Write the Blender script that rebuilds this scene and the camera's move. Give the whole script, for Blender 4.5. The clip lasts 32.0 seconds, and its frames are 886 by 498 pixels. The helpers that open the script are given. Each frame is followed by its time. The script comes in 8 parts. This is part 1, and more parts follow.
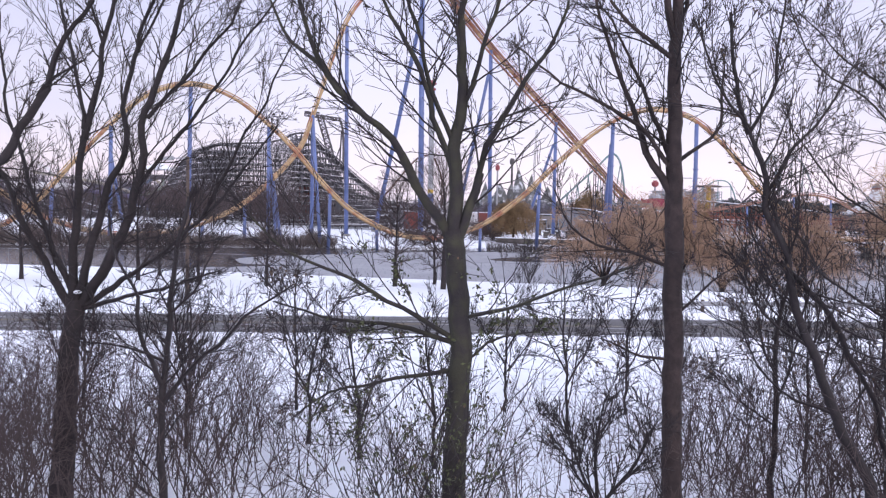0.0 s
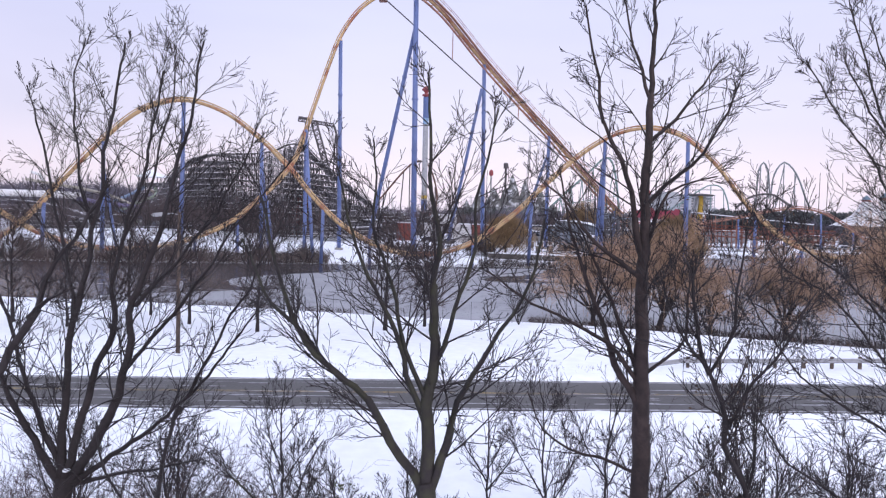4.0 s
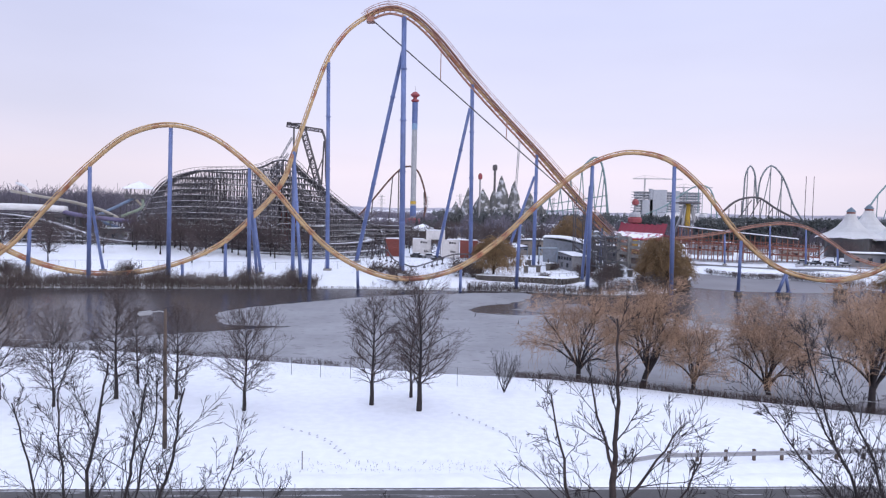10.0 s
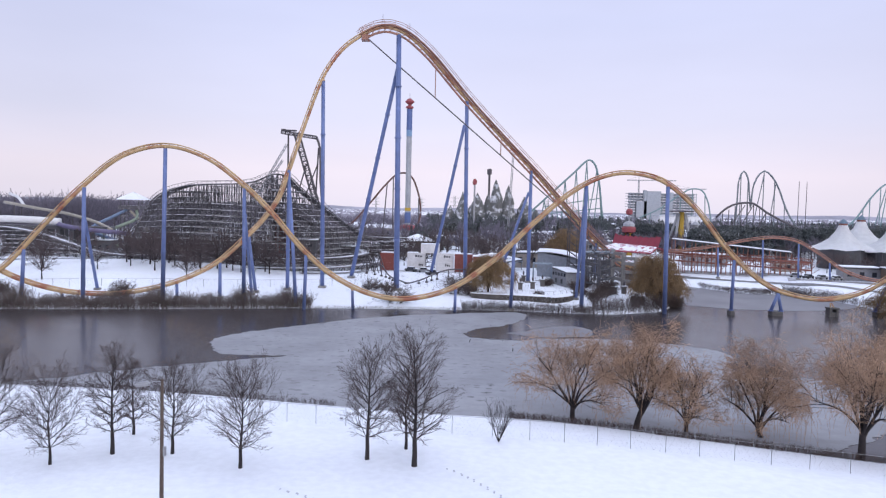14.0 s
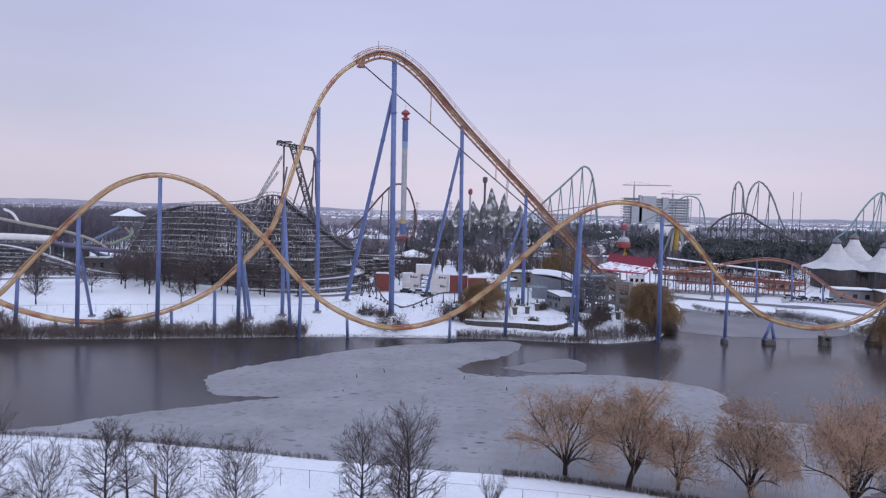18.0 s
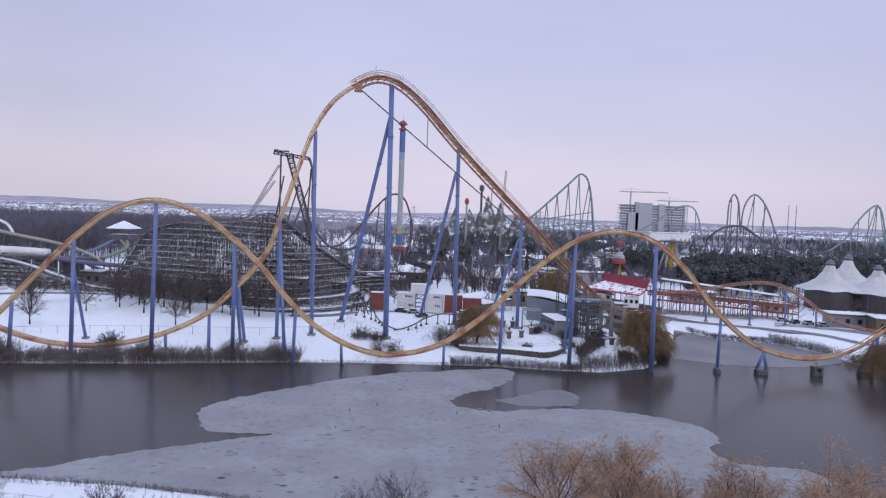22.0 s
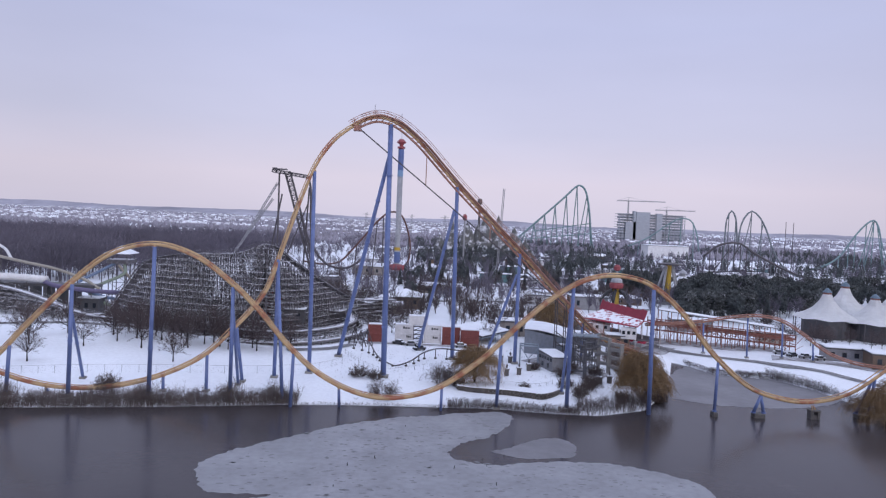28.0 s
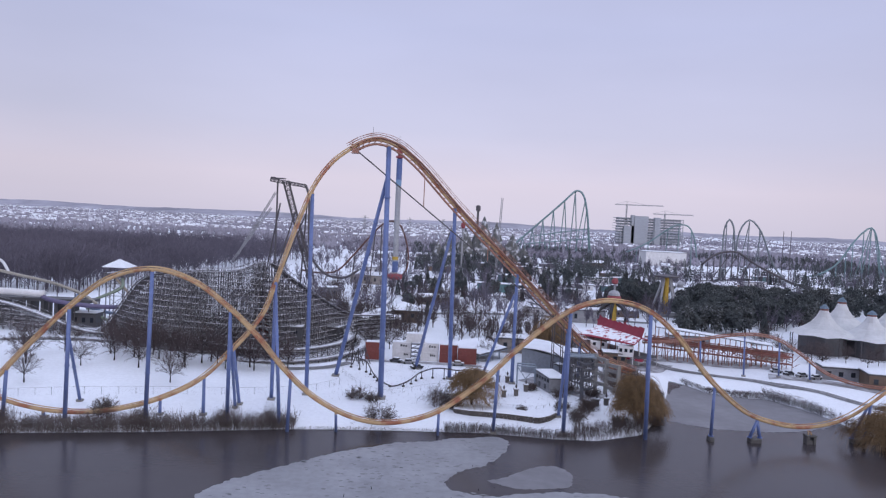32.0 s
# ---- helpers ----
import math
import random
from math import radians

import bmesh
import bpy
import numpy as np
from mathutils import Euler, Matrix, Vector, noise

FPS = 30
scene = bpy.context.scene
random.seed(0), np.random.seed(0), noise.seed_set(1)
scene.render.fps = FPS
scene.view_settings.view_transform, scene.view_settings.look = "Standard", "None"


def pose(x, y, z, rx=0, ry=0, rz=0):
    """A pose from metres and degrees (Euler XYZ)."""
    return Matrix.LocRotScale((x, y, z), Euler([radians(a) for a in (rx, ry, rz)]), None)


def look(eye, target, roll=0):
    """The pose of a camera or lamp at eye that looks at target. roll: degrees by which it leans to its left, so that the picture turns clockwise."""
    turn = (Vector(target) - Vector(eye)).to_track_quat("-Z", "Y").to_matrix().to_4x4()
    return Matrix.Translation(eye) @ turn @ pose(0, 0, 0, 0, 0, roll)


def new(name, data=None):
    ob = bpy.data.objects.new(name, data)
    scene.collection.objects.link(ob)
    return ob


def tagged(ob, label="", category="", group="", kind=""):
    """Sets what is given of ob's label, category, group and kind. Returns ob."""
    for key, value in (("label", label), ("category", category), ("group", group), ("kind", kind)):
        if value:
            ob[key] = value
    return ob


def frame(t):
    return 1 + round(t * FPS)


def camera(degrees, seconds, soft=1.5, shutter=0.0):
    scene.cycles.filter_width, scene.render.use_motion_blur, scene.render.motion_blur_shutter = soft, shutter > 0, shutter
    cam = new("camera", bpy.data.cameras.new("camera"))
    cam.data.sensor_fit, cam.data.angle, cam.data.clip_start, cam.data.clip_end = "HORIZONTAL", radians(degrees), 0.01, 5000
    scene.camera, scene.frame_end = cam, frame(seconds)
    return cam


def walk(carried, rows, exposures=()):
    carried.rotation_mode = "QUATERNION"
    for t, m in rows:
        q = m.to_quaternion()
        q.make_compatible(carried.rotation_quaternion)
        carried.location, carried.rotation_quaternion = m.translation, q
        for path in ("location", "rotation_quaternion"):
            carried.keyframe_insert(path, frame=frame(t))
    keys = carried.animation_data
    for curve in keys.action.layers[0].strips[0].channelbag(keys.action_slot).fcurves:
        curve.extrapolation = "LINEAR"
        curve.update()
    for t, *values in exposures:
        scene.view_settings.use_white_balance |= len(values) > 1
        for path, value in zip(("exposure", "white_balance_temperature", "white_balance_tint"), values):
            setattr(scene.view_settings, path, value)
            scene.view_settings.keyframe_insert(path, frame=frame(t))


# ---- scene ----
cam = camera(64.0, 32.0, soft=1.25)
PATH = [
    (0, (-0.249, 0.584, 8.450), (-0.3077, 2.5808, 8.3508), 1.02),
    (1, (-0.175, 0.581, 9.280), (-0.2277, 2.5783, 9.1829), 1.33),
    (2, (-0.147, 0.481, 10.190), (-0.1961, 2.4775, 10.0913), 1.29),
    (3, (-0.080, 0.401, 11.140), (-0.1271, 2.3979, 11.0393), 1.08),
    (4, (-0.010, 0.291, 12.149), (-0.0512, 2.2884, 12.0509), 1.31),
    (4.5, (0.013, 0.268, 12.710), (-0.0269, 2.2654, 12.6088), 1.30),
    (6.5, (0.023, 0.183, 14.826), (-0.0063, 2.1800, 14.7228), 1.14),
    (7, (0.058, 0.152, 15.417), (0.0322, 2.1492, 15.3127), 1.22),
    (8, (0.151, 0.077, 16.598), (0.1299, 2.0743, 16.4906), 1.24),
    (9, (0.168, 0.096, 17.813), (0.1516, 2.0925, 17.7033), 1.28),
    (10, (0.163, 0.142, 18.918), (0.1515, 2.1390, 18.8066), 1.26),
    (11, (0.133, 0.146, 20.061), (0.1247, 2.1423, 19.9463), 1.34),
    (12, (0.006, 0.097, 21.282), (0.0035, 2.0934, 21.1655), 1.35),
    (13, (0.000, 0.000, 22.516), (0.0000, 1.9967, 22.4009), 1.35),
    (13.5, (0.015, 0.001, 23.064), (0.0170, 1.9981, 22.9511), 1.31),
    (15.5, (0.025, -0.074, 25.947), (0.0336, 1.9228, 25.8335), 1.30),
    (16, (0.054, 0.040, 26.789), (0.0639, 2.0363, 26.6763), 1.31),
    (17, (0.050, -0.092, 28.446), (0.0632, 1.9047, 28.3356), 1.47),
    (18, (0.063, 0.026, 30.035), (0.0791, 2.0232, 29.9269), 1.46),
    (19, (0.106, -0.054, 31.671), (0.1252, 1.9432, 31.5628), 1.65),
    (20, (0.122, -0.038, 33.091), (0.1445, 1.9587, 32.9844), 1.85),
    (21, (0.148, -0.015, 34.526), (0.1729, 1.9819, 34.4219), 2.02),
    (22, (0.180, -0.073, 35.988), (0.2064, 1.9240, 35.8852), 2.17),
    (23, (0.057, -0.004, 37.463), (0.0849, 1.9934, 37.3625), 2.35),
    (24, (-0.014, -0.050, 38.947), (0.0157, 1.9471, 38.8494), 2.48),
    (25, (-0.021, -0.003, 40.532), (0.0095, 1.9949, 40.4359), 2.55),
    (25.5, (-0.127, 0.018, 41.197), (-0.0963, 2.0159, 41.1025), 2.54),
    (27.5, (-0.335, 0.100, 44.297), (-0.3033, 2.0974, 44.2052), 2.54),
    (28, (-0.321, 0.101, 45.001), (-0.2886, 2.0991, 44.9108), 2.47),
    (29, (-0.389, 0.004, 46.389), (-0.3558, 2.0016, 46.2995), 2.45),
    (30, (-0.230, -0.027, 47.921), (-0.1965, 1.9708, 47.8323), 2.57),
    (31, (-0.220, 0.075, 49.339), (-0.1848, 2.0728, 49.2502), 2.67),
    (32, (-0.365, 0.149, 50.618), (-0.3281, 2.1463, 50.5305), 2.68),
]
# seconds, stops, kelvin, tint
EXPOSURES = [(0, 0.40, 6600, 13), (4, 0.31, 6550, 12), (9, 0.19, 6450, 10), (11, 0.22, 6450, 9), (13, 0.21, 6450, 8), (16, 0.02, 6350, 9), (18, -0.18, 6250, 11), (20, -0.17, 6250, 11), (23, -0.16, 6230, 11), (28, -0.17, 6250, 11), (32, -0.18, 6250, 11)]
walk(cam, [(t, look(eye, target, roll)) for t, eye, target, roll in PATH], EXPOSURES)

# ---- sky and light: an even winter overcast ----
SUN_EL, SUN_AZ = radians(16), radians(150)
world = bpy.data.worlds.new("sky")
scene.world = world
world.use_nodes = True
wn, wl = world.node_tree.nodes, world.node_tree.links
wn.clear()
w_out = wn.new("ShaderNodeOutputWorld")
w_bg = wn.new("ShaderNodeBackground")
w_sky = wn.new("ShaderNodeTexSky")
w_sky.sky_type, w_sky.sun_disc = "NISHITA", False
w_sky.sun_elevation, w_sky.sun_rotation = SUN_EL, SUN_AZ
w_co = wn.new("ShaderNodeTexCoord")
w_sep = wn.new("ShaderNodeSeparateXYZ")
w_ramp = wn.new("ShaderNodeValToRGB")
w_ramp.color_ramp.elements[0].position = 0.0
w_ramp.color_ramp.elements[0].color = (0.695, 0.64, 0.76, 1)
w_ramp.color_ramp.elements[1].position = 1.0
w_ramp.color_ramp.elements[1].color = (1.06, 1.14, 1.44, 1)
for pos, col in ((0.05, (0.725, 0.65, 0.76, 1)), (0.12, (0.605, 0.59, 0.745, 1)), (0.25, (0.545, 0.56, 0.765, 1)), (0.42, (0.525, 0.545, 0.755, 1)), (0.62, (0.90, 0.96, 1.23, 1))):
    e = w_ramp.color_ramp.elements.new(pos)
    e.color = col
w_cloud = wn.new("ShaderNodeTexNoise")
w_cloud.inputs["Scale"].default_value, w_cloud.inputs["Detail"].default_value = 1.6, 4
w_map = wn.new("ShaderNodeMapping")
w_map.inputs["Scale"].default_value = (1, 1, 4)
w_mr = wn.new("ShaderNodeMapRange")
w_mr.inputs["From Min"].default_value, w_mr.inputs["From Max"].default_value = 0.3, 0.7
w_mr.inputs["To Min"].default_value, w_mr.inputs["To Max"].default_value = 0.94, 1.05
w_mul = wn.new("ShaderNodeVectorMath")
w_mul.operation = "SCALE"
w_add = wn.new("ShaderNodeVectorMath")
w_add.operation = "ADD"
w_dim = wn.new("ShaderNodeVectorMath")
w_dim.operation = "SCALE"
w_dim.inputs["Scale"].default_value = 0.006
wl.new(w_co.outputs["Generated"], w_sep.inputs[0])
wl.new(w_sep.outputs["Z"], w_ramp.inputs[0])
wl.new(w_co.outputs["Generated"], w_map.inputs[0])
wl.new(w_map.outputs[0], w_cloud.inputs["Vector"])
wl.new(w_cloud.outputs[0], w_mr.inputs[0])
wl.new(w_ramp.outputs[0], w_mul.inputs[0])
wl.new(w_mr.outputs[0], w_mul.inputs["Scale"])
wl.new(w_sky.outputs[0], w_dim.inputs[0])
wl.new(w_mul.outputs[0], w_add.inputs[0])
wl.new(w_dim.outputs[0], w_add.inputs[1])
w_dot = wn.new("ShaderNodeVectorMath")
w_dot.operation = "DOT_PRODUCT"
w_dot.inputs[1].default_value = Vector((0.10, 1.0, 0.16)).normalized()
w_glow = wn.new("ShaderNodeMapRange")
w_glow.interpolation_type = "SMOOTHSTEP"
w_glow.inputs["From Min"].default_value, w_glow.inputs["From Max"].default_value = 0.82, 1.0
w_glow.inputs["To Min"].default_value, w_glow.inputs["To Max"].default_value = 0.91, 1.0
w_tone = wn.new("ShaderNodeVectorMath")
w_tone.operation = "SCALE"
wl.new(w_co.outputs["Generated"], w_dot.inputs[0])
wl.new(w_dot.outputs["Value"], w_glow.inputs[0])
wl.new(w_add.outputs[0], w_tone.inputs[0])
wl.new(w_glow.outputs[0], w_tone.inputs["Scale"])
wl.new(w_tone.outputs[0], w_bg.inputs[0])
w_bg.inputs[1].default_value = 1.09
wl.new(w_bg.outputs[0], w_out.inputs[0])

sun = new("sun", bpy.data.lights.new("sun", "SUN"))
sun.data.energy, sun.data.angle, sun.data.color = 0.9, radians(25), (1.0, 0.93, 0.88)
sun.matrix_world = look((0, 0, 100), (-math.sin(SUN_AZ) * 60, -math.cos(SUN_AZ) * 60, 100 - math.tan(SUN_EL) * 60))

# ---- materials ----
def mat(name, color, rough=0.8, metal=0.0, vary=0.15, scale=4.0, bump=0.0, bscale=None, color2=None, lo=0.35, hi=0.65,
        per_object=0.0, coarse=0.0, coarse_scale=0.2, spec=0.5, snow=0.0):
    """A surface with two scales of variation: fine grain and broad patches, in world metres."""
    m = bpy.data.materials.new(name)
    m.use_nodes = True
    n, l = m.node_tree.nodes, m.node_tree.links
    b = n["Principled BSDF"]
    b.inputs["Metallic"].default_value = metal
    b.inputs["Specular IOR Level"].default_value = spec
    geo = n.new("ShaderNodeNewGeometry")
    tex = n.new("ShaderNodeTexNoise")
    tex.inputs["Scale"].default_value, tex.inputs["Detail"].default_value = scale, 5
    l.new(geo.outputs["Position"], tex.inputs["Vector"])
    ramp = n.new("ShaderNodeValToRGB")
    c2 = color2 or tuple(c * (1 - vary) for c in color)
    ramp.color_ramp.elements[0].position, ramp.color_ramp.elements[1].position = lo, hi
    ramp.color_ramp.elements[0].color, ramp.color_ramp.elements[1].color = (*c2, 1), (*color, 1)
    l.new(tex.outputs[0], ramp.inputs[0])
    last = ramp.outputs[0]
    if coarse:
        t2 = n.new("ShaderNodeTexNoise")
        t2.inputs["Scale"].default_value, t2.inputs["Detail"].default_value = coarse_scale, 3
        l.new(geo.outputs["Position"], t2.inputs["Vector"])
        mr = n.new("ShaderNodeMapRange")
        mr.inputs["From Min"].default_value, mr.inputs["From Max"].default_value = 0.35, 0.65
        mr.inputs["To Min"].default_value, mr.inputs["To Max"].default_value = 1 - coarse, 1.0
        l.new(t2.outputs[0], mr.inputs[0])
        mx = n.new("ShaderNodeVectorMath")
        mx.operation = "SCALE"
        l.new(last, mx.inputs[0])
        l.new(mr.outputs[0], mx.inputs["Scale"])
        last = mx.outputs[0]
    if per_object:
        info = n.new("ShaderNodeObjectInfo")
        mr = n.new("ShaderNodeMapRange")
        mr.inputs["To Min"].default_value, mr.inputs["To Max"].default_value = 1 - per_object, 1 + per_object * 0.4
        l.new(info.outputs["Random"], mr.inputs[0])
        mx = n.new("ShaderNodeVectorMath")
        mx.operation = "SCALE"
        l.new(last, mx.inputs[0])
        l.new(mr.outputs[0], mx.inputs["Scale"])
        last = mx.outputs[0]
    if snow:
        sep = n.new("ShaderNodeSeparateXYZ")
        l.new(geo.outputs["Normal"], sep.inputs[0])
        sn = n.new("ShaderNodeMapRange")
        sn.inputs["From Min"].default_value, sn.inputs["From Max"].default_value = 0.55, 0.8
        sn.inputs["To Max"].default_value = snow
        l.new(sep.outputs["Z"], sn.inputs[0])
        mix = n.new("ShaderNodeMix")
        mix.data_type = "RGBA"
        mix.inputs["B"].default_value = (0.82, 0.83, 0.87, 1)
        l.new(sn.outputs[0], mix.inputs["Factor"])
        l.new(last, mix.inputs["A"])
        last = mix.outputs["Result"]
    l.new(last, b.inputs["Base Color"])
    rr = n.new("ShaderNodeMapRange")
    rr.inputs["To Min"].default_value, rr.inputs["To Max"].default_value = max(0.02, rough - 0.08), min(1, rough + 0.08)
    l.new(tex.outputs[0], rr.inputs[0])
    l.new(rr.outputs[0], b.inputs["Roughness"])
    if bump:
        bt = n.new("ShaderNodeTexNoise")
        bt.inputs["Scale"].default_value, bt.inputs["Detail"].default_value = bscale or scale * 2, 6
        l.new(geo.outputs["Position"], bt.inputs["Vector"])
        bp = n.new("ShaderNodeBump")
        bp.inputs["Strength"].default_value, bp.inputs["Distance"].default_value = 1.0, bump
        l.new(bt.outputs[0], bp.inputs["Height"])
        l.new(bp.outputs[0], b.inputs["Normal"])
    return m


SNOW = mat("snow", (0.84, 0.865, 0.92), 0.75, vary=0.07, scale=1.2, bump=0.05, bscale=3, coarse=0.05, coarse_scale=0.08)
ROOF_SNOW = mat("roof snow", (0.82, 0.845, 0.90), 0.75, vary=0.10, scale=2, bump=0.03, coarse=0.08, coarse_scale=0.3)
ASPHALT = mat("wet winter asphalt", (0.075, 0.07, 0.07), 0.55, vary=0.35, scale=6, bump=0.004, bscale=60, coarse=0.25, coarse_scale=0.3)
TRACK = mat("faded yellow track paint", (0.55, 0.38, 0.205), 0.5, vary=0.25, scale=0.35, color2=(0.36, 0.14, 0.08), lo=0.37, hi=0.52, coarse=0.15, coarse_scale=0.15)
TRACK_RED = mat("faded red track paint", (0.42, 0.21, 0.155), 0.5, vary=0.3, scale=1.0, coarse=0.2, coarse_scale=0.2)
BLUE = mat("blue support paint", (0.145, 0.20, 0.42), 0.45, vary=0.2, scale=0.7, coarse=0.15, coarse_scale=0.15)
DARKSTEEL = mat("weathered dark steel", (0.105, 0.095, 0.105), 0.6, metal=0.3, vary=0.3, scale=3)
GALV = mat("galvanised steel", (0.36, 0.36, 0.38), 0.5, metal=0.6, vary=0.2, scale=4)
CONCRETE = mat("concrete", (0.30, 0.29, 0.28), 0.9, vary=0.25, scale=2, bump=0.01, coarse=0.2, coarse_scale=0.4)
TIMBER = mat("weathered dark timber", (0.215, 0.205, 0.225), 0.85, scale=1.1, color2=(0.085, 0.08, 0.09), lo=0.42, hi=0.7, per_object=0.25, snow=0.9)
BARK = mat("dark wet bark", (0.034, 0.026, 0.028), 0.85, vary=0.45, scale=9, bump=0.012, bscale=22, coarse=0.25, coarse_scale=1.0)
WOOD = mat("lamp pole wood", (0.11, 0.08, 0.065), 0.85, vary=0.3, scale=5)
PIERM = mat("wet dark pier concrete", (0.13, 0.125, 0.125), 0.8, vary=0.35, scale=2, bump=0.01, coarse=0.25, coarse_scale=0.5)
WHITE = mat("white paint", (0.72, 0.71, 0.72), 0.55, vary=0.12, scale=1.5, coarse=0.12, coarse_scale=0.4)

# ---- building helpers ----
RND = random.Random(7)


def mesh_ob(name, bm, material, smooth=False):
    me = bpy.data.meshes.new(name)
    bm.to_mesh(me)
    bm.free()
    if smooth:
        me.shade_smooth()
    me.materials.append(material)
    return new(name, me)


def part(name, bm, material, parent, label="", smooth=False):
    """Links a bmesh as one mesh object under a thing or a part."""
    ob = mesh_ob(name, bm, material, smooth)
    ob.parent = parent
    if label:
        tagged(ob, label)
    return ob


def thing(name, at, label, category, group="", kind=""):
    e = new(name)
    e.empty_display_size = 0.3
    e.location = at
    return tagged(e, label, category, group, kind)


def box(bm, x0, x1, y0, y1, z0, z1, m=None):
    v = [bm.verts.new(p) for p in ((x0, y0, z0), (x1, y0, z0), (x1, y1, z0), (x0, y1, z0), (x0, y0, z1), (x1, y0, z1), (x1, y1, z1), (x0, y1, z1))]
    if m is not None:
        for k in v:
            k.co = m @ k.co
    for q in ((0, 3, 2, 1), (4, 5, 6, 7), (0, 1, 5, 4), (1, 2, 6, 5), (2, 3, 7, 6), (3, 0, 4, 7)):
        bm.faces.new([v[i] for i in q])
    return v


def beam(bm, a, b, r, n=6, r2=None, square=False):
    """A bar from a to b."""
    a, b = Vector(a), Vector(b)
    d = b - a
    if d.length < 1e-5:
        return
    d.normalize()
    up = Vector((0, 0, 1)) if abs(d.z) < 0.95 else Vector((0, 1, 0))
    s = d.cross(up).normalized()
    u = s.cross(d)
    r2 = r if r2 is None else r2
    n = 4 if square else n
    off = math.pi / 4 if square else 0
    k = 1.41421 if square else 1
    rings = []
    for p, q in ((a, r), (b, r2)):
        rings.append([bm.verts.new(p + (s * math.cos(off + i * 2 * math.pi / n) + u * math.sin(off + i * 2 * math.pi / n)) * q * k) for i in range(n)])
    for i in range(n):
        j = (i + 1) % n
        bm.faces.new((rings[0][i], rings[0][j], rings[1][j], rings[1][i]))
    bm.faces.new(rings[0][::-1])
    bm.faces.new(rings[1])


def sweep(bm, pts, r, n=8, frames=None, dx=0.0, dz=0.0, cap=True):
    """A tube along points; with frames (side, up per point) it runs offset by dx, dz."""
    rings = []
    for i, p in enumerate(pts):
        if frames:
            s, u = frames[i]
        else:
            d = (Vector(pts[min(i + 1, len(pts) - 1)]) - Vector(pts[max(i - 1, 0)])).normalized()
            ref = Vector((0, 0, 1)) if abs(d.z) < 0.97 else Vector((0, 1, 0))
            s = d.cross(ref).normalized()
            u = s.cross(d)
        rr = r[i] if isinstance(r, (list, tuple)) else r
        c = Vector(p) + s * dx + u * dz
        rings.append([bm.verts.new(c + (s * math.cos(k * 2 * math.pi / n) + u * math.sin(k * 2 * math.pi / n)) * rr) for k in range(n)])
    for a, b in zip(rings, rings[1:]):
        for k in range(n):
            bm.faces.new((a[k], a[(k + 1) % n], b[(k + 1) % n], b[k]))
    if cap:
        bm.faces.new(rings[0][::-1])
        bm.faces.new(rings[-1])


def spline(pts, step=1.0):
    """A smooth line through control points (centripetal Catmull-Rom), about one point each step metres."""
    P = [Vector(p) for p in pts]
    P = [P[0] * 2 - P[1]] + P + [P[-1] * 2 - P[-2]]
    out = []
    for i in range(1, len(P) - 2):
        p0, p1, p2, p3 = P[i - 1:i + 3]
        t0 = 0
        t1 = t0 + (p1 - p0).length ** 0.5
        t2 = t1 + (p2 - p1).length ** 0.5
        t3 = t2 + (p3 - p2).length ** 0.5
        n = max(2, int((p2 - p1).length / step))
        for k in range(n):
            t = t1 + (t2 - t1) * k / n
            a1 = p0 * ((t1 - t) / (t1 - t0)) + p1 * ((t - t0) / (t1 - t0))
            a2 = p1 * ((t2 - t) / (t2 - t1)) + p2 * ((t - t1) / (t2 - t1))
            a3 = p2 * ((t3 - t) / (t3 - t2)) + p3 * ((t - t2) / (t3 - t2))
            b1 = a1 * ((t2 - t) / (t2 - t0)) + a2 * ((t - t0) / (t2 - t0))
            b2 = a2 * ((t3 - t) / (t3 - t1)) + a3 * ((t - t1) / (t3 - t1))
            out.append(b1 * ((t2 - t) / (t2 - t1)) + b2 * ((t - t1) / (t2 - t1)))
    out.append(P[-2])
    return out


def lerp(xs, ys, x):
    return float(np.interp(x, xs, ys))


# ---- the lie of the land: water at 0, a park on the far shore, a road on this side ----
def near_shore(x):
    return lerp([-300, -90, -57, -38, -17, 1, 12, 20, 31, 40, 60, 120, 300], [96, 94, 90, 88.5, 84, 80.6, 79, 76.5, 72, 68.5, 62, 52, 40], x)


def far_shore(x):
    return lerp([-400, -150, -90, -62, -33, -17, 15, 31, 41, 53, 58, 63, 73.5, 81, 85, 88, 95, 104, 109, 112, 113, 115, 119, 131, 150, 200, 400],
                [140, 146, 152.5, 157, 163, 165, 166.5, 164, 164, 170, 178, 189, 212, 233, 226, 216, 213, 212, 203.6, 194, 185, 172, 164, 159, 156, 152, 140], x)


def ground_z(x, y):
    ns, fs = near_shore(x), far_shore(x)
    if y < (ns + fs) / 2:
        d = ns - y
        z = lerp([-8, -1.5, 0, 1.5, 6, 14, 30], [-2.5, -0.5, 0.0, 0.45, 1.0, 2.2, 2.5], d)
        return z + (0.0 if 30 < y < 47 else 0.08 * noise.noise((x * 0.06, y * 0.06, 0)))
    d = y - fs
    z = lerp([-8, -1.5, 0, 1.2, 4, 14, 60, 200], [-2.5, -0.5, 0.0, 0.55, 0.9, 1.8, 3.2, 4.0], d)
    if d > 12:
        z += 0.5 * noise.noise((x * 0.02, y * 0.02, 3)) * min(1, (d - 12) / 30)
        z += 2.6 * math.exp(-(((x + 95) / 45) ** 2 + ((y - 215) / 26) ** 2))
    return z

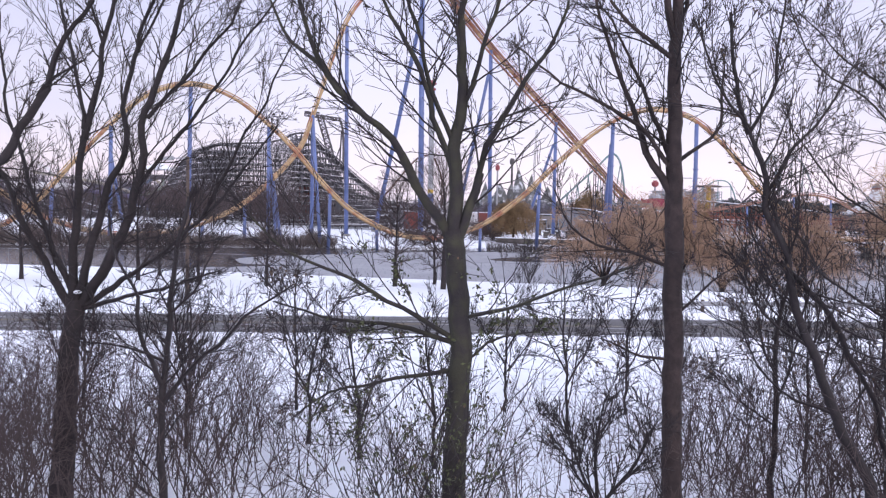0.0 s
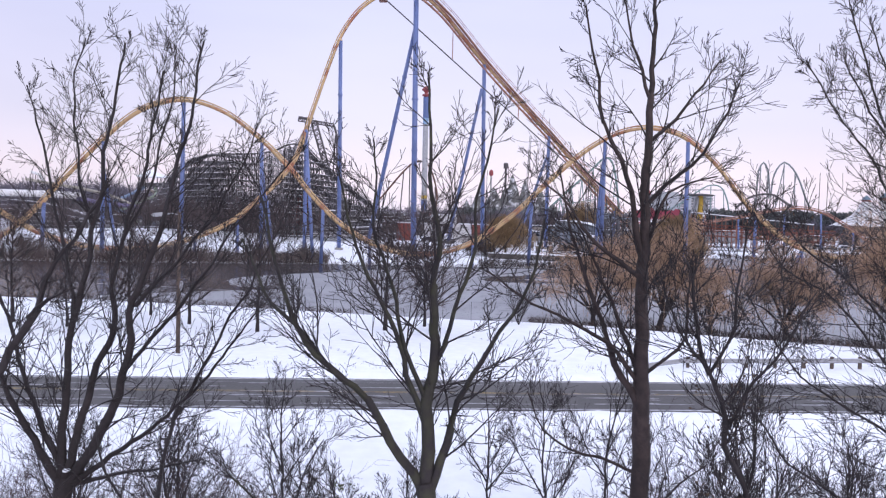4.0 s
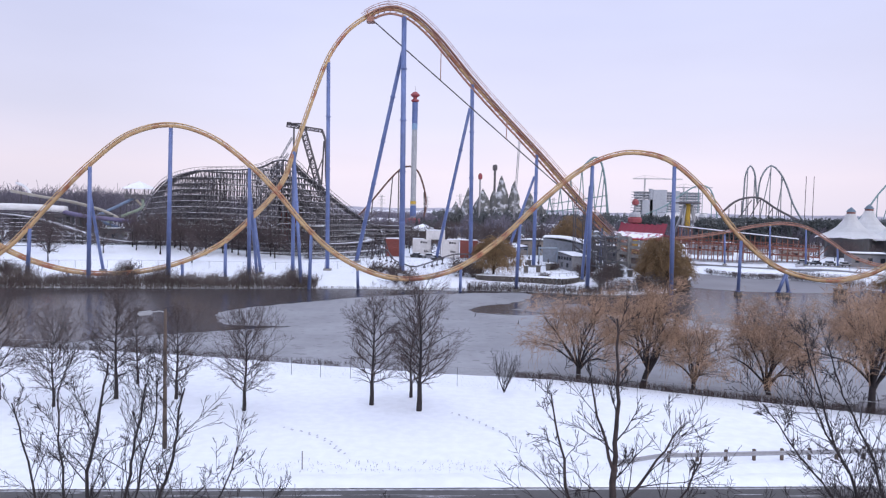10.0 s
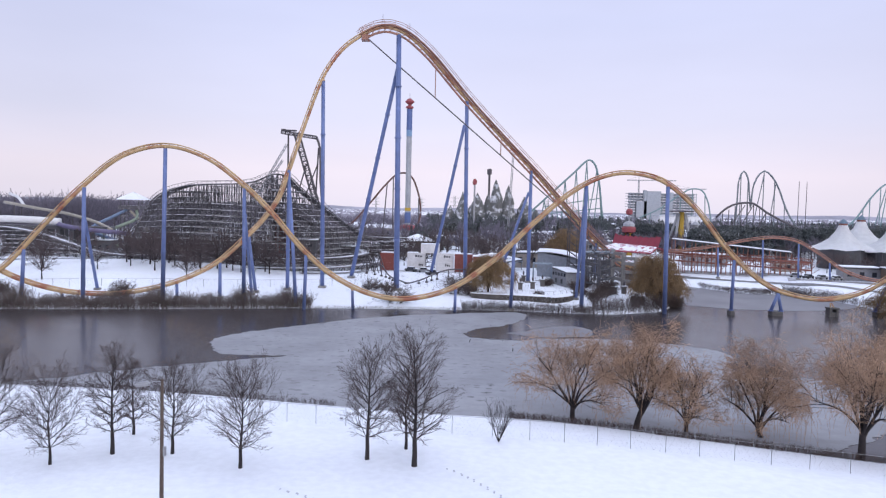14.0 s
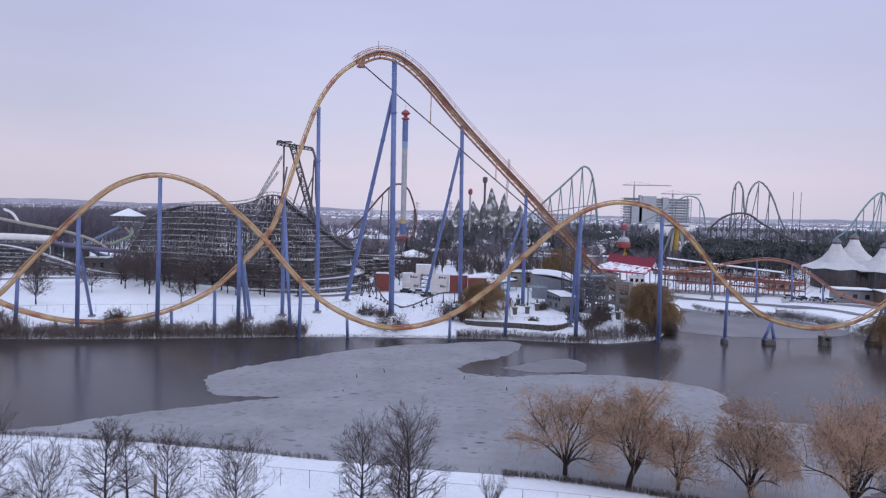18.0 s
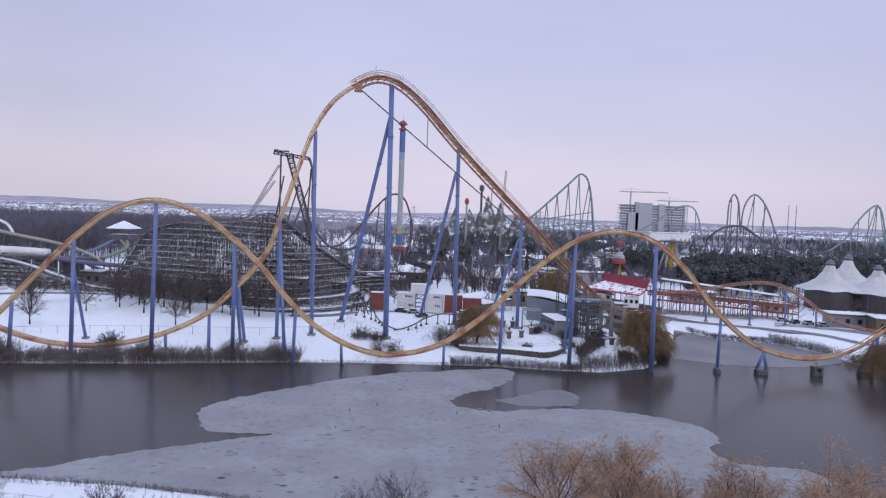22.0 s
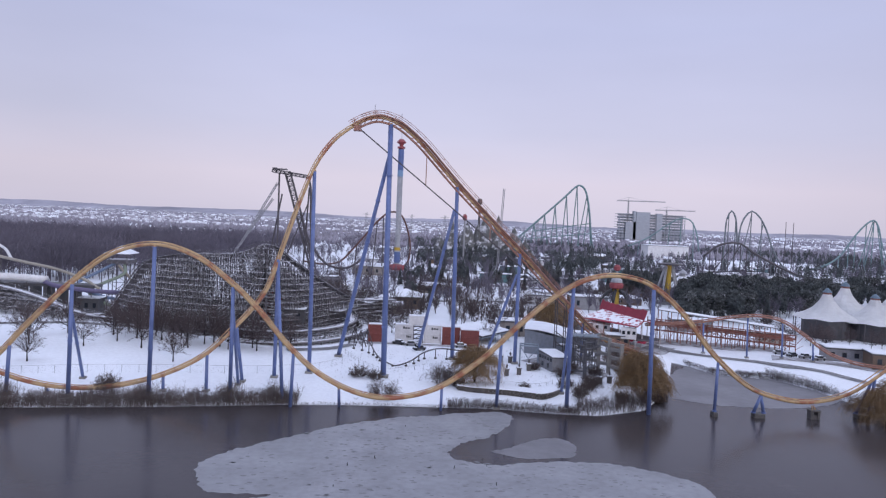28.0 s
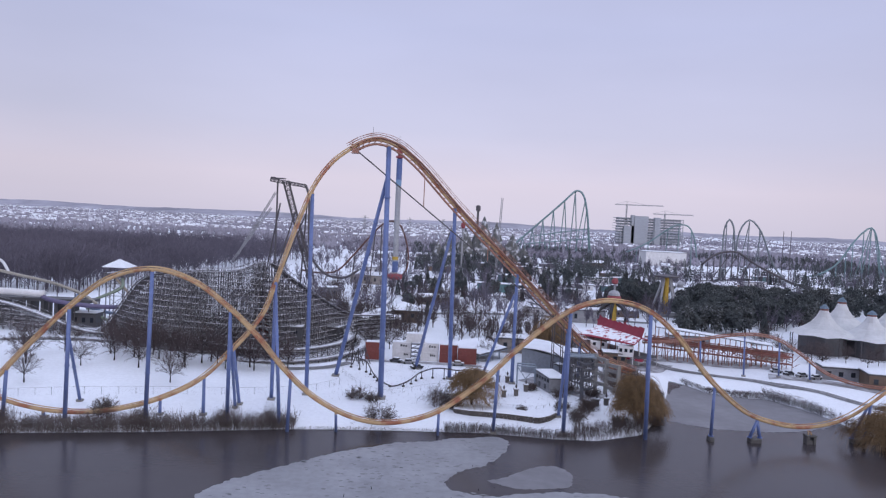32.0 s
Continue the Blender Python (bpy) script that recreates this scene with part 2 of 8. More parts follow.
def grid(name, xs, ys, material, zf, label, category):
    me = bpy.data.meshes.new(name)
    nx = len(xs)
    verts = [(x, y, zf(x, y)) for y in ys for x in xs]
    faces = [(j * nx + i, j * nx + i + 1, (j + 1) * nx + i + 1, (j + 1) * nx + i) for j in range(len(ys) - 1) for i in range(nx - 1)]
    me.from_pydata(verts, [], faces)
    me.shade_smooth()
    me.materials.append(material)
    return tagged(new(name, me), label, category, kind="structure")


gx = np.unique(np.concatenate([np.linspace(-4800, -400, 24), np.linspace(-400, -110, 40), np.linspace(-110, 150, 200), np.linspace(150, 450, 50), np.linspace(450, 4800, 24)]))
gy = np.unique(np.concatenate([np.linspace(-600, -20, 12), np.linspace(-20, 60, 60), np.linspace(60, 100, 70), np.linspace(100, 145, 8), np.linspace(145, 250, 120), np.linspace(250, 700, 60), np.linspace(700, 4800, 30)]))
ground = grid("ground", gx, gy, SNOW, ground_z, "snow-covered ground on both sides of the pond", "ground")

WATER = mat("still dark pond water", (0.060, 0.052, 0.055), 0.2, vary=0.2, scale=0.05, bump=0.02, bscale=1.0, spec=0.22)
water = grid("water", np.linspace(-500, 500, 3), np.linspace(35, 260, 3), WATER, lambda x, y: 0.0, "dark still water of a half-frozen pond", "pond")
road = grid("road", np.linspace(-300, 300, 121), np.linspace(0, 1, 9), ASPHALT, lambda x, y: 0, "two-lane asphalt road with wet slush", "road")
for v in road.data.vertices:
    x = v.co.x
    y = 34.5 + 0.071 * x + v.co.y * 6.6
    v.co.y, v.co.z = y, 2.56 + 0.06 * (1 - (2 * ((y - 34.5 - 0.071 * x) / 6.6) - 1) ** 2)

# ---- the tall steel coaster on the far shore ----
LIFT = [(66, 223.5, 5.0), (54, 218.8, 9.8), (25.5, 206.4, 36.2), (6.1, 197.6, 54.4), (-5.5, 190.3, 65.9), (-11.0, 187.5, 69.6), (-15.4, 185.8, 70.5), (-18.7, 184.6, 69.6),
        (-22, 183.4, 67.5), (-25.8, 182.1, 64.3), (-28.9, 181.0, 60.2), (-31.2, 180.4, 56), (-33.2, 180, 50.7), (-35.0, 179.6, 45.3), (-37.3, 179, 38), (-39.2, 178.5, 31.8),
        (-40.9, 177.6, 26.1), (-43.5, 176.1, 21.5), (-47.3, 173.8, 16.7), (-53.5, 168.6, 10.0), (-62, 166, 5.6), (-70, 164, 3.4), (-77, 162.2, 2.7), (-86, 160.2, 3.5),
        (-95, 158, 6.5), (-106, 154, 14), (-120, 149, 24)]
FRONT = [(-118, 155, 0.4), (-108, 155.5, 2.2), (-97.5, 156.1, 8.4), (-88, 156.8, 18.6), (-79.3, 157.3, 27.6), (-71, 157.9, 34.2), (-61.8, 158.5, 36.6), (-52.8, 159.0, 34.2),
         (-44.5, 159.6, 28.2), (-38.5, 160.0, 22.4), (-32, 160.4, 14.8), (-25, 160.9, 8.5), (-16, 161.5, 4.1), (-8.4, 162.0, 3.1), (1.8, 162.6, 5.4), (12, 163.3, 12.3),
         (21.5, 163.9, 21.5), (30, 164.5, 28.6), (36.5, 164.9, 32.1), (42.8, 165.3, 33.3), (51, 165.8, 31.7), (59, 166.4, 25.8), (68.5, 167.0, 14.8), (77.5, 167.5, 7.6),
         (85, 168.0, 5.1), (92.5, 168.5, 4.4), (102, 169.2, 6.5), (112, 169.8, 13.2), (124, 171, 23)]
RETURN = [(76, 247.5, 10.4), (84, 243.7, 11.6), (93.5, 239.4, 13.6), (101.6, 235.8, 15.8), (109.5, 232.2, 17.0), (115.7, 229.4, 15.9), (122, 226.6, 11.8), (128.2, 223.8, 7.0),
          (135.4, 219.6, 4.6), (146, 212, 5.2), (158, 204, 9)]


def track(name, pts, material, label, gauge=0.62, spine=0.38, tie_every=2, spine_material=None):
    line = spline(pts, 0.9)
    fr = []
    for i, p in enumerate(line):
        d = (line[min(i + 1, len(line) - 1)] - line[max(i - 1, 0)]).normalized()
        s = d.cross(Vector((0, 0, 1))).normalized()
        fr.append((s, s.cross(d)))
    t = thing(name, line[0], label, "coaster track")
    m = Matrix.Translation(-Vector(line[0]))
    for nm, dx, dz, r, mt in (("rail", gauge, 0.2, 0.12, material), ("rail", -gauge, 0.2, 0.12, material), ("spine", 0, -0.45, spine, spine_material or material)):
        bm = bmesh.new()
        sweep(bm, line, r, 8, fr, dx, dz)
        bm.transform(m)
        part(nm, bm, mt, t, smooth=True)
    bm = bmesh.new()
    for i in range(0, len(line), tie_every):
        s, u = fr[i]
        c = line[i]
        beam(bm, c + s * gauge + u * 0.2, c - u * 0.4, 0.07, 4)
        beam(bm, c - s * gauge + u * 0.2, c - u * 0.4, 0.07, 4)
    bm.transform(m)
    tagged(part("cross_ties", bm, material, t), kind="stuff")
    return t, line, fr


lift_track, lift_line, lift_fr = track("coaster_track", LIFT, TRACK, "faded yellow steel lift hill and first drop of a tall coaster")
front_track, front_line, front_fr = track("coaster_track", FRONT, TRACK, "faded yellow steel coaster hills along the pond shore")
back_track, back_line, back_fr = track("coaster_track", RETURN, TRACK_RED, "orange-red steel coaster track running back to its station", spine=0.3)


def line_at(line, x):
    return min(line, key=lambda p: abs(p.x - x))


# walkways, chain trough and handrails of the lift
top_i = min(range(len(lift_line)), key=lambda i: abs(lift_line[i].x + 23))
m_lift = Matrix.Translation(-Vector(lift_line[0]))
for side in (1, -1):
    pts = lift_line[:top_i]
    fr = lift_fr[:top_i]
    bm = bmesh.new()
    rows = [[bm.verts.new(p + s * side * x + u * z) for x, z in ((0.78, 0.16), (1.6, 0.16), (1.6, -0.06), (0.78, -0.06))] for p, (s, u) in zip(pts, fr)]
    for a, b in zip(rows, rows[1:]):
        for k in range(4):
            bm.faces.new((a[k], a[(k + 1) % 4], b[(k + 1) % 4], b[k]))
    bm.faces.new(rows[0][::-1])
    bm.faces.new(rows[-1])
    bm.transform(m_lift)
    part("walkway", bm, TRACK_RED, lift_track, "reddish steel grating walkway")
    for h in (0.75, 1.25):
        bm = bmesh.new()
        sweep(bm, pts, 0.07, 5, fr, side * 1.55, h)
        bm.transform(m_lift)
        part("handrail", bm, TRACK_RED, lift_track)
    for i in range(0, top_i, 3):
        s, u = fr[i]
        bm = bmesh.new()
        beam(bm, pts[i] + s * side * 1.55 + u * 0.1, pts[i] + s * side * 1.55 + u * 1.28, 0.05, 4)
        bm.transform(m_lift)
        part("rail_post", bm, TRACK_RED, lift_track)
bm = bmesh.new()
sweep(bm, lift_line[:top_i], 0.26, 6, lift_fr[:top_i], 0, -0.02)
bm.transform(m_lift)
part("chain_trough", bm, TRACK_RED, lift_track, "reddish steel chain trough")
for zz, rr in ((-1.55, 0.3),):
    bm = bmesh.new()
    sweep(bm, lift_line[:top_i], rr, 8, lift_fr[:top_i], 0, zz)
    bm.transform(m_lift)
    part("lower_chord", bm, TRACK_RED, lift_track, "reddish lower tube of the lift girder", smooth=True)
for i in range(0, top_i - 2, 2):
    bm = bmesh.new()
    s0, u0 = lift_fr[i]
    for sx in (-0.5, 0.5):
        beam(bm, lift_line[i] + s0 * sx - u0 * 0.3, lift_line[i + 1] - u0 * 1.5, 0.1, 4)
    bm.transform(m_lift)
    part("lacing", bm, TRACK_RED, lift_track)
for i in (top_i - 16, top_i - 8):
    bm = bmesh.new()
    p = lift_line[i]
    beam(bm, p + Vector((0, -1.5, 0.2)), p + Vector((0, -1.5, 2.6)), 0.05, 5)
    bm.transform(m_lift)
    part("mast", bm, DARKSTEEL, lift_track)
# drive box under the crest and the long straight return tube below the lift
bm = bmesh.new()
bx = Vector((-20.6, 183.8, 67.0))
box(bm, -0.8, 0.8, -1.1, 1.1, -0.7, 0.5)
for sx in (-0.8, 0.8):
    for sy in (-1.0, 1.0):
        beam(bm, (sx, sy, 0.5), (sx * 1.1, sy * 0.6, 2.0), 0.09, 4)
box(bm, -1.0, 1.0, -1.4, 1.4, -0.85, -0.7)
bm.transform(m_lift @ Matrix.Translation(bx))
part("drive_box", bm, TRACK_RED, lift_track, "rusty red drive box")
ra, rb = Vector((-20.3, 183.9, 66.9)), Vector((40, 210.5, 20.5))
bm = bmesh.new()
beam(bm, ra, rb, 0.17, 8)
bm.transform(m_lift)
part("return_tube", bm, DARKSTEEL, lift_track, "thin dark return tube")
for x in (-2.6, 16.0, 33):
    q = ra + (rb - ra) * ((x - ra.x) / (rb.x - ra.x))
    bm = bmesh.new()
    beam(bm, q, (q.x, q.y, line_at(lift_line, x).z - 0.6), 0.12, 6)
    bm.transform(m_lift)
    part("hanger", bm, TRACK_RED, lift_track)


def support(base, top, r=0.45, z0=None, collar=True):
    z = ground_z(base[0], base[1]) if z0 is None else z0
    b, tp = Vector((base[0], base[1], z)), Vector(top)
    t = thing("coaster_support", b, "tall blue painted steel column under the coaster track", "support column", "coaster supports")
    d = tp - b
    bm = bmesh.new()
    beam(bm, Vector((0, 0, 0.2)), d, r, 14, r * 0.86)
    part("column", bm, BLUE, t, smooth=True)
    n = int(d.length / 14)
    for k in range(1, n + 1):
        bm = bmesh.new()
        q = d * (k / (n + 1))
        u = d.normalized() * 0.14
        beam(bm, q - u, q + u, r * 1.18, 14)
        part("flange", bm, BLUE, t)
    if collar:
        bm = bmesh.new()
        beam(bm, d * 0.995 - Vector((0, 0, 0.3)), d + Vector((0, 0, 0.35)), r * 0.7, 8, 0.42)
        part("saddle", bm, TRACK, t, "yellow track saddle")
    w = r * 1.8
    bm = bmesh.new()
    box(bm, -w, w, -w, w, -1.5, 0.5)
    bmesh.ops.bevel(bm, geom=bm.edges[:], offset=0.07, segments=1, affect="EDGES")
    part("footing", bm, CONCRETE, t, "concrete footing")
    return t


def under(line, x, drop=0.9):
    p = line_at(line, x)
    return (p.x, p.y, p.z - drop)


# lift hill and first drop
support((-11.7, 186.7), (-12.3, 187.1, 68.6), 0.75)
support((-26.3, 206.8), (-12.5, 187.6, 60.0), 0.6, collar=False)
support((-31.4, 187), (-30.7, 180.6, 55.2), 0.55)
support((7.2, 210), under(lift_line, 6.1), 0.6)
support((-3.2, 220.5), (5.6, 198.4, 47.0), 0.5, collar=False)
support((25.6, 207.6), under(lift_line, 25.5), 0.55)
support((17.5, 215.5), (25.0, 207.0, 29.0), 0.42, collar=False)
support((-39.3, 181), under(lift_line, -38.7), 0.5)
support((-33.6, 164.0), (-38.2, 177.0, 29.5), 0.42, collar=False)
support((-46.0, 175.5), under(lift_line, -47.0), 0.42)
support((-52.3, 167.3), under(lift_line, -53.0), 0.42)
support((-62.0, 166), under(lift_line, -62.0), 0.38)
support((-86.0, 160.6), under(lift_line, -86.0), 0.36)
support((43.0, 214), under(lift_line, 42.5), 0.4)
support((47.0, 216), under(lift_line, 47), 0.4)
# shore hills
for bx, by, tx, r in ((-94.2, 158.6, -92.6, 0.45), (-80.9, 159.6, -79.4, 0.48), (-63.4, 161.0, -61.9, 0.5), (-45.3, 162.4, -44.4, 0.46), (-31.2, 161.4, -31.0, 0.42),
                      (-20.2, 163.0, -20.0, 0.36), (3.4, 163.4, 3.2, 0.36), (16.6, 166.4, 16.8, 0.42), (33.2, 165.8, 33.0, 0.5), (53.2, 166.9, 52.4, 0.52)):
    support((bx, by), under(front_line, tx), r)
for bx, by, tx, tz in ((-83.6, 172.0, -79.8, 22.0), (-46.3, 173.0, -44.8, 25.0), (34.0, 177.0, 33.0, 25.0), (58.5, 186.0, 52.8, 25.5)):
    support((bx, by), (tx, line_at(front_line, tx).y + 0.5, tz), 0.38, collar=False)


def water_support(x, y, tops, w):
    """Columns on a concrete pier that stands in the pond."""
    t = thing("pier_support", (x, y, 0), "blue coaster column on a concrete pier standing in the pond", "support column", "coaster supports")
    bm = bmesh.new()
    box(bm, -w * 0.75, w * 0.75, -1.1, 1.1, -2.5, 1.0)
    bmesh.ops.bevel(bm, geom=bm.edges[:], offset=0.1, segments=1, affect="EDGES")
    part("pier", bm, PIERM, t, "stained concrete pier")
    for dx, tp in tops:
        bm = bmesh.new()
        beam(bm, (dx, 0, 1.0), Vector(tp) - Vector((x, y, 0)), 0.4, 12, 0.34)
        part("column", bm, BLUE, t, smooth=True)
        bm = bmesh.new()
        beam(bm, (dx, 0, 1.05), (dx, 0, 1.25), 0.62, 12)
        part("base_plate", bm, BLUE, t)


water_support(69.4, 168.0, [(0, under(front_line, 69.2))], 0.75)
water_support(80.2, 168.3, [(-1.2, under(front_line, 80.4)), (1.3, under(front_line, 80.0))], 1.75)
water_support(107.2, 171.0, [(-1.6, under(front_line, 108.5)), (1.6, under(front_line, 108.9))], 2.1)
# low concrete pier right under the last valley
pier = thing("concrete_pier", (94.0, 168.8, 0), "weathered concrete block pier under the low track", "pier")
bm = bmesh.new()
for sx in (-1.15, 1.15):
    box(bm, sx - 0.4, sx + 0.4, -1.3, 1.3, -2.5, 2.3)
box(bm, -1.1, 1.1, -0.9, 0.9, -2.5, 1.2)
part("pillar_block", bm, PIERM, pier)
bm = bmesh.new()
box(bm, -1.75, 1.75, -1.5, 1.5, 2.3, 2.75)
bmesh.ops.bevel(bm, geom=bm.edges[:], offset=0.06, segments=1, affect="EDGES")
part("cap", bm, PIERM, pier)
bm = bmesh.new()
for sx in (-0.5, 0.5):
    beam(bm, (sx, 0, 2.7), (sx * 0.5 - 0.6, 0, 4.0), 0.2, 6)
part("bracket", bm, TRACK, pier)
pier.scale = (0.72, 0.72, 0.8)
# columns under the return track
for x in (93.5, 106, 116, 124):
    p = line_at(back_line, x)
    support((p.x + 0.6, p.y + 0.4), (p.x, p.y, p.z - 0.7), 0.3)

# ---- trees ----
def seg_mesh(name, segs, material, far=False):
    """One mesh of tapered bars; segs: rows of ax ay az bx by bz ra rb."""
    S = np.array(segs, float)
    me = bpy.data.meshes.new(name)
    V, F, base = [], [], 0
    thick = (S[:, 6] > 0.06) & (not far)
    for mask, n in ((thick, 6), (~thick, 3)):
        s = S[mask]
        if not len(s):
            continue
        a, b = s[:, :3], s[:, 3:6]
        d = b - a
        d /= np.maximum(np.linalg.norm(d, axis=1, keepdims=True), 1e-6)
        ref = np.where(np.abs(d[:, 2:3]) < 0.9, np.array([[0, 0, 1.0]]), np.array([[0, 1.0, 0]]))
        u = np.cross(d, ref)
        u /= np.maximum(np.linalg.norm(u, axis=1, keepdims=True), 1e-6)
        w = np.cross(u, d)
        ang = np.arange(n) * 2 * np.pi / n
        ring = u[:, None, :] * np.cos(ang)[None, :, None] + w[:, None, :] * np.sin(ang)[None, :, None]
        va = a[:, None, :] + ring * s[:, 6][:, None, None]
        vb = b[:, None, :] + ring * s[:, 7][:, None, None]
        V.append(np.concatenate([va, vb], 1).reshape(-1, 3))
        k = np.arange(n)
        q = np.stack([k, (k + 1) % n, n + (k + 1) % n, n + k], 1)
        F.append((q[None] + base + (np.arange(len(s)) * 2 * n)[:, None, None]).reshape(-1, 4))
        base += len(s) * 2 * n
    V, F = np.concatenate(V), np.concatenate(F)
    me.vertices.add(len(V))
    me.vertices.foreach_set("co", V.ravel())
    me.loops.add(F.size)
    me.loops.foreach_set("vertex_index", F.ravel().astype(np.int32))
    me.polygons.add(len(F))
    me.polygons.foreach_set("loop_start", np.arange(len(F), dtype=np.int32) * 4)
    me.polygons.foreach_set("loop_total", np.full(len(F), 4, np.int32))
    me.update()
    me.shade_smooth()
    me.materials.append(material)
    return me


def rand_unit(rnd):
    while True:
        v = Vector((rnd.uniform(-1, 1), rnd.uniform(-1, 1), rnd.uniform(-1, 1)))
        if 0.1 < v.length < 1:
            return v.normalized()


def grow(rnd, out, p, d, length, r, depth, up=0.12, wiggle=0.16, kids=4, spread=0.75, shrink=0.62, thin=0.006, first=0.3, droop=0.0, bit=0.35):
    """Adds a limb and what grows from it to out, a list of (depth, segment)."""
    n = max(2 if bit > 0.5 else 3, min(9, int(length / bit)))
    step = length / n
    pts, rs = [Vector(p)], [r]
    for i in range(n):
        d = (d + rand_unit(rnd) * wiggle + Vector((0, 0, up - droop * (i / n)))).normalized()
        pts.append(pts[-1] + d * step)
        rs.append(max(thin, r * (1 - 0.72 * (i + 1) / n)))
        out.append((depth, (*pts[-2], *pts[-1], rs[-2], rs[-1])))
    if depth <= 0:
        return
    for k in range(kids):
        f = first + (1 - first) * (k + rnd.random()) / kids
        i = min(n - 1, int(f * n))
        q = pts[i] + (pts[i + 1] - pts[i]) * rnd.random()
        axis = (pts[i + 1] - pts[i]).normalized()
        side = rand_unit(rnd)
        side = (side - axis * side.dot(axis)).normalized()
        ang = spread * rnd.uniform(0.6, 1.25)
        nd = axis * math.cos(ang) + side * math.sin(ang)
        grow(rnd, out, q, nd, length * shrink * rnd.uniform(0.7, 1.15) * (1.15 - 0.5 * f), max(thin, rs[i] * 0.62), depth - 1,
             up, wiggle * 1.1, kids, spread, shrink, thin, 0.2, droop, bit)


def place_tree(name, at, trunk, crown, material, label, group="", crown_material=None, crown_label="bare twigs", rz=0, sc=1.0, kind=""):
    t = thing(name, at, label, "tree", group, kind)
    for nm, data, m in (("trunk", trunk, material), ("crown", crown, crown_material or material)):
        me = data if isinstance(data, bpy.types.Mesh) else seg_mesh(nm, data, m)
        ob = new(nm, me)
        ob.parent = t
        if nm == "crown" and crown_label:
            tagged(ob, crown_label)
    t.rotation_euler, t.scale = (0, 0, rz), (sc, sc, sc)
    return t


# tall trees between the camera and the road
def trunk_tree(at, seed, trunk_h, r, forks, label, depth=3, kids=7, lean=(0, 0), low=(), **kw):
    """A bare tree whose trunk is a straight tapering bole that forks into leaders."""
    z = ground_z(*at) - 0.15
    rnd = random.Random(seed)
    out = []
    n = 7
    pts = [Vector((lean[0] * k / n * trunk_h + rnd.uniform(-0.04, 0.04), lean[1] * k / n * trunk_h, trunk_h * k / n)) for k in range(n + 1)]
    pts[0].x = pts[0].y = 0
    for k in range(n):
        f0, f1 = [1.22 - 0.2 * min(1, j / 2.0) - kw.get('taper', 0.3) * j / n for j in (k, k + 1)]
        out.append((9, (*pts[k], *pts[k + 1], r * f0, r * f1)))
    for d, length, kr, frac in forks:
        i = min(n, int(frac * n))
        grow(rnd, out, pts[i], Vector(d).normalized(), length * kw.get("reach", 0.9), r * kr, depth, kw.get("up", 0.105), kw.get("wiggle", 0.16), kids, kw.get("spread", 0.68), kw.get("shrink", 0.56), kw.get("thin", 0.0055), 0.12)
    if "top" in kw:
        hi = max(max(s[2], s[5]) for _, s in out)
        k, zb = (kw["top"] - z - trunk_h * 0.6) / (hi - trunk_h * 0.6), trunk_h * 0.6
        out = [(dd, (s[0], s[1], s[2] if s[2] < zb else zb + (s[2] - zb) * k, s[3], s[4], s[5] if s[5] < zb else zb + (s[5] - zb) * k, s[6], s[7])) for dd, s in out]
    tr = [s for dd, s in out if dd >= depth - 0]
    cr = [s for dd, s in out if dd < depth - 0]
    return place_tree("bare_tree", (at[0], at[1], z), tr, cr, BARK, label, "tall trees by the road")


BARK_RED = mat("reddish-brown bark", (0.062, 0.043, 0.041), 0.88, vary=0.5, scale=7, bump=0.015, bscale=18, coarse=0.35, coarse_scale=1.3)
BARK_MOSS = mat("mossy dark bark", (0.046, 0.044, 0.028), 0.9, color2=(0.026, 0.021, 0.022), scale=4, lo=0.4, hi=0.62, bump=0.014, bscale=20, coarse=0.3, coarse_scale=1.2)


TWIG_ENDS = []


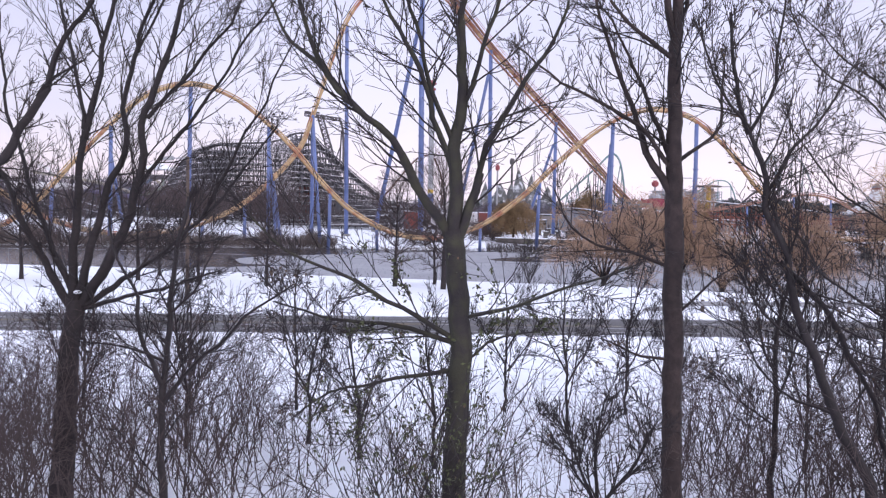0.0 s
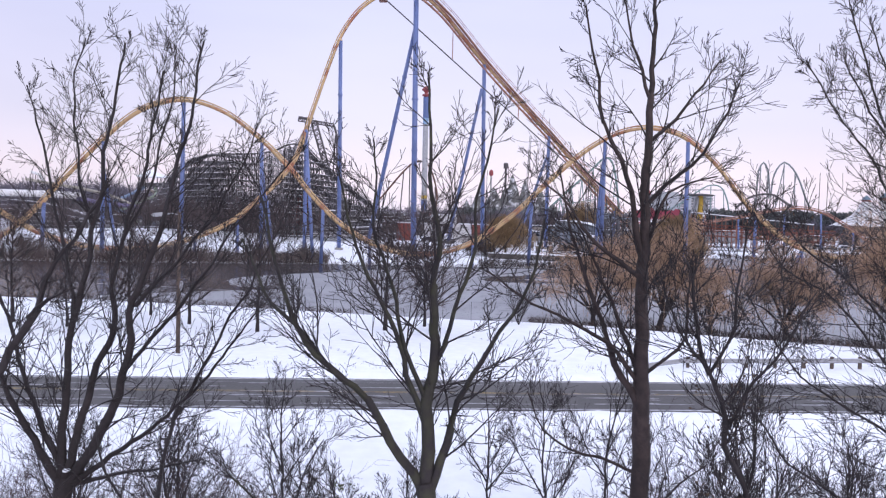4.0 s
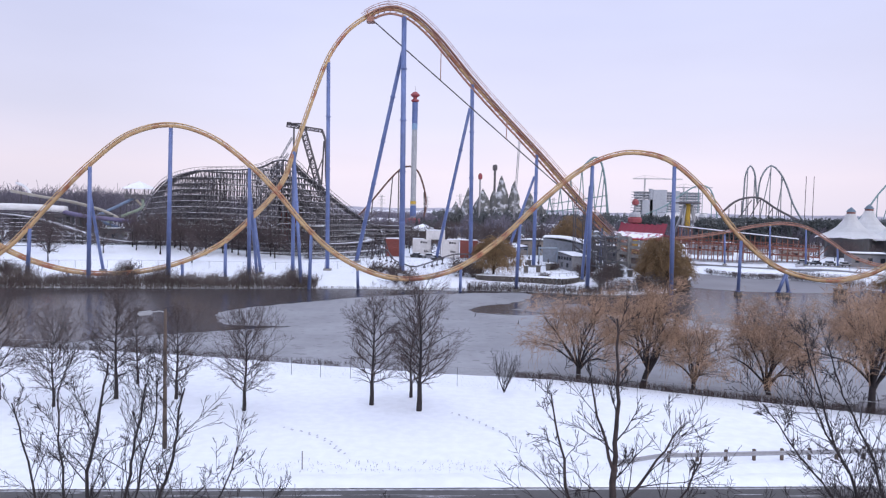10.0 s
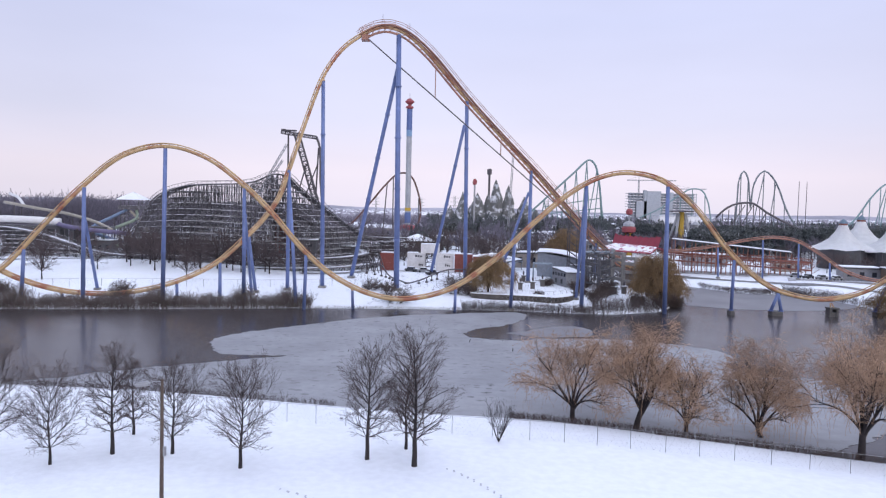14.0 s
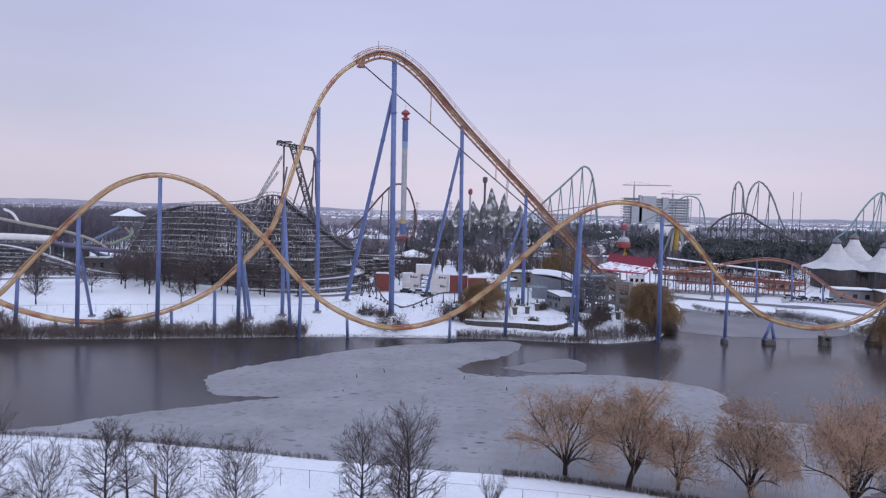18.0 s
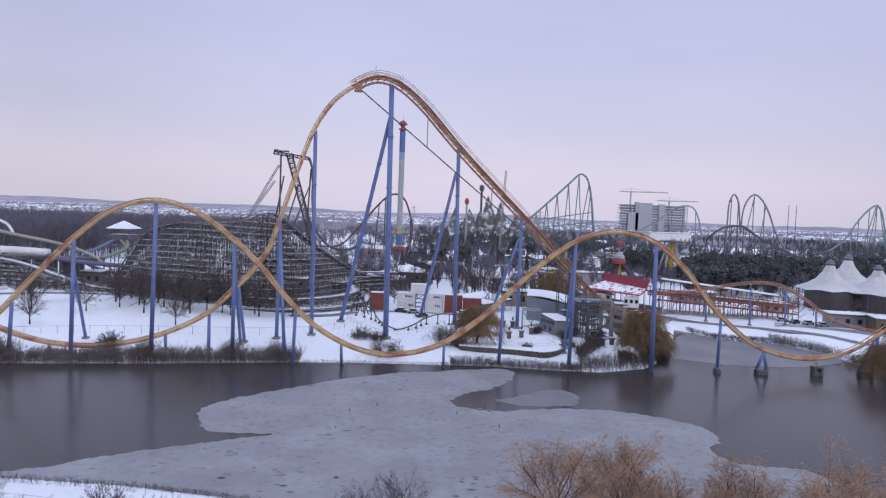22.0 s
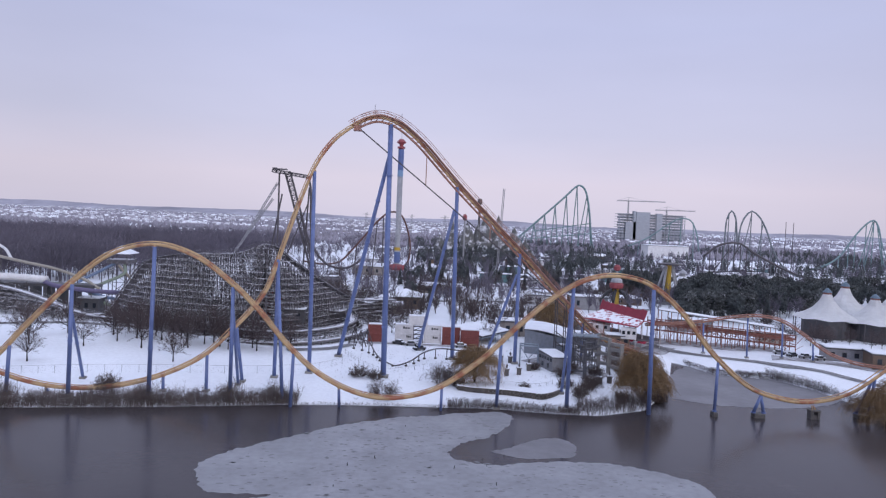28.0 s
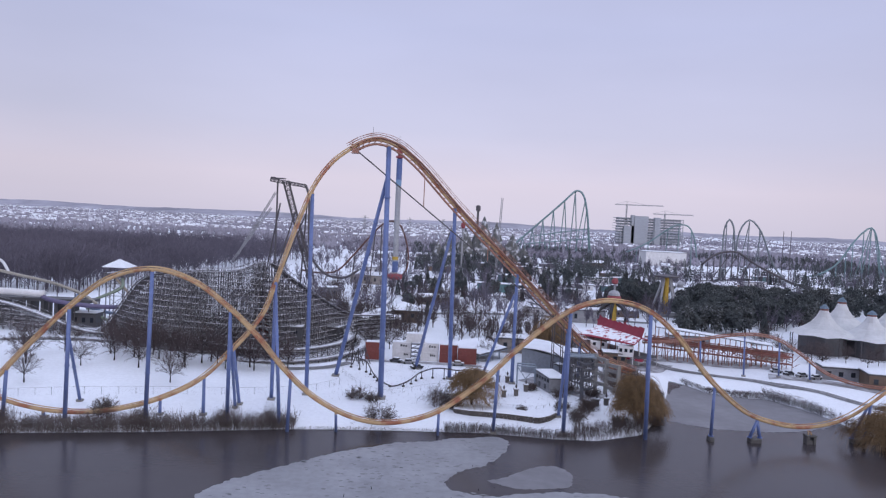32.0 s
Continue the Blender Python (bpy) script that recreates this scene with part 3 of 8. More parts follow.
def limb_tree(at, limbs, seed, label, bark=BARK, twig=1.0, every=0.36, reach=1.15, kids=5, fork_snow=()):
    """A bare tree from its main limbs: rows of start radius, end radius, swing in depth and a line of (x, z); twigs grow from each."""
    z = ground_z(*at) - 0.15
    rnd = random.Random(seed)
    big, fine = [], []
    for n, (r0, r1, swing, line) in enumerate(limbs):
        y0 = 0.0
        if big:
            y0 = min(big, key=lambda q: (q[3] - line[0][0] + at[0]) ** 2 + (q[5] - line[0][1] + z) ** 2)[4]
        pts = spline([(x - at[0], y0 + swing * (i / max(1, len(line) - 1)) ** 1.3, zz - z) for i, (x, zz) in enumerate(line)], 0.22)
        for i in range(1, len(pts) - 1):
            q = pts[i] * 1.1
            pts[i] = pts[i] + Vector((noise.noise((q.x, q.y + n, q.z)), 0.6 * noise.noise((q.y, q.z, q.x + n)), 0.4 * noise.noise((q.z, q.x, n)))) * (0.16 if r0 < 0.15 else 0.06) * math.sin(math.pi * i / (len(pts) - 1)) + rand_unit(rnd) * min(0.02, r0 * 0.3)
        m = len(pts) - 1
        rad = [r0 + (r1 - r0) * (i / m) ** 0.85 for i in range(m + 1)]
        for i in range(m):
            d = pts[i + 1] - pts[i]
            big.append((*(pts[i] - d * 0.08), *(pts[i + 1] + d * 0.08), rad[i], rad[i + 1]))
        if n == 0 and r0 > 0.1:
            continue
        total = sum((pts[i + 1] - pts[i]).length for i in range(m))
        count = int(total / every)
        for k in range(count + 2):
            f = min(1.0, 0.14 + 0.86 * (k + rnd.random() * 0.8) / count)
            i = min(m - 1, int(f * m))
            axis = (pts[i + 1] - pts[i]).normalized()
            side = rand_unit(rnd)
            side.y *= 0.7
            side = (side - axis * side.dot(axis)).normalized()
            ang = rnd.uniform(0.4, 0.95)
            if k >= count:
                ang = 0.25
            L = reach * (0.6 + 1.25 * rnd.random() ** 1.4) * (1.4 - 0.95 * f)
            grow(rnd, fine, pts[i], axis * math.cos(ang) + side * math.sin(ang), L, max(0.0075, min(0.019, rad[i] * 0.4)), 2, 0.07, 0.19, kids, 0.66, 0.54, 0.0046 * twig, 0.16)
    TWIG_ENDS.extend((at[0] + q[3], at[1] + q[4], z + q[5]) for dd, q in fine if dd < 2)
    t = place_tree("bare_tree", (at[0], at[1], z), big, [q for _, q in fine], bark, label, "tall trees by the road", crown_material=BARK)
    for sx, sz in fork_snow:
        bm = bmesh.new()
        bmesh.ops.create_icosphere(bm, subdivisions=2, radius=0.075)
        for v in bm.verts:
            v.co = Vector((v.co.x * 1.1 + 0.1 * v.co.z, v.co.y, v.co.z * 0.5)) * (1 + 0.5 * noise.noise(v.co * 9))
        bm.transform(Matrix.Translation((sx - at[0], -0.12, sz - z)))
        part("snow_clump", bm, SNOW, t, "clump of snow in the fork", smooth=True)
    return t


limb_tree((-8.3, 14.4), [
    (0.27, 0.19, 0.0, [(-8.3, 2.2), (-8.24, 3.2), (-8.12, 5.15), (-7.95, 6.6)]),
    (0.09, 0.03, -0.5, [(-8.06, 6.5), (-8.56, 7.37), (-8.92, 8.24), (-9.3, 9.2), (-9.6, 10.4)]),
    (0.105, 0.022, 0.5, [(-8.04, 6.4), (-7.97, 8.38), (-7.73, 10.1), (-7.46, 11.84), (-7.13, 14.1), (-6.94, 15.5)]),
    (0.10, 0.02, 0.8, [(-7.95, 6.5), (-7.52, 8.28), (-7.15, 9.56), (-7.0, 11.2), (-6.54, 13.1), (-6.26, 15.0)]),
    (0.115, 0.02, -0.6, [(-7.88, 6.5), (-7.06, 7.7), (-6.69, 8.8), (-6.37, 10.3), (-5.8, 11.8), (-5.29, 13.5), (-4.91, 15.3)]),
    (0.07, 0.018, 0.6, [(-7.8, 6.5), (-6.6, 7.3), (-5.44, 8.34), (-4.64, 9.4), (-4.07, 10.2)]),
    (0.06, 0.018, -0.7, [(-7.8, 6.45), (-6.65, 6.77), (-5.74, 7.0), (-4.84, 7.3)]),
    (0.05, 0.016, 0.4, [(-7.76, 9.8), (-8.09, 11.5), (-8.43, 12.95), (-8.99, 14.6)]),
    (0.07, 0.02, 0.7, [(-7.98, 6.7), (-8.69, 8.2), (-9.25, 9.4), (-9.7, 11.0), (-9.9, 12.6)]),
    (0.035, 0.014, -0.4, [(-6.9, 11.6), (-6.4, 12.6), (-5.9, 14.2), (-5.7, 15.3)]),
    (0.035, 0.014, 0.3, [(-7.5, 11.7), (-7.9, 13.0), (-8.0, 14.6), (-7.8, 15.6)]),
    (0.055, 0.014, -0.5, [(-6.72, 8.8), (-5.6, 10.1), (-4.5, 11.6), (-3.7, 12.6), (-3.2, 13.1)]),
    (0.05, 0.014, 0.5, [(-6.37, 10.2), (-5.3, 11.5), (-4.5, 12.7), (-4.1, 13.9)]),
    (0.045, 0.014, -0.3, [(-5.5, 8.3), (-4.7, 9.8), (-4.0, 11.0), (-3.5, 12.0)])],
    11, "tall leafless tree forking into many dark upright limbs", reach=1.25, fork_snow=((-7.86, 6.78),))
limb_tree((-10.2, 12.0), [
    (0.16, 0.12, 0.0, [(-10.2, 2.2), (-10.1, 5.0), (-9.6, 7.2)]),
    (0.12, 0.03, 0.0, [(-9.6, 7.1), (-8.44, 8.77), (-7.87, 9.28), (-7.22, 10.12), (-6.99, 10.85), (-6.31, 11.75), (-5.87, 12.5)]),
    (0.045, 0.016, -0.2, [(-7.2, 10.25), (-6.83, 10.58), (-6.31, 10.8)]),
    (0.08, 0.02, 0.3, [(-9.7, 7.0), (-9.6, 9.0), (-9.2, 11.0), (-8.8, 12.6)])],
    61, "leafless tree with a long curved limb", reach=0.75)
limb_tree((-0.33, 10.5), [
    (0.19, 0.14, 0.0, [(-0.33, 2.2), (-0.33, 4.3), (-0.29, 5.9), (-0.29, 7.0), (-0.41, 8.2)]),
    (0.115, 0.018, 0.3, [(-0.39, 8.0), (-0.36, 10.0), (-0.31, 11.55), (-0.39, 12.9), (-0.49, 14.2)]),
    (0.08, 0.02, -0.5, [(-0.44, 8.1), (-0.88, 8.83), (-1.32, 9.45), (-1.96, 10.07), (-2.36, 10.75), (-2.61, 11.56), (-2.71, 12.3)]),
    (0.045, 0.016, 0.4, [(-1.9, 10.0), (-2.3, 10.5), (-2.75, 11.0), (-3.2, 11.7)]),
    (0.06, 0.017, 0.5, [(-0.42, 9.1), (-0.91, 10.4), (-1.18, 11.04), (-1.59, 11.82), (-1.84, 12.8)]),
    (0.075, 0.018, 0.3, [(-0.33, 8.1), (0.06, 9.2), (0.4, 10.04), (0.97, 10.9), (1.27, 12.1)]),
    (0.035, 0.014, -0.6, [(-0.22, 7.0), (0.38, 7.16), (1.01, 7.4), (1.94, 7.8)]),
    (0.045, 0.014, -0.4, [(-0.38, 6.7), (-1.29, 7.24), (-2.01, 7.6), (-2.66, 7.9), (-3.18, 8.4)]),
    (0.045, 0.014, 0.5, [(-0.4, 6.65), (-1.2, 6.86), (-2.09, 6.9), (-3.05, 7.1)]),
    (0.04, 0.013, -0.6, [(-0.42, 6.25), (-1.35, 6.09), (-2.0, 6.0), (-2.48, 5.7)]),
    (0.05, 0.015, -0.4, [(-0.36, 9.8), (0.05, 11.0), (0.3, 12.4), (0.51, 13.6)]),
    (0.05, 0.015, 0.5, [(-0.4, 9.4), (-0.76, 10.4), (-0.98, 11.1), (-1.24, 12.2), (-1.3, 13.2)]),
    (0.03, 0.013, 0.4, [(-0.26, 6.3), (0.39, 6.7), (0.87, 6.75)])],
    23, "leafless tree with a vase of dark limbs beside the road", bark=BARK_MOSS, reach=1.05)
limb_tree((3.45, 12.8), [
    (0.185, 0.16, 0.0, [(3.47, 2.2), (3.45, 3.4), (3.38, 6.0), (3.33, 8.5)]),
    (0.16, 0.02, 0.1, [(3.33, 8.3), (3.28, 9.6), (3.26, 11.1), (3.28, 13.0), (3.32, 14.75), (3.3, 16.2), (3.27, 17.0)]),
    (0.07, 0.016, -0.4, [(3.26, 11.4), (2.92, 12.6), (2.59, 13.57), (2.24, 14.73), (2.05, 15.7)]),
    (0.08, 0.016, 0.4, [(3.31, 8.7), (2.86, 9.56), (2.6, 10.32), (2.29, 11.07), (1.93, 12.1), (1.8, 13.0)]),
    (0.055, 0.015, -0.6, [(3.28, 9.2), (2.84, 9.8), (1.92, 10.3), (1.11, 10.8), (0.5, 11.2)]),
    (0.045, 0.014, 0.3, [(3.31, 13.5), (3.77, 13.9), (4.28, 14.57), (4.6, 15.0)]),
    (0.05, 0.014, -0.3, [(3.3, 12.4), (4.0, 13.1), (4.5, 13.8), (4.7, 14.5)]),
    (0.045, 0.014, 0.4, [(3.35, 9.4), (3.93, 9.83), (4.12, 10.5), (4.2, 11.3)]),
    (0.055, 0.015, 0.5, [(3.25, 9.4), (2.81, 10.6), (2.33, 11.6), (1.98, 12.3)]),
    (0.055, 0.015, -0.5, [(3.22, 11.1), (2.25, 11.8), (1.88, 12.36), (1.36, 12.8)]),
    (0.045, 0.014, -0.2, [(3.26, 11.5), (3.65, 12.6), (4.4, 12.9)]),
    (0.04, 0.013, 0.5, [(3.31, 7.6), (2.63, 7.83), (1.85, 8.1), (1.35, 8.9)]),
    (0.035, 0.013, -0.3, [(3.38, 6.0), (2.68, 6.17), (2.09, 6.4)]),
    (0.035, 0.013, 0.3, [(3.38, 6.7), (4.08, 7.37), (4.64, 7.7)]),
    (0.04, 0.014, 0.2, [(3.3, 14.2), (2.95, 15.2), (2.8, 16.1)])],
    35, "tall straight leafless tree with reddish-brown bark", bark=BARK_RED, reach=1.0)
limb_tree((6.9, 11.4), [
    (0.11, 0.085, 0.0, [(6.9, 2.2), (6.05, 4.2), (5.49, 5.4)]),
    (0.085, 0.025, 0.0, [(5.5, 5.4), (4.8, 7.13), (4.39, 8.36), (4.0, 9.75), (3.76, 10.7), (3.65, 11.5)]),
    (0.035, 0.014, 0.3, [(4.0, 9.75), (4.35, 10.5), (4.52, 11.3), (4.6, 12.1)]),
    (0.04, 0.014, 0.6, [(4.25, 8.79), (4.7, 9.4), (5.3, 10.3), (5.9, 11.0)]),
    (0.055, 0.04, 0.9, [(4.55, 7.8), (5.37, 7.0), (6.1, 5.9), (6.7, 4.4), (7.2, 2.4)]),
    (0.03, 0.013, 0.3, [(5.06, 6.49), (4.36, 7.0), (4.0, 7.7)]),
    (0.035, 0.013, -0.3, [(3.96, 9.83), (3.39, 10.5), (3.12, 11.2)]),
    (0.03, 0.013, 0.3, [(5.44, 5.51), (4.67, 5.8), (4.12, 6.7)])],
    47, "slender leafless tree leaning over brush", reach=1.15, every=0.2)
limb_tree((-5.2, 12.0), [
    (0.09, 0.035, 0.0, [(-5.2, 2.2), (-5.17, 3.6), (-5.21, 5.0), (-5.11, 5.95), (-5.07, 6.7), (-4.9, 7.8), (-4.65, 8.8)]),
    (0.055, 0.016, 0.3, [(-5.14, 5.5), (-5.54, 6.4), (-5.71, 6.96), (-6.05, 7.6), (-6.2, 8.4)]),
    (0.05, 0.015, -0.4, [(-5.14, 5.3), (-4.27, 6.25), (-3.55, 6.87), (-2.92, 7.3)]),
    (0.03, 0.013, -0.3, [(-5.16, 5.95), (-5.68, 6.22), (-6.39, 6.3)]),
    (0.03, 0.012, 0.3, [(-5.07, 6.7), (-4.6, 7.3), (-4.3, 8.0)])],
    67, "young leafless tree with a forked dark stem", reach=0.75)
limb_tree((10.6, 14.5), [
    (0.2, 0.16, 0.0, [(10.6, 2.2), (10.5, 5.0), (10.3, 7.6)]),
    (0.075, 0.015, 0.4, [(10.3, 7.4), (9.8, 10.4), (9.3, 12.3), (8.4, 14.0), (7.7, 15.4)]),
    (0.07, 0.014, -0.3, [(10.3, 7.5), (9.3, 11.4), (8.6, 13.2), (7.87, 15.0), (7.4, 16.3)]),
    (0.07, 0.014, 0.6, [(10.3, 7.5), (9.7, 12.0), (9.1, 14.0), (8.5, 15.4), (8.3, 16.2)]),
    (0.06, 0.014, -0.5, [(10.3, 7.3), (9.0, 11.6), (8.1, 13.2), (7.0, 14.6), (6.5, 15.2)]),
    (0.055, 0.013, 0.3, [(10.3, 7.2), (8.8, 9.8), (7.93, 10.9), (6.94, 11.7), (6.16, 12.5)]),
    (0.055, 0.013, -0.5, [(10.4, 5.6), (8.6, 6.2), (7.65, 6.7), (6.68, 7.35), (6.01, 8.2), (5.3, 8.6)]),
    (0.05, 0.013, -0.6, [(10.3, 6.8), (8.5, 9.4), (7.46, 10.6), (6.19, 11.4), (5.62, 12.3)]),
    (0.045, 0.013, 0.2, [(10.4, 6.2), (8.9, 7.8), (7.6, 8.6), (6.5, 9.6), (5.9, 10.6)])],
    59, "bushy leafless tree with fine dark twigs", reach=1.25, every=0.26)
trunk_tree((5.85, 14.4), 71, 3.6, 0.07, [((0.0, 0.1, 1), 2.8, 0.7, 1.0), ((-0.5, 0, 1), 2.2, 0.45, 0.9), ((0.5, 0, 1), 2.2, 0.45, 0.8), ((-0.8, 0.1, 0.4), 1.6, 0.35, 0.6)], "thin leafless sapling among brush")
trunk_tree((2.0, 11.8), 73, 1.4, 0.065, [((-0.6, 0.1, 1), 1.8, 0.7, 1.0), ((0.6, 0, 1), 1.8, 0.65, 1.0), ((0.0, 0.2, 1), 2.0, 0.65, 1.0), ((0.9, 0.1, 0.4), 1.4, 0.4, 0.7)], "small twisted leafless sapling")

# thin young trees behind the tall ones
r2 = random.Random(91)
for k in range(18):
    x, y, h = -13.5 + k * 1.6 + r2.uniform(-0.7, 0.7), r2.uniform(15.5, 23), r2.uniform(4.2, 6.0)
    trunk_tree((x, y), 200 + k, h * 0.35, r2.uniform(0.035, 0.06), [((r2.uniform(-0.2, 0.2), 0, 1), h * 0.55, 0.8, 1.0), ((-0.6, 0.1, 1), h * 0.42, 0.6, 0.86), ((0.6, -0.1, 1), h * 0.42, 0.6, 0.72), ((0.3, 0.4, 0.7), h * 0.36, 0.5, 0.5)],
               "thin leafless young tree in roadside brush", kids=6)

# brush under them
TWIG = mat("reddish brush twigs", (0.085, 0.06, 0.058), 0.9, vary=0.4, scale=3)
rnd = random.Random(5)
segs = []
for k in range(1650):
    x, y = rnd.uniform(-14, 13), rnd.uniform(9.5, 20)
    dens = 0.5 + 0.5 * noise.noise((x * 0.35, y * 0.3, 2))
    edge = min(1.0, max(0.0, (abs(x + 1) - 3.5) / 4)) * (1.0 if x < 0 else 0.8)
    if x < -4:
        edge = max(edge, 0.8)
    if rnd.random() > 0.35 + 0.65 * edge:
        continue
    h = rnd.uniform(0.9, 2.6) * (0.6 + dens) * (0.8 + 0.55 * edge)
    p = Vector((x, y, ground_z(x, y)))
    d = Vector((rnd.uniform(-0.6, 0.6), rnd.uniform(-0.4, 0.4), 1))
    out = []
    grow(rnd, out, p, d, h, 0.016, 2, 0.03, 0.24, 4, 0.7, 0.55, 0.0042, 0.2)
    segs += [s for _, s in out]
brush = new("brush", seg_mesh("brush", segs, TWIG))
tagged(brush, "tangle of bare reddish brush and saplings on snow", "brush", kind="stuff")

# a few green leaves that still hang on a shrub by the trunk
LEAF = mat("olive leaves", (0.065, 0.075, 0.022), 0.6, vary=0.5, scale=8)
DRYLEAF = mat("dry brown leaves", (0.10, 0.06, 0.035), 0.7, vary=0.5, scale=8)


def leaf_stuff(name, spots, material, size, seed, label, parent=None):
    r = random.Random(seed)
    bm = bmesh.new()
    for c, spread, n in spots:
        near = [q for q in TWIG_ENDS if abs(q[0] - c[0]) < 2 * spread[0] and abs(q[1] - c[1]) < 1.6 and abs(q[2] - c[2]) < 2 * spread[2]]
        for _ in range(n if near else 0):
            p = Vector(r.choice(near)) + Vector((r.gauss(0, 0.03), r.gauss(0, 0.03), r.uniform(-0.06, 0.01)))
            a, b = rand_unit(r), rand_unit(r)
            a *= size * r.uniform(0.6, 1.2)
            b = (b - a.normalized() * b.dot(a.normalized())).normalized() * size * 0.5
            vs = [bm.verts.new(p + q) for q in (a, b, -a, -b)]
            bm.faces.new(vs)
    ob = mesh_ob(name, bm, material)
    return tagged(ob, label, "leaves", kind="stuff")


rs_ = random.Random(97)
out = []
for k in range(46):
    a = rs_.uniform(0, 6.28)
    grow(rs_, out, Vector((math.cos(a) * 0.5 - 0.3, math.sin(a) * 0.35, 0)), Vector((rs_.uniform(-0.4, 0.35), rs_.uniform(-0.2, 0.2), 1)), rs_.uniform(2.2, 4.6), 0.014, 1, 0.03, 0.2, 8, 0.6, 0.34, 0.005, 0.3)
gz_ = ground_z(-0.4, 10.0)
place_tree("leafy_shrub", (-0.4, 10.0, gz_ - 0.1), [q for d, q in out if d >= 1], [q for d, q in out if d < 1], BARK, "upright shrub with a few olive leaves beside a tree", crown_label="thin side shoots")
TWIG_ENDS.extend((q[3] - 0.4, q[4] + 10.0, q[5] + gz_) for d, q in out if d < 1)
leaf_stuff("leaves", [((-0.75, 10.2, 6.3), (0.55, 0.4, 0.7), 1000), ((-1.0, 10.4, 5.0), (0.7, 0.4, 0.7), 500), ((0.4, 10.3, 6.3), (0.5, 0.4, 0.6), 350), ((-0.6, 10.3, 7.6), (0.6, 0.4, 0.4), 220), ((-8.0, 14.0, 3.8), (0.9, 0.5, 0.6), 160)], LEAF, 0.036, 3, "sparse olive green leaves on a shrub")
leaf_stuff("leaves", [((6.6, 12.4, 10.6), (1.5, 0.6, 1.0), 420), ((-1.8, 10.8, 6.8), (1.0, 0.5, 0.6), 200), ((1.2, 11.2, 4.8), (1.2, 0.5, 0.8), 300), ((4.6, 11.5, 5.6), (0.9, 0.5, 1.2), 240)], DRYLEAF, 0.036, 4, "a few dry brown leaves on twigs")

# round trees on the snow field
for k, (x, y, h, w) in enumerate(((-31.0, 55.8, 7.0, 7.4), (-27.3, 58.6, 9.6, 5.6), (-27.9, 64.1, 7.2, 3.6), (-22.4, 59.0, 7.9, 6.6), (-15.8, 56.0, 8.0, 7.8), (-5.9, 58.9, 9.6, 6.4),
                                  (-1.85, 57.5, 11.3, 8.0), (-2.75, 61.8, 7.4, 4.2), (-36.5, 57.5, 9.4, 7.6))):
    rr = random.Random(100 + k)
    out = []
    th = h * 0.2
    out.append((9, (0, 0, -0.1, 0.03, 0, th * 0.5, h * 0.022, h * 0.018)))
    out.append((9, (0.03, 0, th * 0.5, 0.0, 0.02, th + 0.1, h * 0.018, h * 0.016)))
    lead = spline([(0, 0, th), (rr.uniform(-0.15, 0.15), rr.uniform(-0.15, 0.15), h * 0.5), (rr.uniform(-0.2, 0.2), 0, h * 0.82)], 0.6)
    for i in range(len(lead) - 1):
        f = i / len(lead)
        out.append((9, (*lead[i], *lead[i + 1], h * 0.013 * (1 - 0.85 * f), h * 0.013 * (1 - 0.85 * (f + 0.08)))))
    for j in range(36):
        f = j / 35
        a = j * 2.399 + rr.uniform(-0.4, 0.4)
        p = lead[min(len(lead) - 1, int((0.02 + 0.95 * f) * len(lead)))]
        tilt = 2.3 - 1.8 * f
        full = math.sin(math.pi * (0.22 + 0.66 * f)) ** 0.6
        grow(rr, out, p, Vector((math.cos(a) * tilt, math.sin(a) * tilt, 1)).normalized(), max(w * 0.56 * full, h * 0.17) * rr.uniform(0.7, 1.08), h * 0.0052 * (1.15 - 0.6 * f), 2, 0.05, 0.15, 8, 0.7, 0.5, 0.0068, 0.12, 0.0, 0.42)
    place_tree("park_tree", (x, y, ground_z(x, y) - 0.08), [q for d, q in out if d >= 2], [q for d, q in out if d < 2], BARK, "leafless round-headed tree standing on snow", "trees on the snow field", crown_material=TWIG)
rr = random.Random(140)
out = []
for j in range(12):
    a = j * 2.4
    grow(rr, out, Vector((0, 0, 0)), Vector((math.cos(a) * 0.5, math.sin(a) * 0.5, 1)), 3.0, 0.035, 2, 0.08, 0.12, 6, 0.5, 0.5, 0.006, 0.2)
place_tree("bare_shrub", (5.7, 64.5, ground_z(5.7, 64.5)), [s for d, s in out if d >= 2], [s for d, s in out if d < 2], BARK, "large leafless shrub on snow beside the fence")

# willows along the near bank
WILLOW = mat("dry orange-brown willow leaves", (0.56, 0.365, 0.245), 0.8, vary=0.4, scale=1.5, coarse=0.3, coarse_scale=0.5)


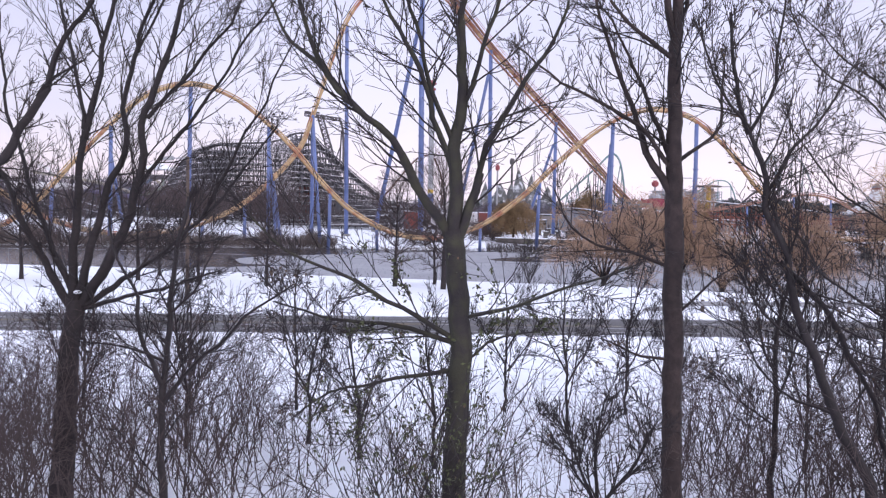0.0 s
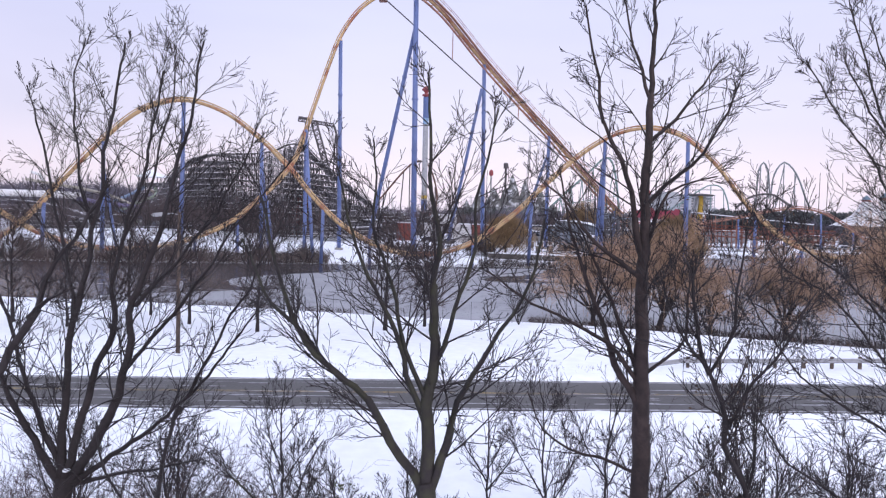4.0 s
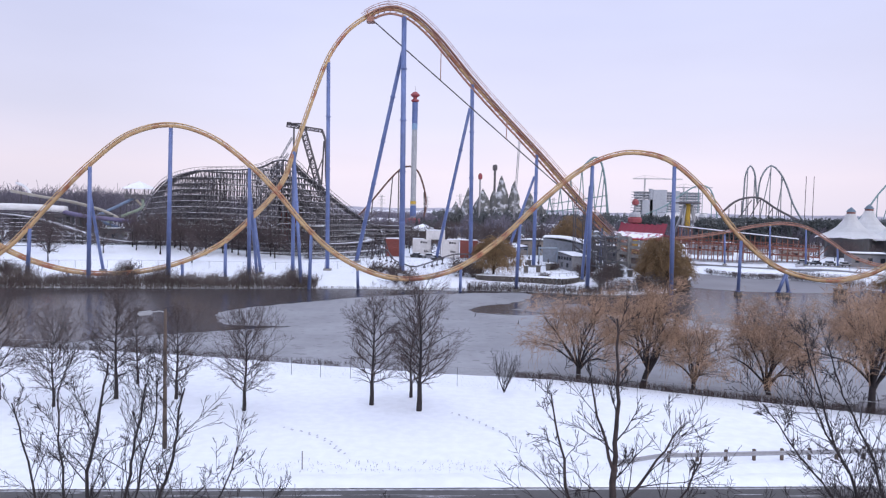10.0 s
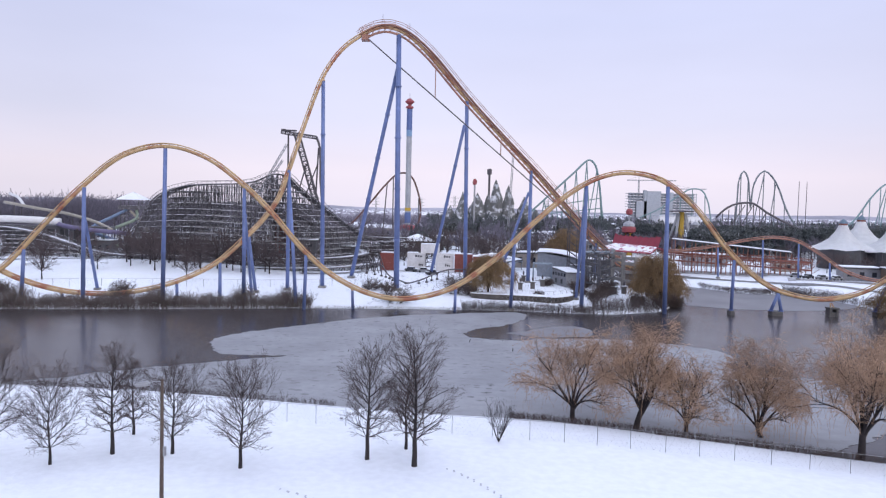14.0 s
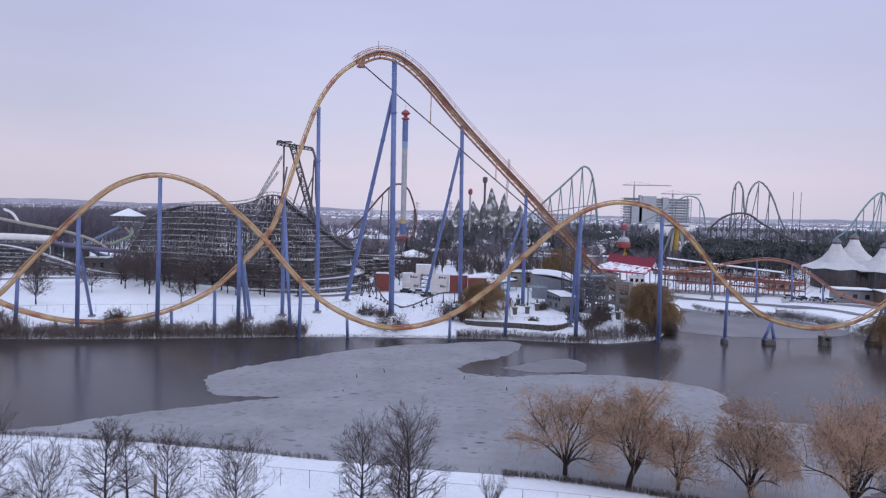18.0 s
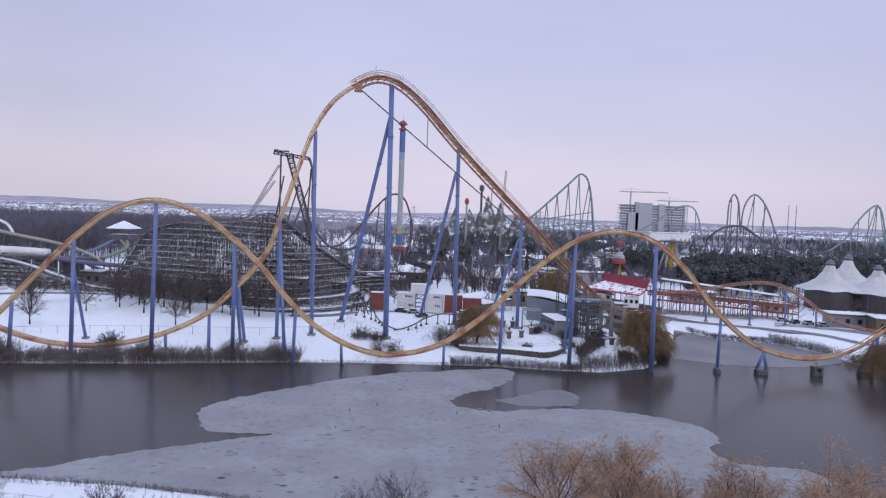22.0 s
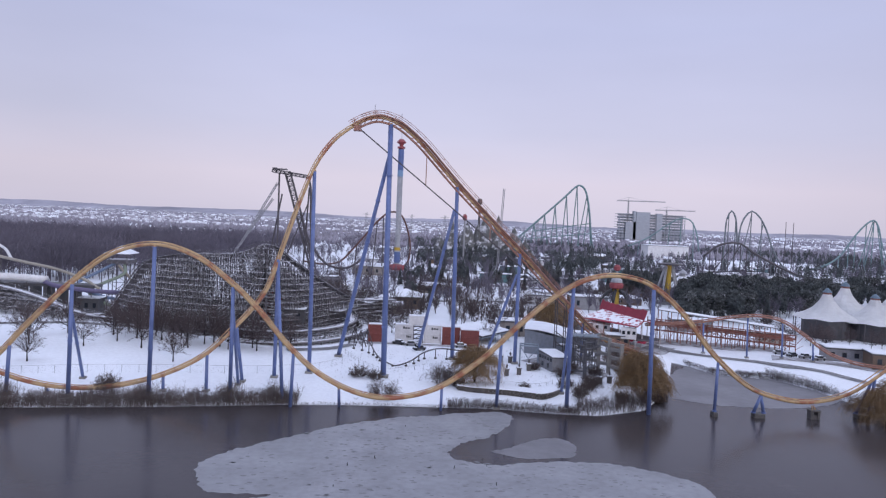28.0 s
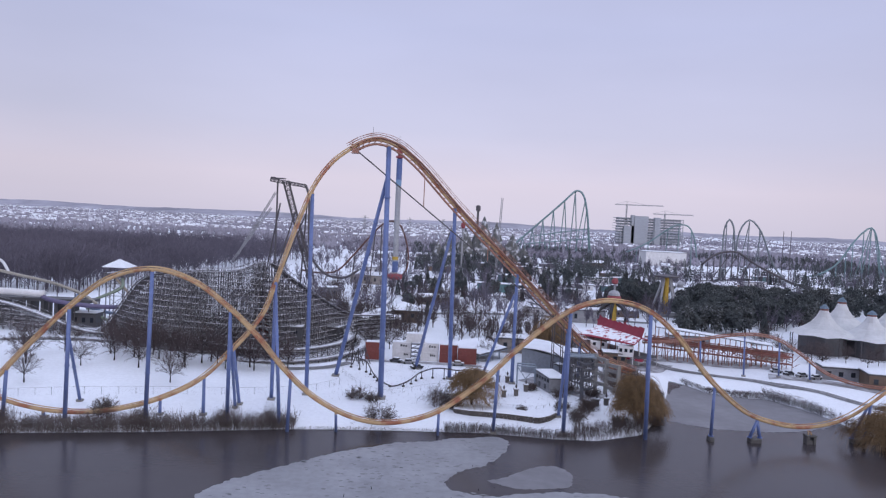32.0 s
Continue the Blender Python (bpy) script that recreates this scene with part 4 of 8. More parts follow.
def willow(at, h, w, seed, label, material=WILLOW, group="willows on the bank", dens=1.0, lean=0.0):
    """A spreading willow: dark crooked limbs that show through, with thin dry shoots hanging from their outer ends."""
    rnd = random.Random(seed)
    big, tips = [], []
    fork = Vector((lean * h * 0.24, 0, h * 0.24))
    big += [(0, 0, -0.2, fork.x * 0.4, 0, h * 0.12, h * 0.036, h * 0.03), (fork.x * 0.4, 0, h * 0.12, *fork, h * 0.03, h * 0.026)]
    for j in range(11):
        a = j * 2.399 + rnd.uniform(-0.3, 0.3)
        e = (j + 0.5) / 11
        rad = w * 0.42 * min(1.0, 0.35 + 1.0 * e) * rnd.uniform(0.8, 1.08)
        end = Vector((math.cos(a) * rad + lean * h * 0.1, math.sin(a) * rad, h * (0.93 - 0.56 * e ** 1.5) * rnd.uniform(0.92, 1.03)))
        mid = fork.lerp(end, 0.5) + Vector((rnd.gauss(0, 0.3), rnd.gauss(0, 0.3), h * 0.06))
        ln = spline([fork - Vector((0, 0, h * 0.03 * (j % 3))), fork.lerp(mid, 0.55) + Vector((rnd.gauss(0, 0.2), rnd.gauss(0, 0.2), 0)), mid, end], 0.5)
        for i in range(len(ln) - 1):
            f = i / (len(ln) - 1)
            big.append((*ln[i], *ln[i + 1], h * 0.0145 * (1 - 0.8 * f), h * 0.0145 * (1 - 0.8 * (f + 0.08))))
        tips.append((end, 1.0))
        for k in range(12):
            i = int((0.3 + 0.65 * rnd.random()) * (len(ln) - 1))
            d = (ln[i] - fork).normalized() + rand_unit(rnd) * 0.9 + Vector((0, 0, 0.15))
            p = ln[i]
            L = h * rnd.uniform(0.07, 0.15)
            for q in range(3):
                d = (d.normalized() + rand_unit(rnd) * 0.3 + Vector((0, 0, 0.06))).normalized()
                n = p + d * L
                big.append((*p, *n, 0.03 - 0.006 * q, 0.024 - 0.006 * q))
                p = n
                if q:
                    tips.append((p.copy(), 0.7))
    cr = []
    hang = h * 0.085
    for c, k in tips:
        if rnd.random() < 0.1:
            continue
        for _ in range(int(34 * k * dens * rnd.uniform(0.5, 1.4))):
            p = c + Vector((rnd.gauss(0, w * 0.04), rnd.gauss(0, w * 0.04), rnd.gauss(0, h * 0.034)))
            out_d = Vector((p.x, p.y, 0.01)).normalized()
            d = (out_d * rnd.uniform(0.0, 0.6) + Vector((rnd.gauss(0, 0.45), rnd.gauss(0, 0.45), rnd.uniform(-0.5, 0.9)))).normalized()
            m = rnd.choice((2, 2, 3, 3, 4))
            for i in range(m):
                e = p + d * hang * rnd.uniform(0.22, 0.42)
                cr.append((*p, *e, 0.021 - 0.003 * i, 0.018 - 0.003 * i))
                d = (d + Vector((rnd.gauss(0, 0.22), rnd.gauss(0, 0.22), -0.26))).normalized()
                p = e
    low = [t for t in tips if t[0].z < h * 0.62]
    for _ in range(int(90 * dens)):
        p = rnd.choice(low)[0] + Vector((rnd.gauss(0, 0.4), rnd.gauss(0, 0.4), rnd.gauss(0, 0.3)))
        d = Vector((rnd.gauss(0, 0.3), rnd.gauss(0, 0.3), -0.6)).normalized()
        for i in range(rnd.randint(3, 7)):
            e = p + d * h * 0.05
            if e.z < 0.4:
                break
            cr.append((*p, *e, 0.014, 0.011))
            d = (d + Vector((rnd.gauss(0, 0.2), rnd.gauss(0, 0.2), -0.35))).normalized()
            p = e
    return place_tree("willow_tree", (at[0], at[1], ground_z(*at) - 0.1), big, cr, BARK, label, group, material, "drooping dry orange-brown foliage")


def weeping(at, h, w, seed, label, material, strands=2600, trunk_lean=0.0, r=0.045):
    """A tree whose long thin shoots arch out from several limbs and hang to near the ground."""
    rnd = random.Random(seed)
    out, cr, lobes = [], [], []
    for j in range(15):
        a = j * 2.399 + rnd.uniform(-0.5, 0.5)
        f = ((j + 0.6) / 15) ** 0.55
        rad = w * 0.36 * f * rnd.uniform(0.65, 1.25)
        top = Vector((math.cos(a) * rad, math.sin(a) * rad, h * (1.0 - 0.68 * f ** 2.2) * rnd.uniform(0.72, 1.0)))
        lobes.append((top, w * rnd.uniform(0.08, 0.19)))
        base = Vector((trunk_lean * h * 0.2, 0, h * 0.16))
        mid = base.lerp(top, 0.5) + Vector((0, 0, h * 0.1))
        out += [(*base, *mid, h * 0.014, h * 0.009), (*mid, *top, h * 0.009, h * 0.003)]
    out.append((0, 0, -0.2, trunk_lean * h * 0.2, 0, h * 0.17, h * 0.032, h * 0.024))
    for _ in range(strands):
        c, lr = rnd.choice(lobes)
        a, q = rnd.uniform(0, 6.283), rnd.random() ** 0.5
        p = c + Vector((math.cos(a) * lr * q, math.sin(a) * lr * q, -lr * 0.7 * q * q + rnd.uniform(-0.1, 0.04) * h))
        d = Vector((math.cos(a) * 0.7 + p.x / w, math.sin(a) * 0.7 + p.y / w, rnd.uniform(-0.1, 0.7))).normalized()
        low = h * rnd.uniform(0.02, 0.4)
        for k in range(7):
            e = p + d * h * rnd.uniform(0.045, 0.085)
            if e.z < low:
                break
            cr.append((*p, *e, r * (1 - 0.1 * k), r * (0.9 - 0.1 * k)))
            d = (d + Vector((rnd.gauss(0, 0.22), rnd.gauss(0, 0.22), -0.5))).normalized()
            p = e
    return place_tree("willow_tree", (at[0], at[1], ground_z(*at) - 0.1), out, cr, BARK, label, "far shore trees", material, "long hanging dull golden shoots")


willow((15.4, 79.9), 9.6, 12.6, 1, "spreading willow with dry orange-brown leaves on the bank", dens=0.9)
willow((21.7, 76.6), 10.9, 8.4, 2, "upright willow with dry orange-brown leaves on the bank", lean=0.25)
willow((27.1, 76.0), 8.2, 8.0, 3, "small willow with thin dry leaves on the bank", dens=0.55)
willow((35.0, 74.6), 10.3, 10.2, 4, "willow with a forked trunk and dry orange leaves", lean=-0.3)
willow((41.2, 67.5), 12.2, 12.2, 5, "large willow with dense orange-brown leaves on the bank", dens=1.3)

# ---- the park behind the coaster ----
def mesh_part(name, me, parent, label=""):
    ob = new(name, me)
    ob.parent = parent
    if label:
        tagged(ob, label)
    return ob


def rel(segs, at):
    return [(s[0] - at[0], s[1] - at[1], s[2] - at[2], s[3] - at[0], s[4] - at[1], s[5] - at[2], s[6], s[7]) for s in segs]


def bar(a, b, r):
    return (a[0], a[1], a[2], b[0], b[1], b[2], r, r)


PAINT = {}


def paint(name, color, rough=0.55, vary=0.2):
    if name not in PAINT:
        PAINT[name] = mat(name, color, rough, vary=vary, scale=1.5, coarse=0.15, coarse_scale=0.3)
    return PAINT[name]


# wooden coaster: a high curve of dark bents that sweeps round and drops away
WOOD_LINE = spline([(-119, 262, 3.8), (-115.5, 259, 6.2), (-111.5, 255.5, 10), (-107, 251.5, 15), (-102.5, 248, 20), (-97.5, 243, 24.2), (-92, 237.5, 26.8), (-85.5, 232, 28.5), (-79, 229, 29.6), (-72, 228, 29.9), (-64, 228, 30.3), (-59.5, 228.5, 31.3),
                    (-55, 229, 33.4), (-51.5, 230, 33.3), (-48.5, 234, 30.0), (-44.5, 240, 26), (-40, 248, 21.5), (-35, 256, 17), (-29, 266, 12.5), (-22, 276, 9.5)], 1.4)
wood = thing("wooden_coaster", (-70, 230, ground_z(-70, 230)), "dark weathered timber coaster with a dense trestle and snowy deck", "wooden coaster")
W0 = tuple(wood.location)
SNOWY_DECK = mat("snowy timber deck", (0.5, 0.5, 0.54), 0.85, color2=(0.07, 0.06, 0.06), scale=1.3, lo=0.4, hi=0.62)


LEDGER_SNOW = mat("snow lying on timber ledgers", (0.72, 0.72, 0.76), 0.9, color2=(0.09, 0.08, 0.08), scale=0.7, lo=0.42, hi=0.52)
LIE = Vector((0, 0, 0.09))


def trestle(line, width, parent, level=1.9, every=2, r=0.10, name="bent", rows=1, gap=4.5):
    """Bents of posts and ledgers under a track line, with rows of bents behind it."""
    prev = None
    for i in range(0, len(line), every):
        p = line[i]
        d = (line[min(i + 1, len(line) - 1)] - line[max(i - 1, 0)])
        d.z = 0
        d.normalize()
        s = Vector((-d.y, d.x, 0))
        segs, snow = [], []
        g = ground_z(p.x, p.y) - 0.3
        tops = []
        for k in range(rows * 2):
            off = -width / 2 + width * (k % 2) + gap * (k // 2)
            rake = max(0, (p.z - g)) * (0.16 if rows > 1 else 0.05) * (1 if k == rows * 2 - 1 else (-1 if k == 0 else (0.35 * (-1) ** k)))
            a = p + s * (off + rake)
            a = Vector((a.x, a.y, g))
            b = p + s * off
            tops.append((a, b))
            segs.append(bar(a, b, r))
        z = g + level
        while z < p.z:
            f = (z - g) / max(0.1, p.z - g)
            segs.append(bar(tops[0][0].lerp(tops[0][1], f), tops[-1][0].lerp(tops[-1][1], f), r * 0.75))
            snow.append(bar(tops[0][0].lerp(tops[0][1], f) + LIE, tops[-1][0].lerp(tops[-1][1], f) + LIE, r * 0.6))
            z += level
        n = max(1, int((p.z - g) / (level * 3)))
        for k in range(n):
            f0, f1 = k / n, (k + 1) / n
            segs.append(bar(tops[0][0].lerp(tops[0][1], f0), tops[-1][0].lerp(tops[-1][1], f1), r * 0.6))
        if prev:
            pt, pg, pz = prev
            z = level
            top = min(p.z - g, pz - pg)
            while z < top:
                for side in (0, -1):
                    q0, q1 = pt[side][0].lerp(pt[side][1], z / max(0.1, pz - pg)), tops[side][0].lerp(tops[side][1], z / max(0.1, p.z - g))
                    segs.append(bar(q0, q1, r * 0.6))
                    snow.append(bar(q0 + LIE, q1 + LIE, r * 0.6))
                z += level
            bays = max(1, int(top / (level * 2.4)))
            for k in range(bays):
                f0, f1 = (k, k + 1) if (i // every + k) % 2 else (k + 1, k)
                for side in (0, len(tops) // 2):
                    segs.append(bar(pt[side][0].lerp(pt[side][1], f0 / bays), tops[side][0].lerp(tops[side][1], f1 / bays), r * 0.6))
        prev = (tops, g, p.z)
        tagged(mesh_part(name, seg_mesh(name, rel(segs, tuple(parent.location)), TIMBER), parent), kind="stuff")
        if snow:
            tagged(mesh_part("ledger_snow", seg_mesh("ledger_snow", rel(snow, tuple(parent.location)), LEDGER_SNOW), parent), kind="stuff")


trestle(WOOD_LINE, 2.6, wood, rows=3, gap=5.0, every=1, r=0.105)
# Dark strip with snow patches that follows the trestle line.
DARK_GROUND = mat("dark ground with snow patches", (0.44, 0.44, 0.48), 0.9, color2=(0.085, 0.075, 0.075), scale=0.5, lo=0.47, hi=0.6, coarse=0.2, coarse_scale=0.1)
bm = bmesh.new()
pr = None
for i in range(14, len(WOOD_LINE)):
    p = WOOD_LINE[i]
    d = WOOD_LINE[min(i + 1, len(WOOD_LINE) - 1)] - WOOD_LINE[i - 1]
    d.z = 0
    d.normalize()
    side = Vector((-d.y, d.x, 0))
    a = []
    for o in (-8.5, -4, 0, 4, 8, 12, 16):
        q = p + side * (o + 1.5 * noise.noise((i * 0.3, o, 2)))
        a.append(bm.verts.new((q.x, q.y, ground_z(q.x, q.y) + 0.12)))
    if pr:
        for k in range(6):
            bm.faces.new((pr[k], pr[k + 1], a[k + 1], a[k]))
    pr = a
tagged(mesh_ob("dark_ground", bm, DARK_GROUND), "dark patchy ground under the timber trestle", "ground", kind="structure")
fr = []
for i, p in enumerate(WOOD_LINE):
    d = (WOOD_LINE[min(i + 1, len(WOOD_LINE) - 1)] - WOOD_LINE[max(i - 1, 0)]).normalized()
    s = d.cross(Vector((0, 0, 1))).normalized()
    fr.append((s, s.cross(d)))
m_w = Matrix.Translation(-Vector(W0))


def ribbon(bm, line, fr, x0, x1, z, thick=0.15):
    rows = []
    for p, (s, u) in zip(line, fr):
        rows.append([bm.verts.new(p + s * x + u * zz) for x, zz in ((x0, z), (x1, z), (x1, z - thick), (x0, z - thick))])
    for a, b in zip(rows, rows[1:]):
        for k in range(4):
            bm.faces.new((a[k], a[(k + 1) % 4], b[(k + 1) % 4], b[k]))
    bm.faces.new(rows[0][::-1])
    bm.faces.new(rows[-1])


for nm, x0, x1, z, th, m in (("deck", -1.2, 1.2, 0.1, 0.2, TIMBER), ("walkway", -2.2, -1.5, 0.15, 0.1, SNOWY_DECK), ("walkway", 1.5, 2.2, 0.15, 0.1, SNOWY_DECK), ("track_bed", -0.6, 0.6, 0.28, 0.12, SNOWY_DECK),
                             ("handrail", -2.2, -2.1, 1.15, 0.1, TIMBER), ("handrail", 2.1, 2.2, 1.15, 0.1, TIMBER)):
    bm = bmesh.new()
    ribbon(bm, WOOD_LINE, fr, x0, x1, z, th)
    bm.transform(m_w)
    part(nm, bm, m, wood)
segs = []
for i in range(0, len(WOOD_LINE), 1):
    for sx in (-2.15, 2.15):
        a = WOOD_LINE[i] + fr[i][0] * sx
        segs.append(bar(a, a + fr[i][1] * 1.15, 0.05))
tagged(mesh_part("rail_posts", seg_mesh("rail_posts", rel(segs, W0), TIMBER), wood), kind="stuff")

# low turns of the wooden coaster in front of and beside the high curve
for k, pts in enumerate(([(-30, 262, 8.0), (-27, 246, 7.6), (-32, 232, 7.2), (-42, 223, 7.0), (-54, 221, 7.0), (-64, 224, 7.2), (-74, 230, 7.5)],
                         [(-27, 268, 5.2), (-22.5, 246, 4.8), (-29, 228, 4.6), (-41, 217.5, 4.5), (-56, 215.5, 4.5), (-68, 219, 4.6), (-80, 226, 5.0)],
                         [(-170, 262, 14), (-155, 258, 13.2), (-143, 254, 11.5), (-131, 250, 8.8), (-120, 247, 6.2), (-108, 246, 5.2), (-96, 248, 6.0), (-84, 250, 8), (-70, 250, 11)],
                         [(-170, 268, 10), (-150, 262, 9), (-136, 257, 7), (-124, 253, 5.0), (-110, 251, 4.6), (-98, 253, 5.0)],
                         [(-48, 236, 20), (-44, 246, 17), (-36, 258, 14), (-26, 268, 12.5), (-14, 276, 12)])):
    ln = spline(pts, 1.8)
    low = thing("wooden_coaster_turn", (ln[0].x, ln[0].y, ground_z(ln[0].x, ln[0].y)), "low dark timber coaster turn with snow on its deck", "wooden coaster", "low wooden turns")
    trestle(ln, 2.4, low, level=1.5, every=2, r=0.12)
    f2 = []
    for i, p in enumerate(ln):
        d = (ln[min(i + 1, len(ln) - 1)] - ln[max(i - 1, 0)]).normalized()
        s = d.cross(Vector((0, 0, 1))).normalized()
        f2.append((s, s.cross(d)))
    m2 = Matrix.Translation(-low.location)
    for nm, x0, x1, z, th, m in (("deck", -1.7, 1.7, 0.05, 0.3, TIMBER), ("walkway", -1.7, -0.95, 0.14, 0.08, SNOWY_DECK), ("walkway", 0.95, 1.7, 0.14, 0.08, SNOWY_DECK), ("rail_bed", -0.5, -0.3, 0.2, 0.12, ROOF_SNOW), ("rail_bed", 0.3, 0.5, 0.2, 0.12, ROOF_SNOW), ("handrail", 1.75, 1.85, 1.1, 0.1, TIMBER), ("handrail", -1.85, -1.75, 1.1, 0.1, TIMBER)):
        bm = bmesh.new()
        ribbon(bm, ln, f2, x0, x1, z, th)
        bm.transform(m2)
        part(nm, bm, m, low)

# dark steel inverted coaster with its lattice lift, far behind
dark = thing("steel_coaster", (-92, 448, ground_z(-92, 448)), "dark steel coaster lift tower with a lattice lift hill", "steel coaster")
D0 = tuple(dark.location)
Y = 448


def put_segs(name, segs, parent, material, label=""):
    return mesh_part(name, seg_mesh(name, rel(segs, tuple(parent.location)), material), parent, label)


def lattice(a, b, w, n, r, up=Vector((0, 1, 0))):
    """A square lattice girder from a to b."""
    a, b = Vector(a), Vector(b)
    d = (b - a).normalized()
    s = d.cross(up).normalized()
    t = s.cross(d)
    c = [s * w + t * w, -s * w + t * w, -s * w - t * w, s * w - t * w]
    out = [bar(a + k, b + k, r) for k in c]
    for i in range(n):
        p, q = a.lerp(b, i / n), a.lerp(b, (i + 1) / n)
        for k in range(4):
            out.append(bar(p + c[k], p + c[(k + 1) % 4], r * 0.7))
            out.append(bar(p + c[k], q + c[(k + 1) % 4], r * 0.6))
    return out


put_segs("lift_girder", lattice((-73.5, Y, 5), (-92.5, Y, 69), 1.6, 22, 0.32), dark, DARKSTEEL)
put_segs("top_girder", lattice((-102, Y, 69.5), (-80, Y, 66.5), 0.9, 9, 0.3), dark, DARKSTEEL)
for a, b, r in (((-97.6, Y, 1), (-97.6, Y, 68), 0.55), ((-106, Y + 6, 1), (-95.5, Y, 55), 0.5), ((-82, Y + 4, 1), (-78.6, Y, 60), 0.5), ((-99, Y - 4, 1), (-86, Y, 50), 0.45), ((-92, Y, 15), (-79, Y, 50), 0.4),
                ((-72, Y - 6, 1), (-84, Y, 45), 0.4)):
    put_segs("leg", [bar(a, b, r)], dark, DARKSTEEL)
for a, b in (((-121, Y, 22), (-98.5, Y, 62)), ((-124, Y, 18), (-101, Y, 52))):
    put_segs("stair_girder", lattice(a, b, 0.5, 16, 0.14), dark, GALV)
drop = spline([(-80, Y, 67), (-78.2, Y, 62), (-77.3, Y, 52), (-77, Y, 38), (-74, Y - 2, 22), (-64, Y - 6, 12), (-52, Y - 8, 11), (-44, Y - 6, 16)], 2)
bm = bmesh.new()
sweep(bm, drop, 0.75, 8)
bm.transform(Matrix.Translation(-Vector(D0)))
part("drop_track", bm, DARKSTEEL, dark, smooth=True)
bm = bmesh.new()
box(bm, -3.2, 3.2, -2, 2, -0.4, 0.3)
box(bm, -5.8, -3.2, -1.4, 1.4, 0, 0.8)
bm.transform(Matrix.Translation(Vector((-96, Y, 70.6)) - Vector(D0)))
part("platform", bm, DARKSTEEL, dark)

# rust-red looping coaster by the drop tower
RUST = paint("rust red coaster paint", (0.13, 0.06, 0.05))
hump = thing("steel_coaster", (-30, 473, ground_z(-30, 473)), "rust-red steel coaster arch on dark legs", "steel coaster")
hl = spline([(-85, 470, 12), (-74, 471, 10.5), (-62, 473, 12), (-52, 473, 22), (-45, 473, 30.5), (-38, 473, 39), (-31, 473, 45.6), (-26, 473, 47), (-21, 473, 44.5), (-17, 473, 36), (-14.6, 473, 24), (-16, 470, 14), (-24, 466, 7)], 2)
bm = bmesh.new()
sweep(bm, hl, 0.6, 8)
bm.transform(Matrix.Translation(-hump.location))
part("track", bm, RUST, hump, smooth=True)
for x0, x1, z in ((-52, -50, 24), (-40, -37, 40), (-33, -33, 44), (-15, -16, 30), (-70, -68, 11)):
    put_segs("leg", [bar((x0, 473, 1), (x1, 473, z), 0.38)], hump, DARKSTEEL)

# swing tower
wind = thing("swing_tower", (-22.6, 462.6, ground_z(-22, 462)), "slim pale grey swing tower with blue bands and a red crown", "tower")
BAND = paint("tower blue", (0.10, 0.15, 0.34))
PALE = paint("pale grey tower paint", (0.38, 0.39, 0.42))
REDP = paint("faded red paint", (0.30, 0.06, 0.07))
YELLOW = paint("yellow paint", (0.55, 0.36, 0.05))
bz = wind.location.z


def ring_part(name, prof, material, parent, n=20, at=(0, 0), label=""):
    """A turned part from rows of radius, height."""
    bm = bmesh.new()
    rows = [[bm.verts.new((at[0] + math.cos(k * 2 * math.pi / n) * r, at[1] + math.sin(k * 2 * math.pi / n) * r, z)) for k in range(n)] for r, z in prof]
    for a, b in zip(rows, rows[1:]):
        for k in range(n):
            bm.faces.new((a[k], a[(k + 1) % n], b[(k + 1) % n], b[k]))
    bm.faces.new(rows[0][::-1])
    bm.faces.new(rows[-1])
    return part(name, bm, material, parent, label, smooth=False)


ring_part("shaft", [(1.75, 0), (1.75, 66)], PALE, wind)
ring_part("shaft_band", [(1.85, 66), (1.85, 70)], paint("light blue tower paint", (0.22, 0.36, 0.55)), wind)
ring_part("shaft_top", [(1.85, 70), (1.85, 83.5)], BAND, wind, label="dark blue upper shaft")
ring_part("crown", [(1.0, 83.5), (2.6, 84.3), (2.4, 85.2), (1.2, 85.6), (1.2, 86.6), (3.0, 88.0), (3.0, 88.4), (1.4, 90.0), (0.5, 90.4)], REDP, wind, label="red crown")
ring_part("finial", [(0.15, 90.4), (0.08, 94)], GALV, wind, 6)
ring_part("gondola_ring", [(2.2, 5.0), (5.0, 5.4), (5.6, 7.0), (5.0, 8.4), (2.2, 9.0)], REDP, wind, 16, label="red gondola ring at rest")
ring_part("base_band", [(1.95, 10), (1.95, 17)], BAND, wind)
ring_part("base_band", [(1.95, 18), (1.95, 20)], YELLOW, wind, label="yellow band")

# artificial rock mountain
ROCK = mat("grey fibre rock with snow", (0.62, 0.63, 0.67), 0.9, color2=(0.12, 0.12, 0.12), scale=0.22, lo=0.5, hi=0.68, bump=0.6, bscale=0.4)
mount = thing("rock_mountain", (52, 715, 3), "grey artificial rock mountain with spires and snow patches", "mountain")
rnd = random.Random(12)
for k, (cx, h, r) in enumerate(((1.5, 50.5, 13), (-17, 37, 15), (14, 45, 12), (30, 34, 14), (-32, 38, 9), (-33, 30, 13), (-6, 36, 12), (42, 22, 12), (-44, 24, 10))):
    bm = bmesh.new()
    n, rows = 14, []
    for j in range(9):
        f = j / 8
        rr = r * (1 - f) ** 0.85 + 0.35
        rows.append([bm.verts.new((cx + math.cos(i * 6.283 / n) * rr * rnd.uniform(0.72, 1.2), math.sin(i * 6.283 / n) * rr * rnd.uniform(0.72, 1.2), h * f * rnd.uniform(0.97, 1.03))) for i in range(n)])
    for a, b in zip(rows, rows[1:]):
        for i in range(n):
            bm.faces.new((a[i], a[(i + 1) % n], b[(i + 1) % n], b[i]))
    bm.faces.new(rows[-1])
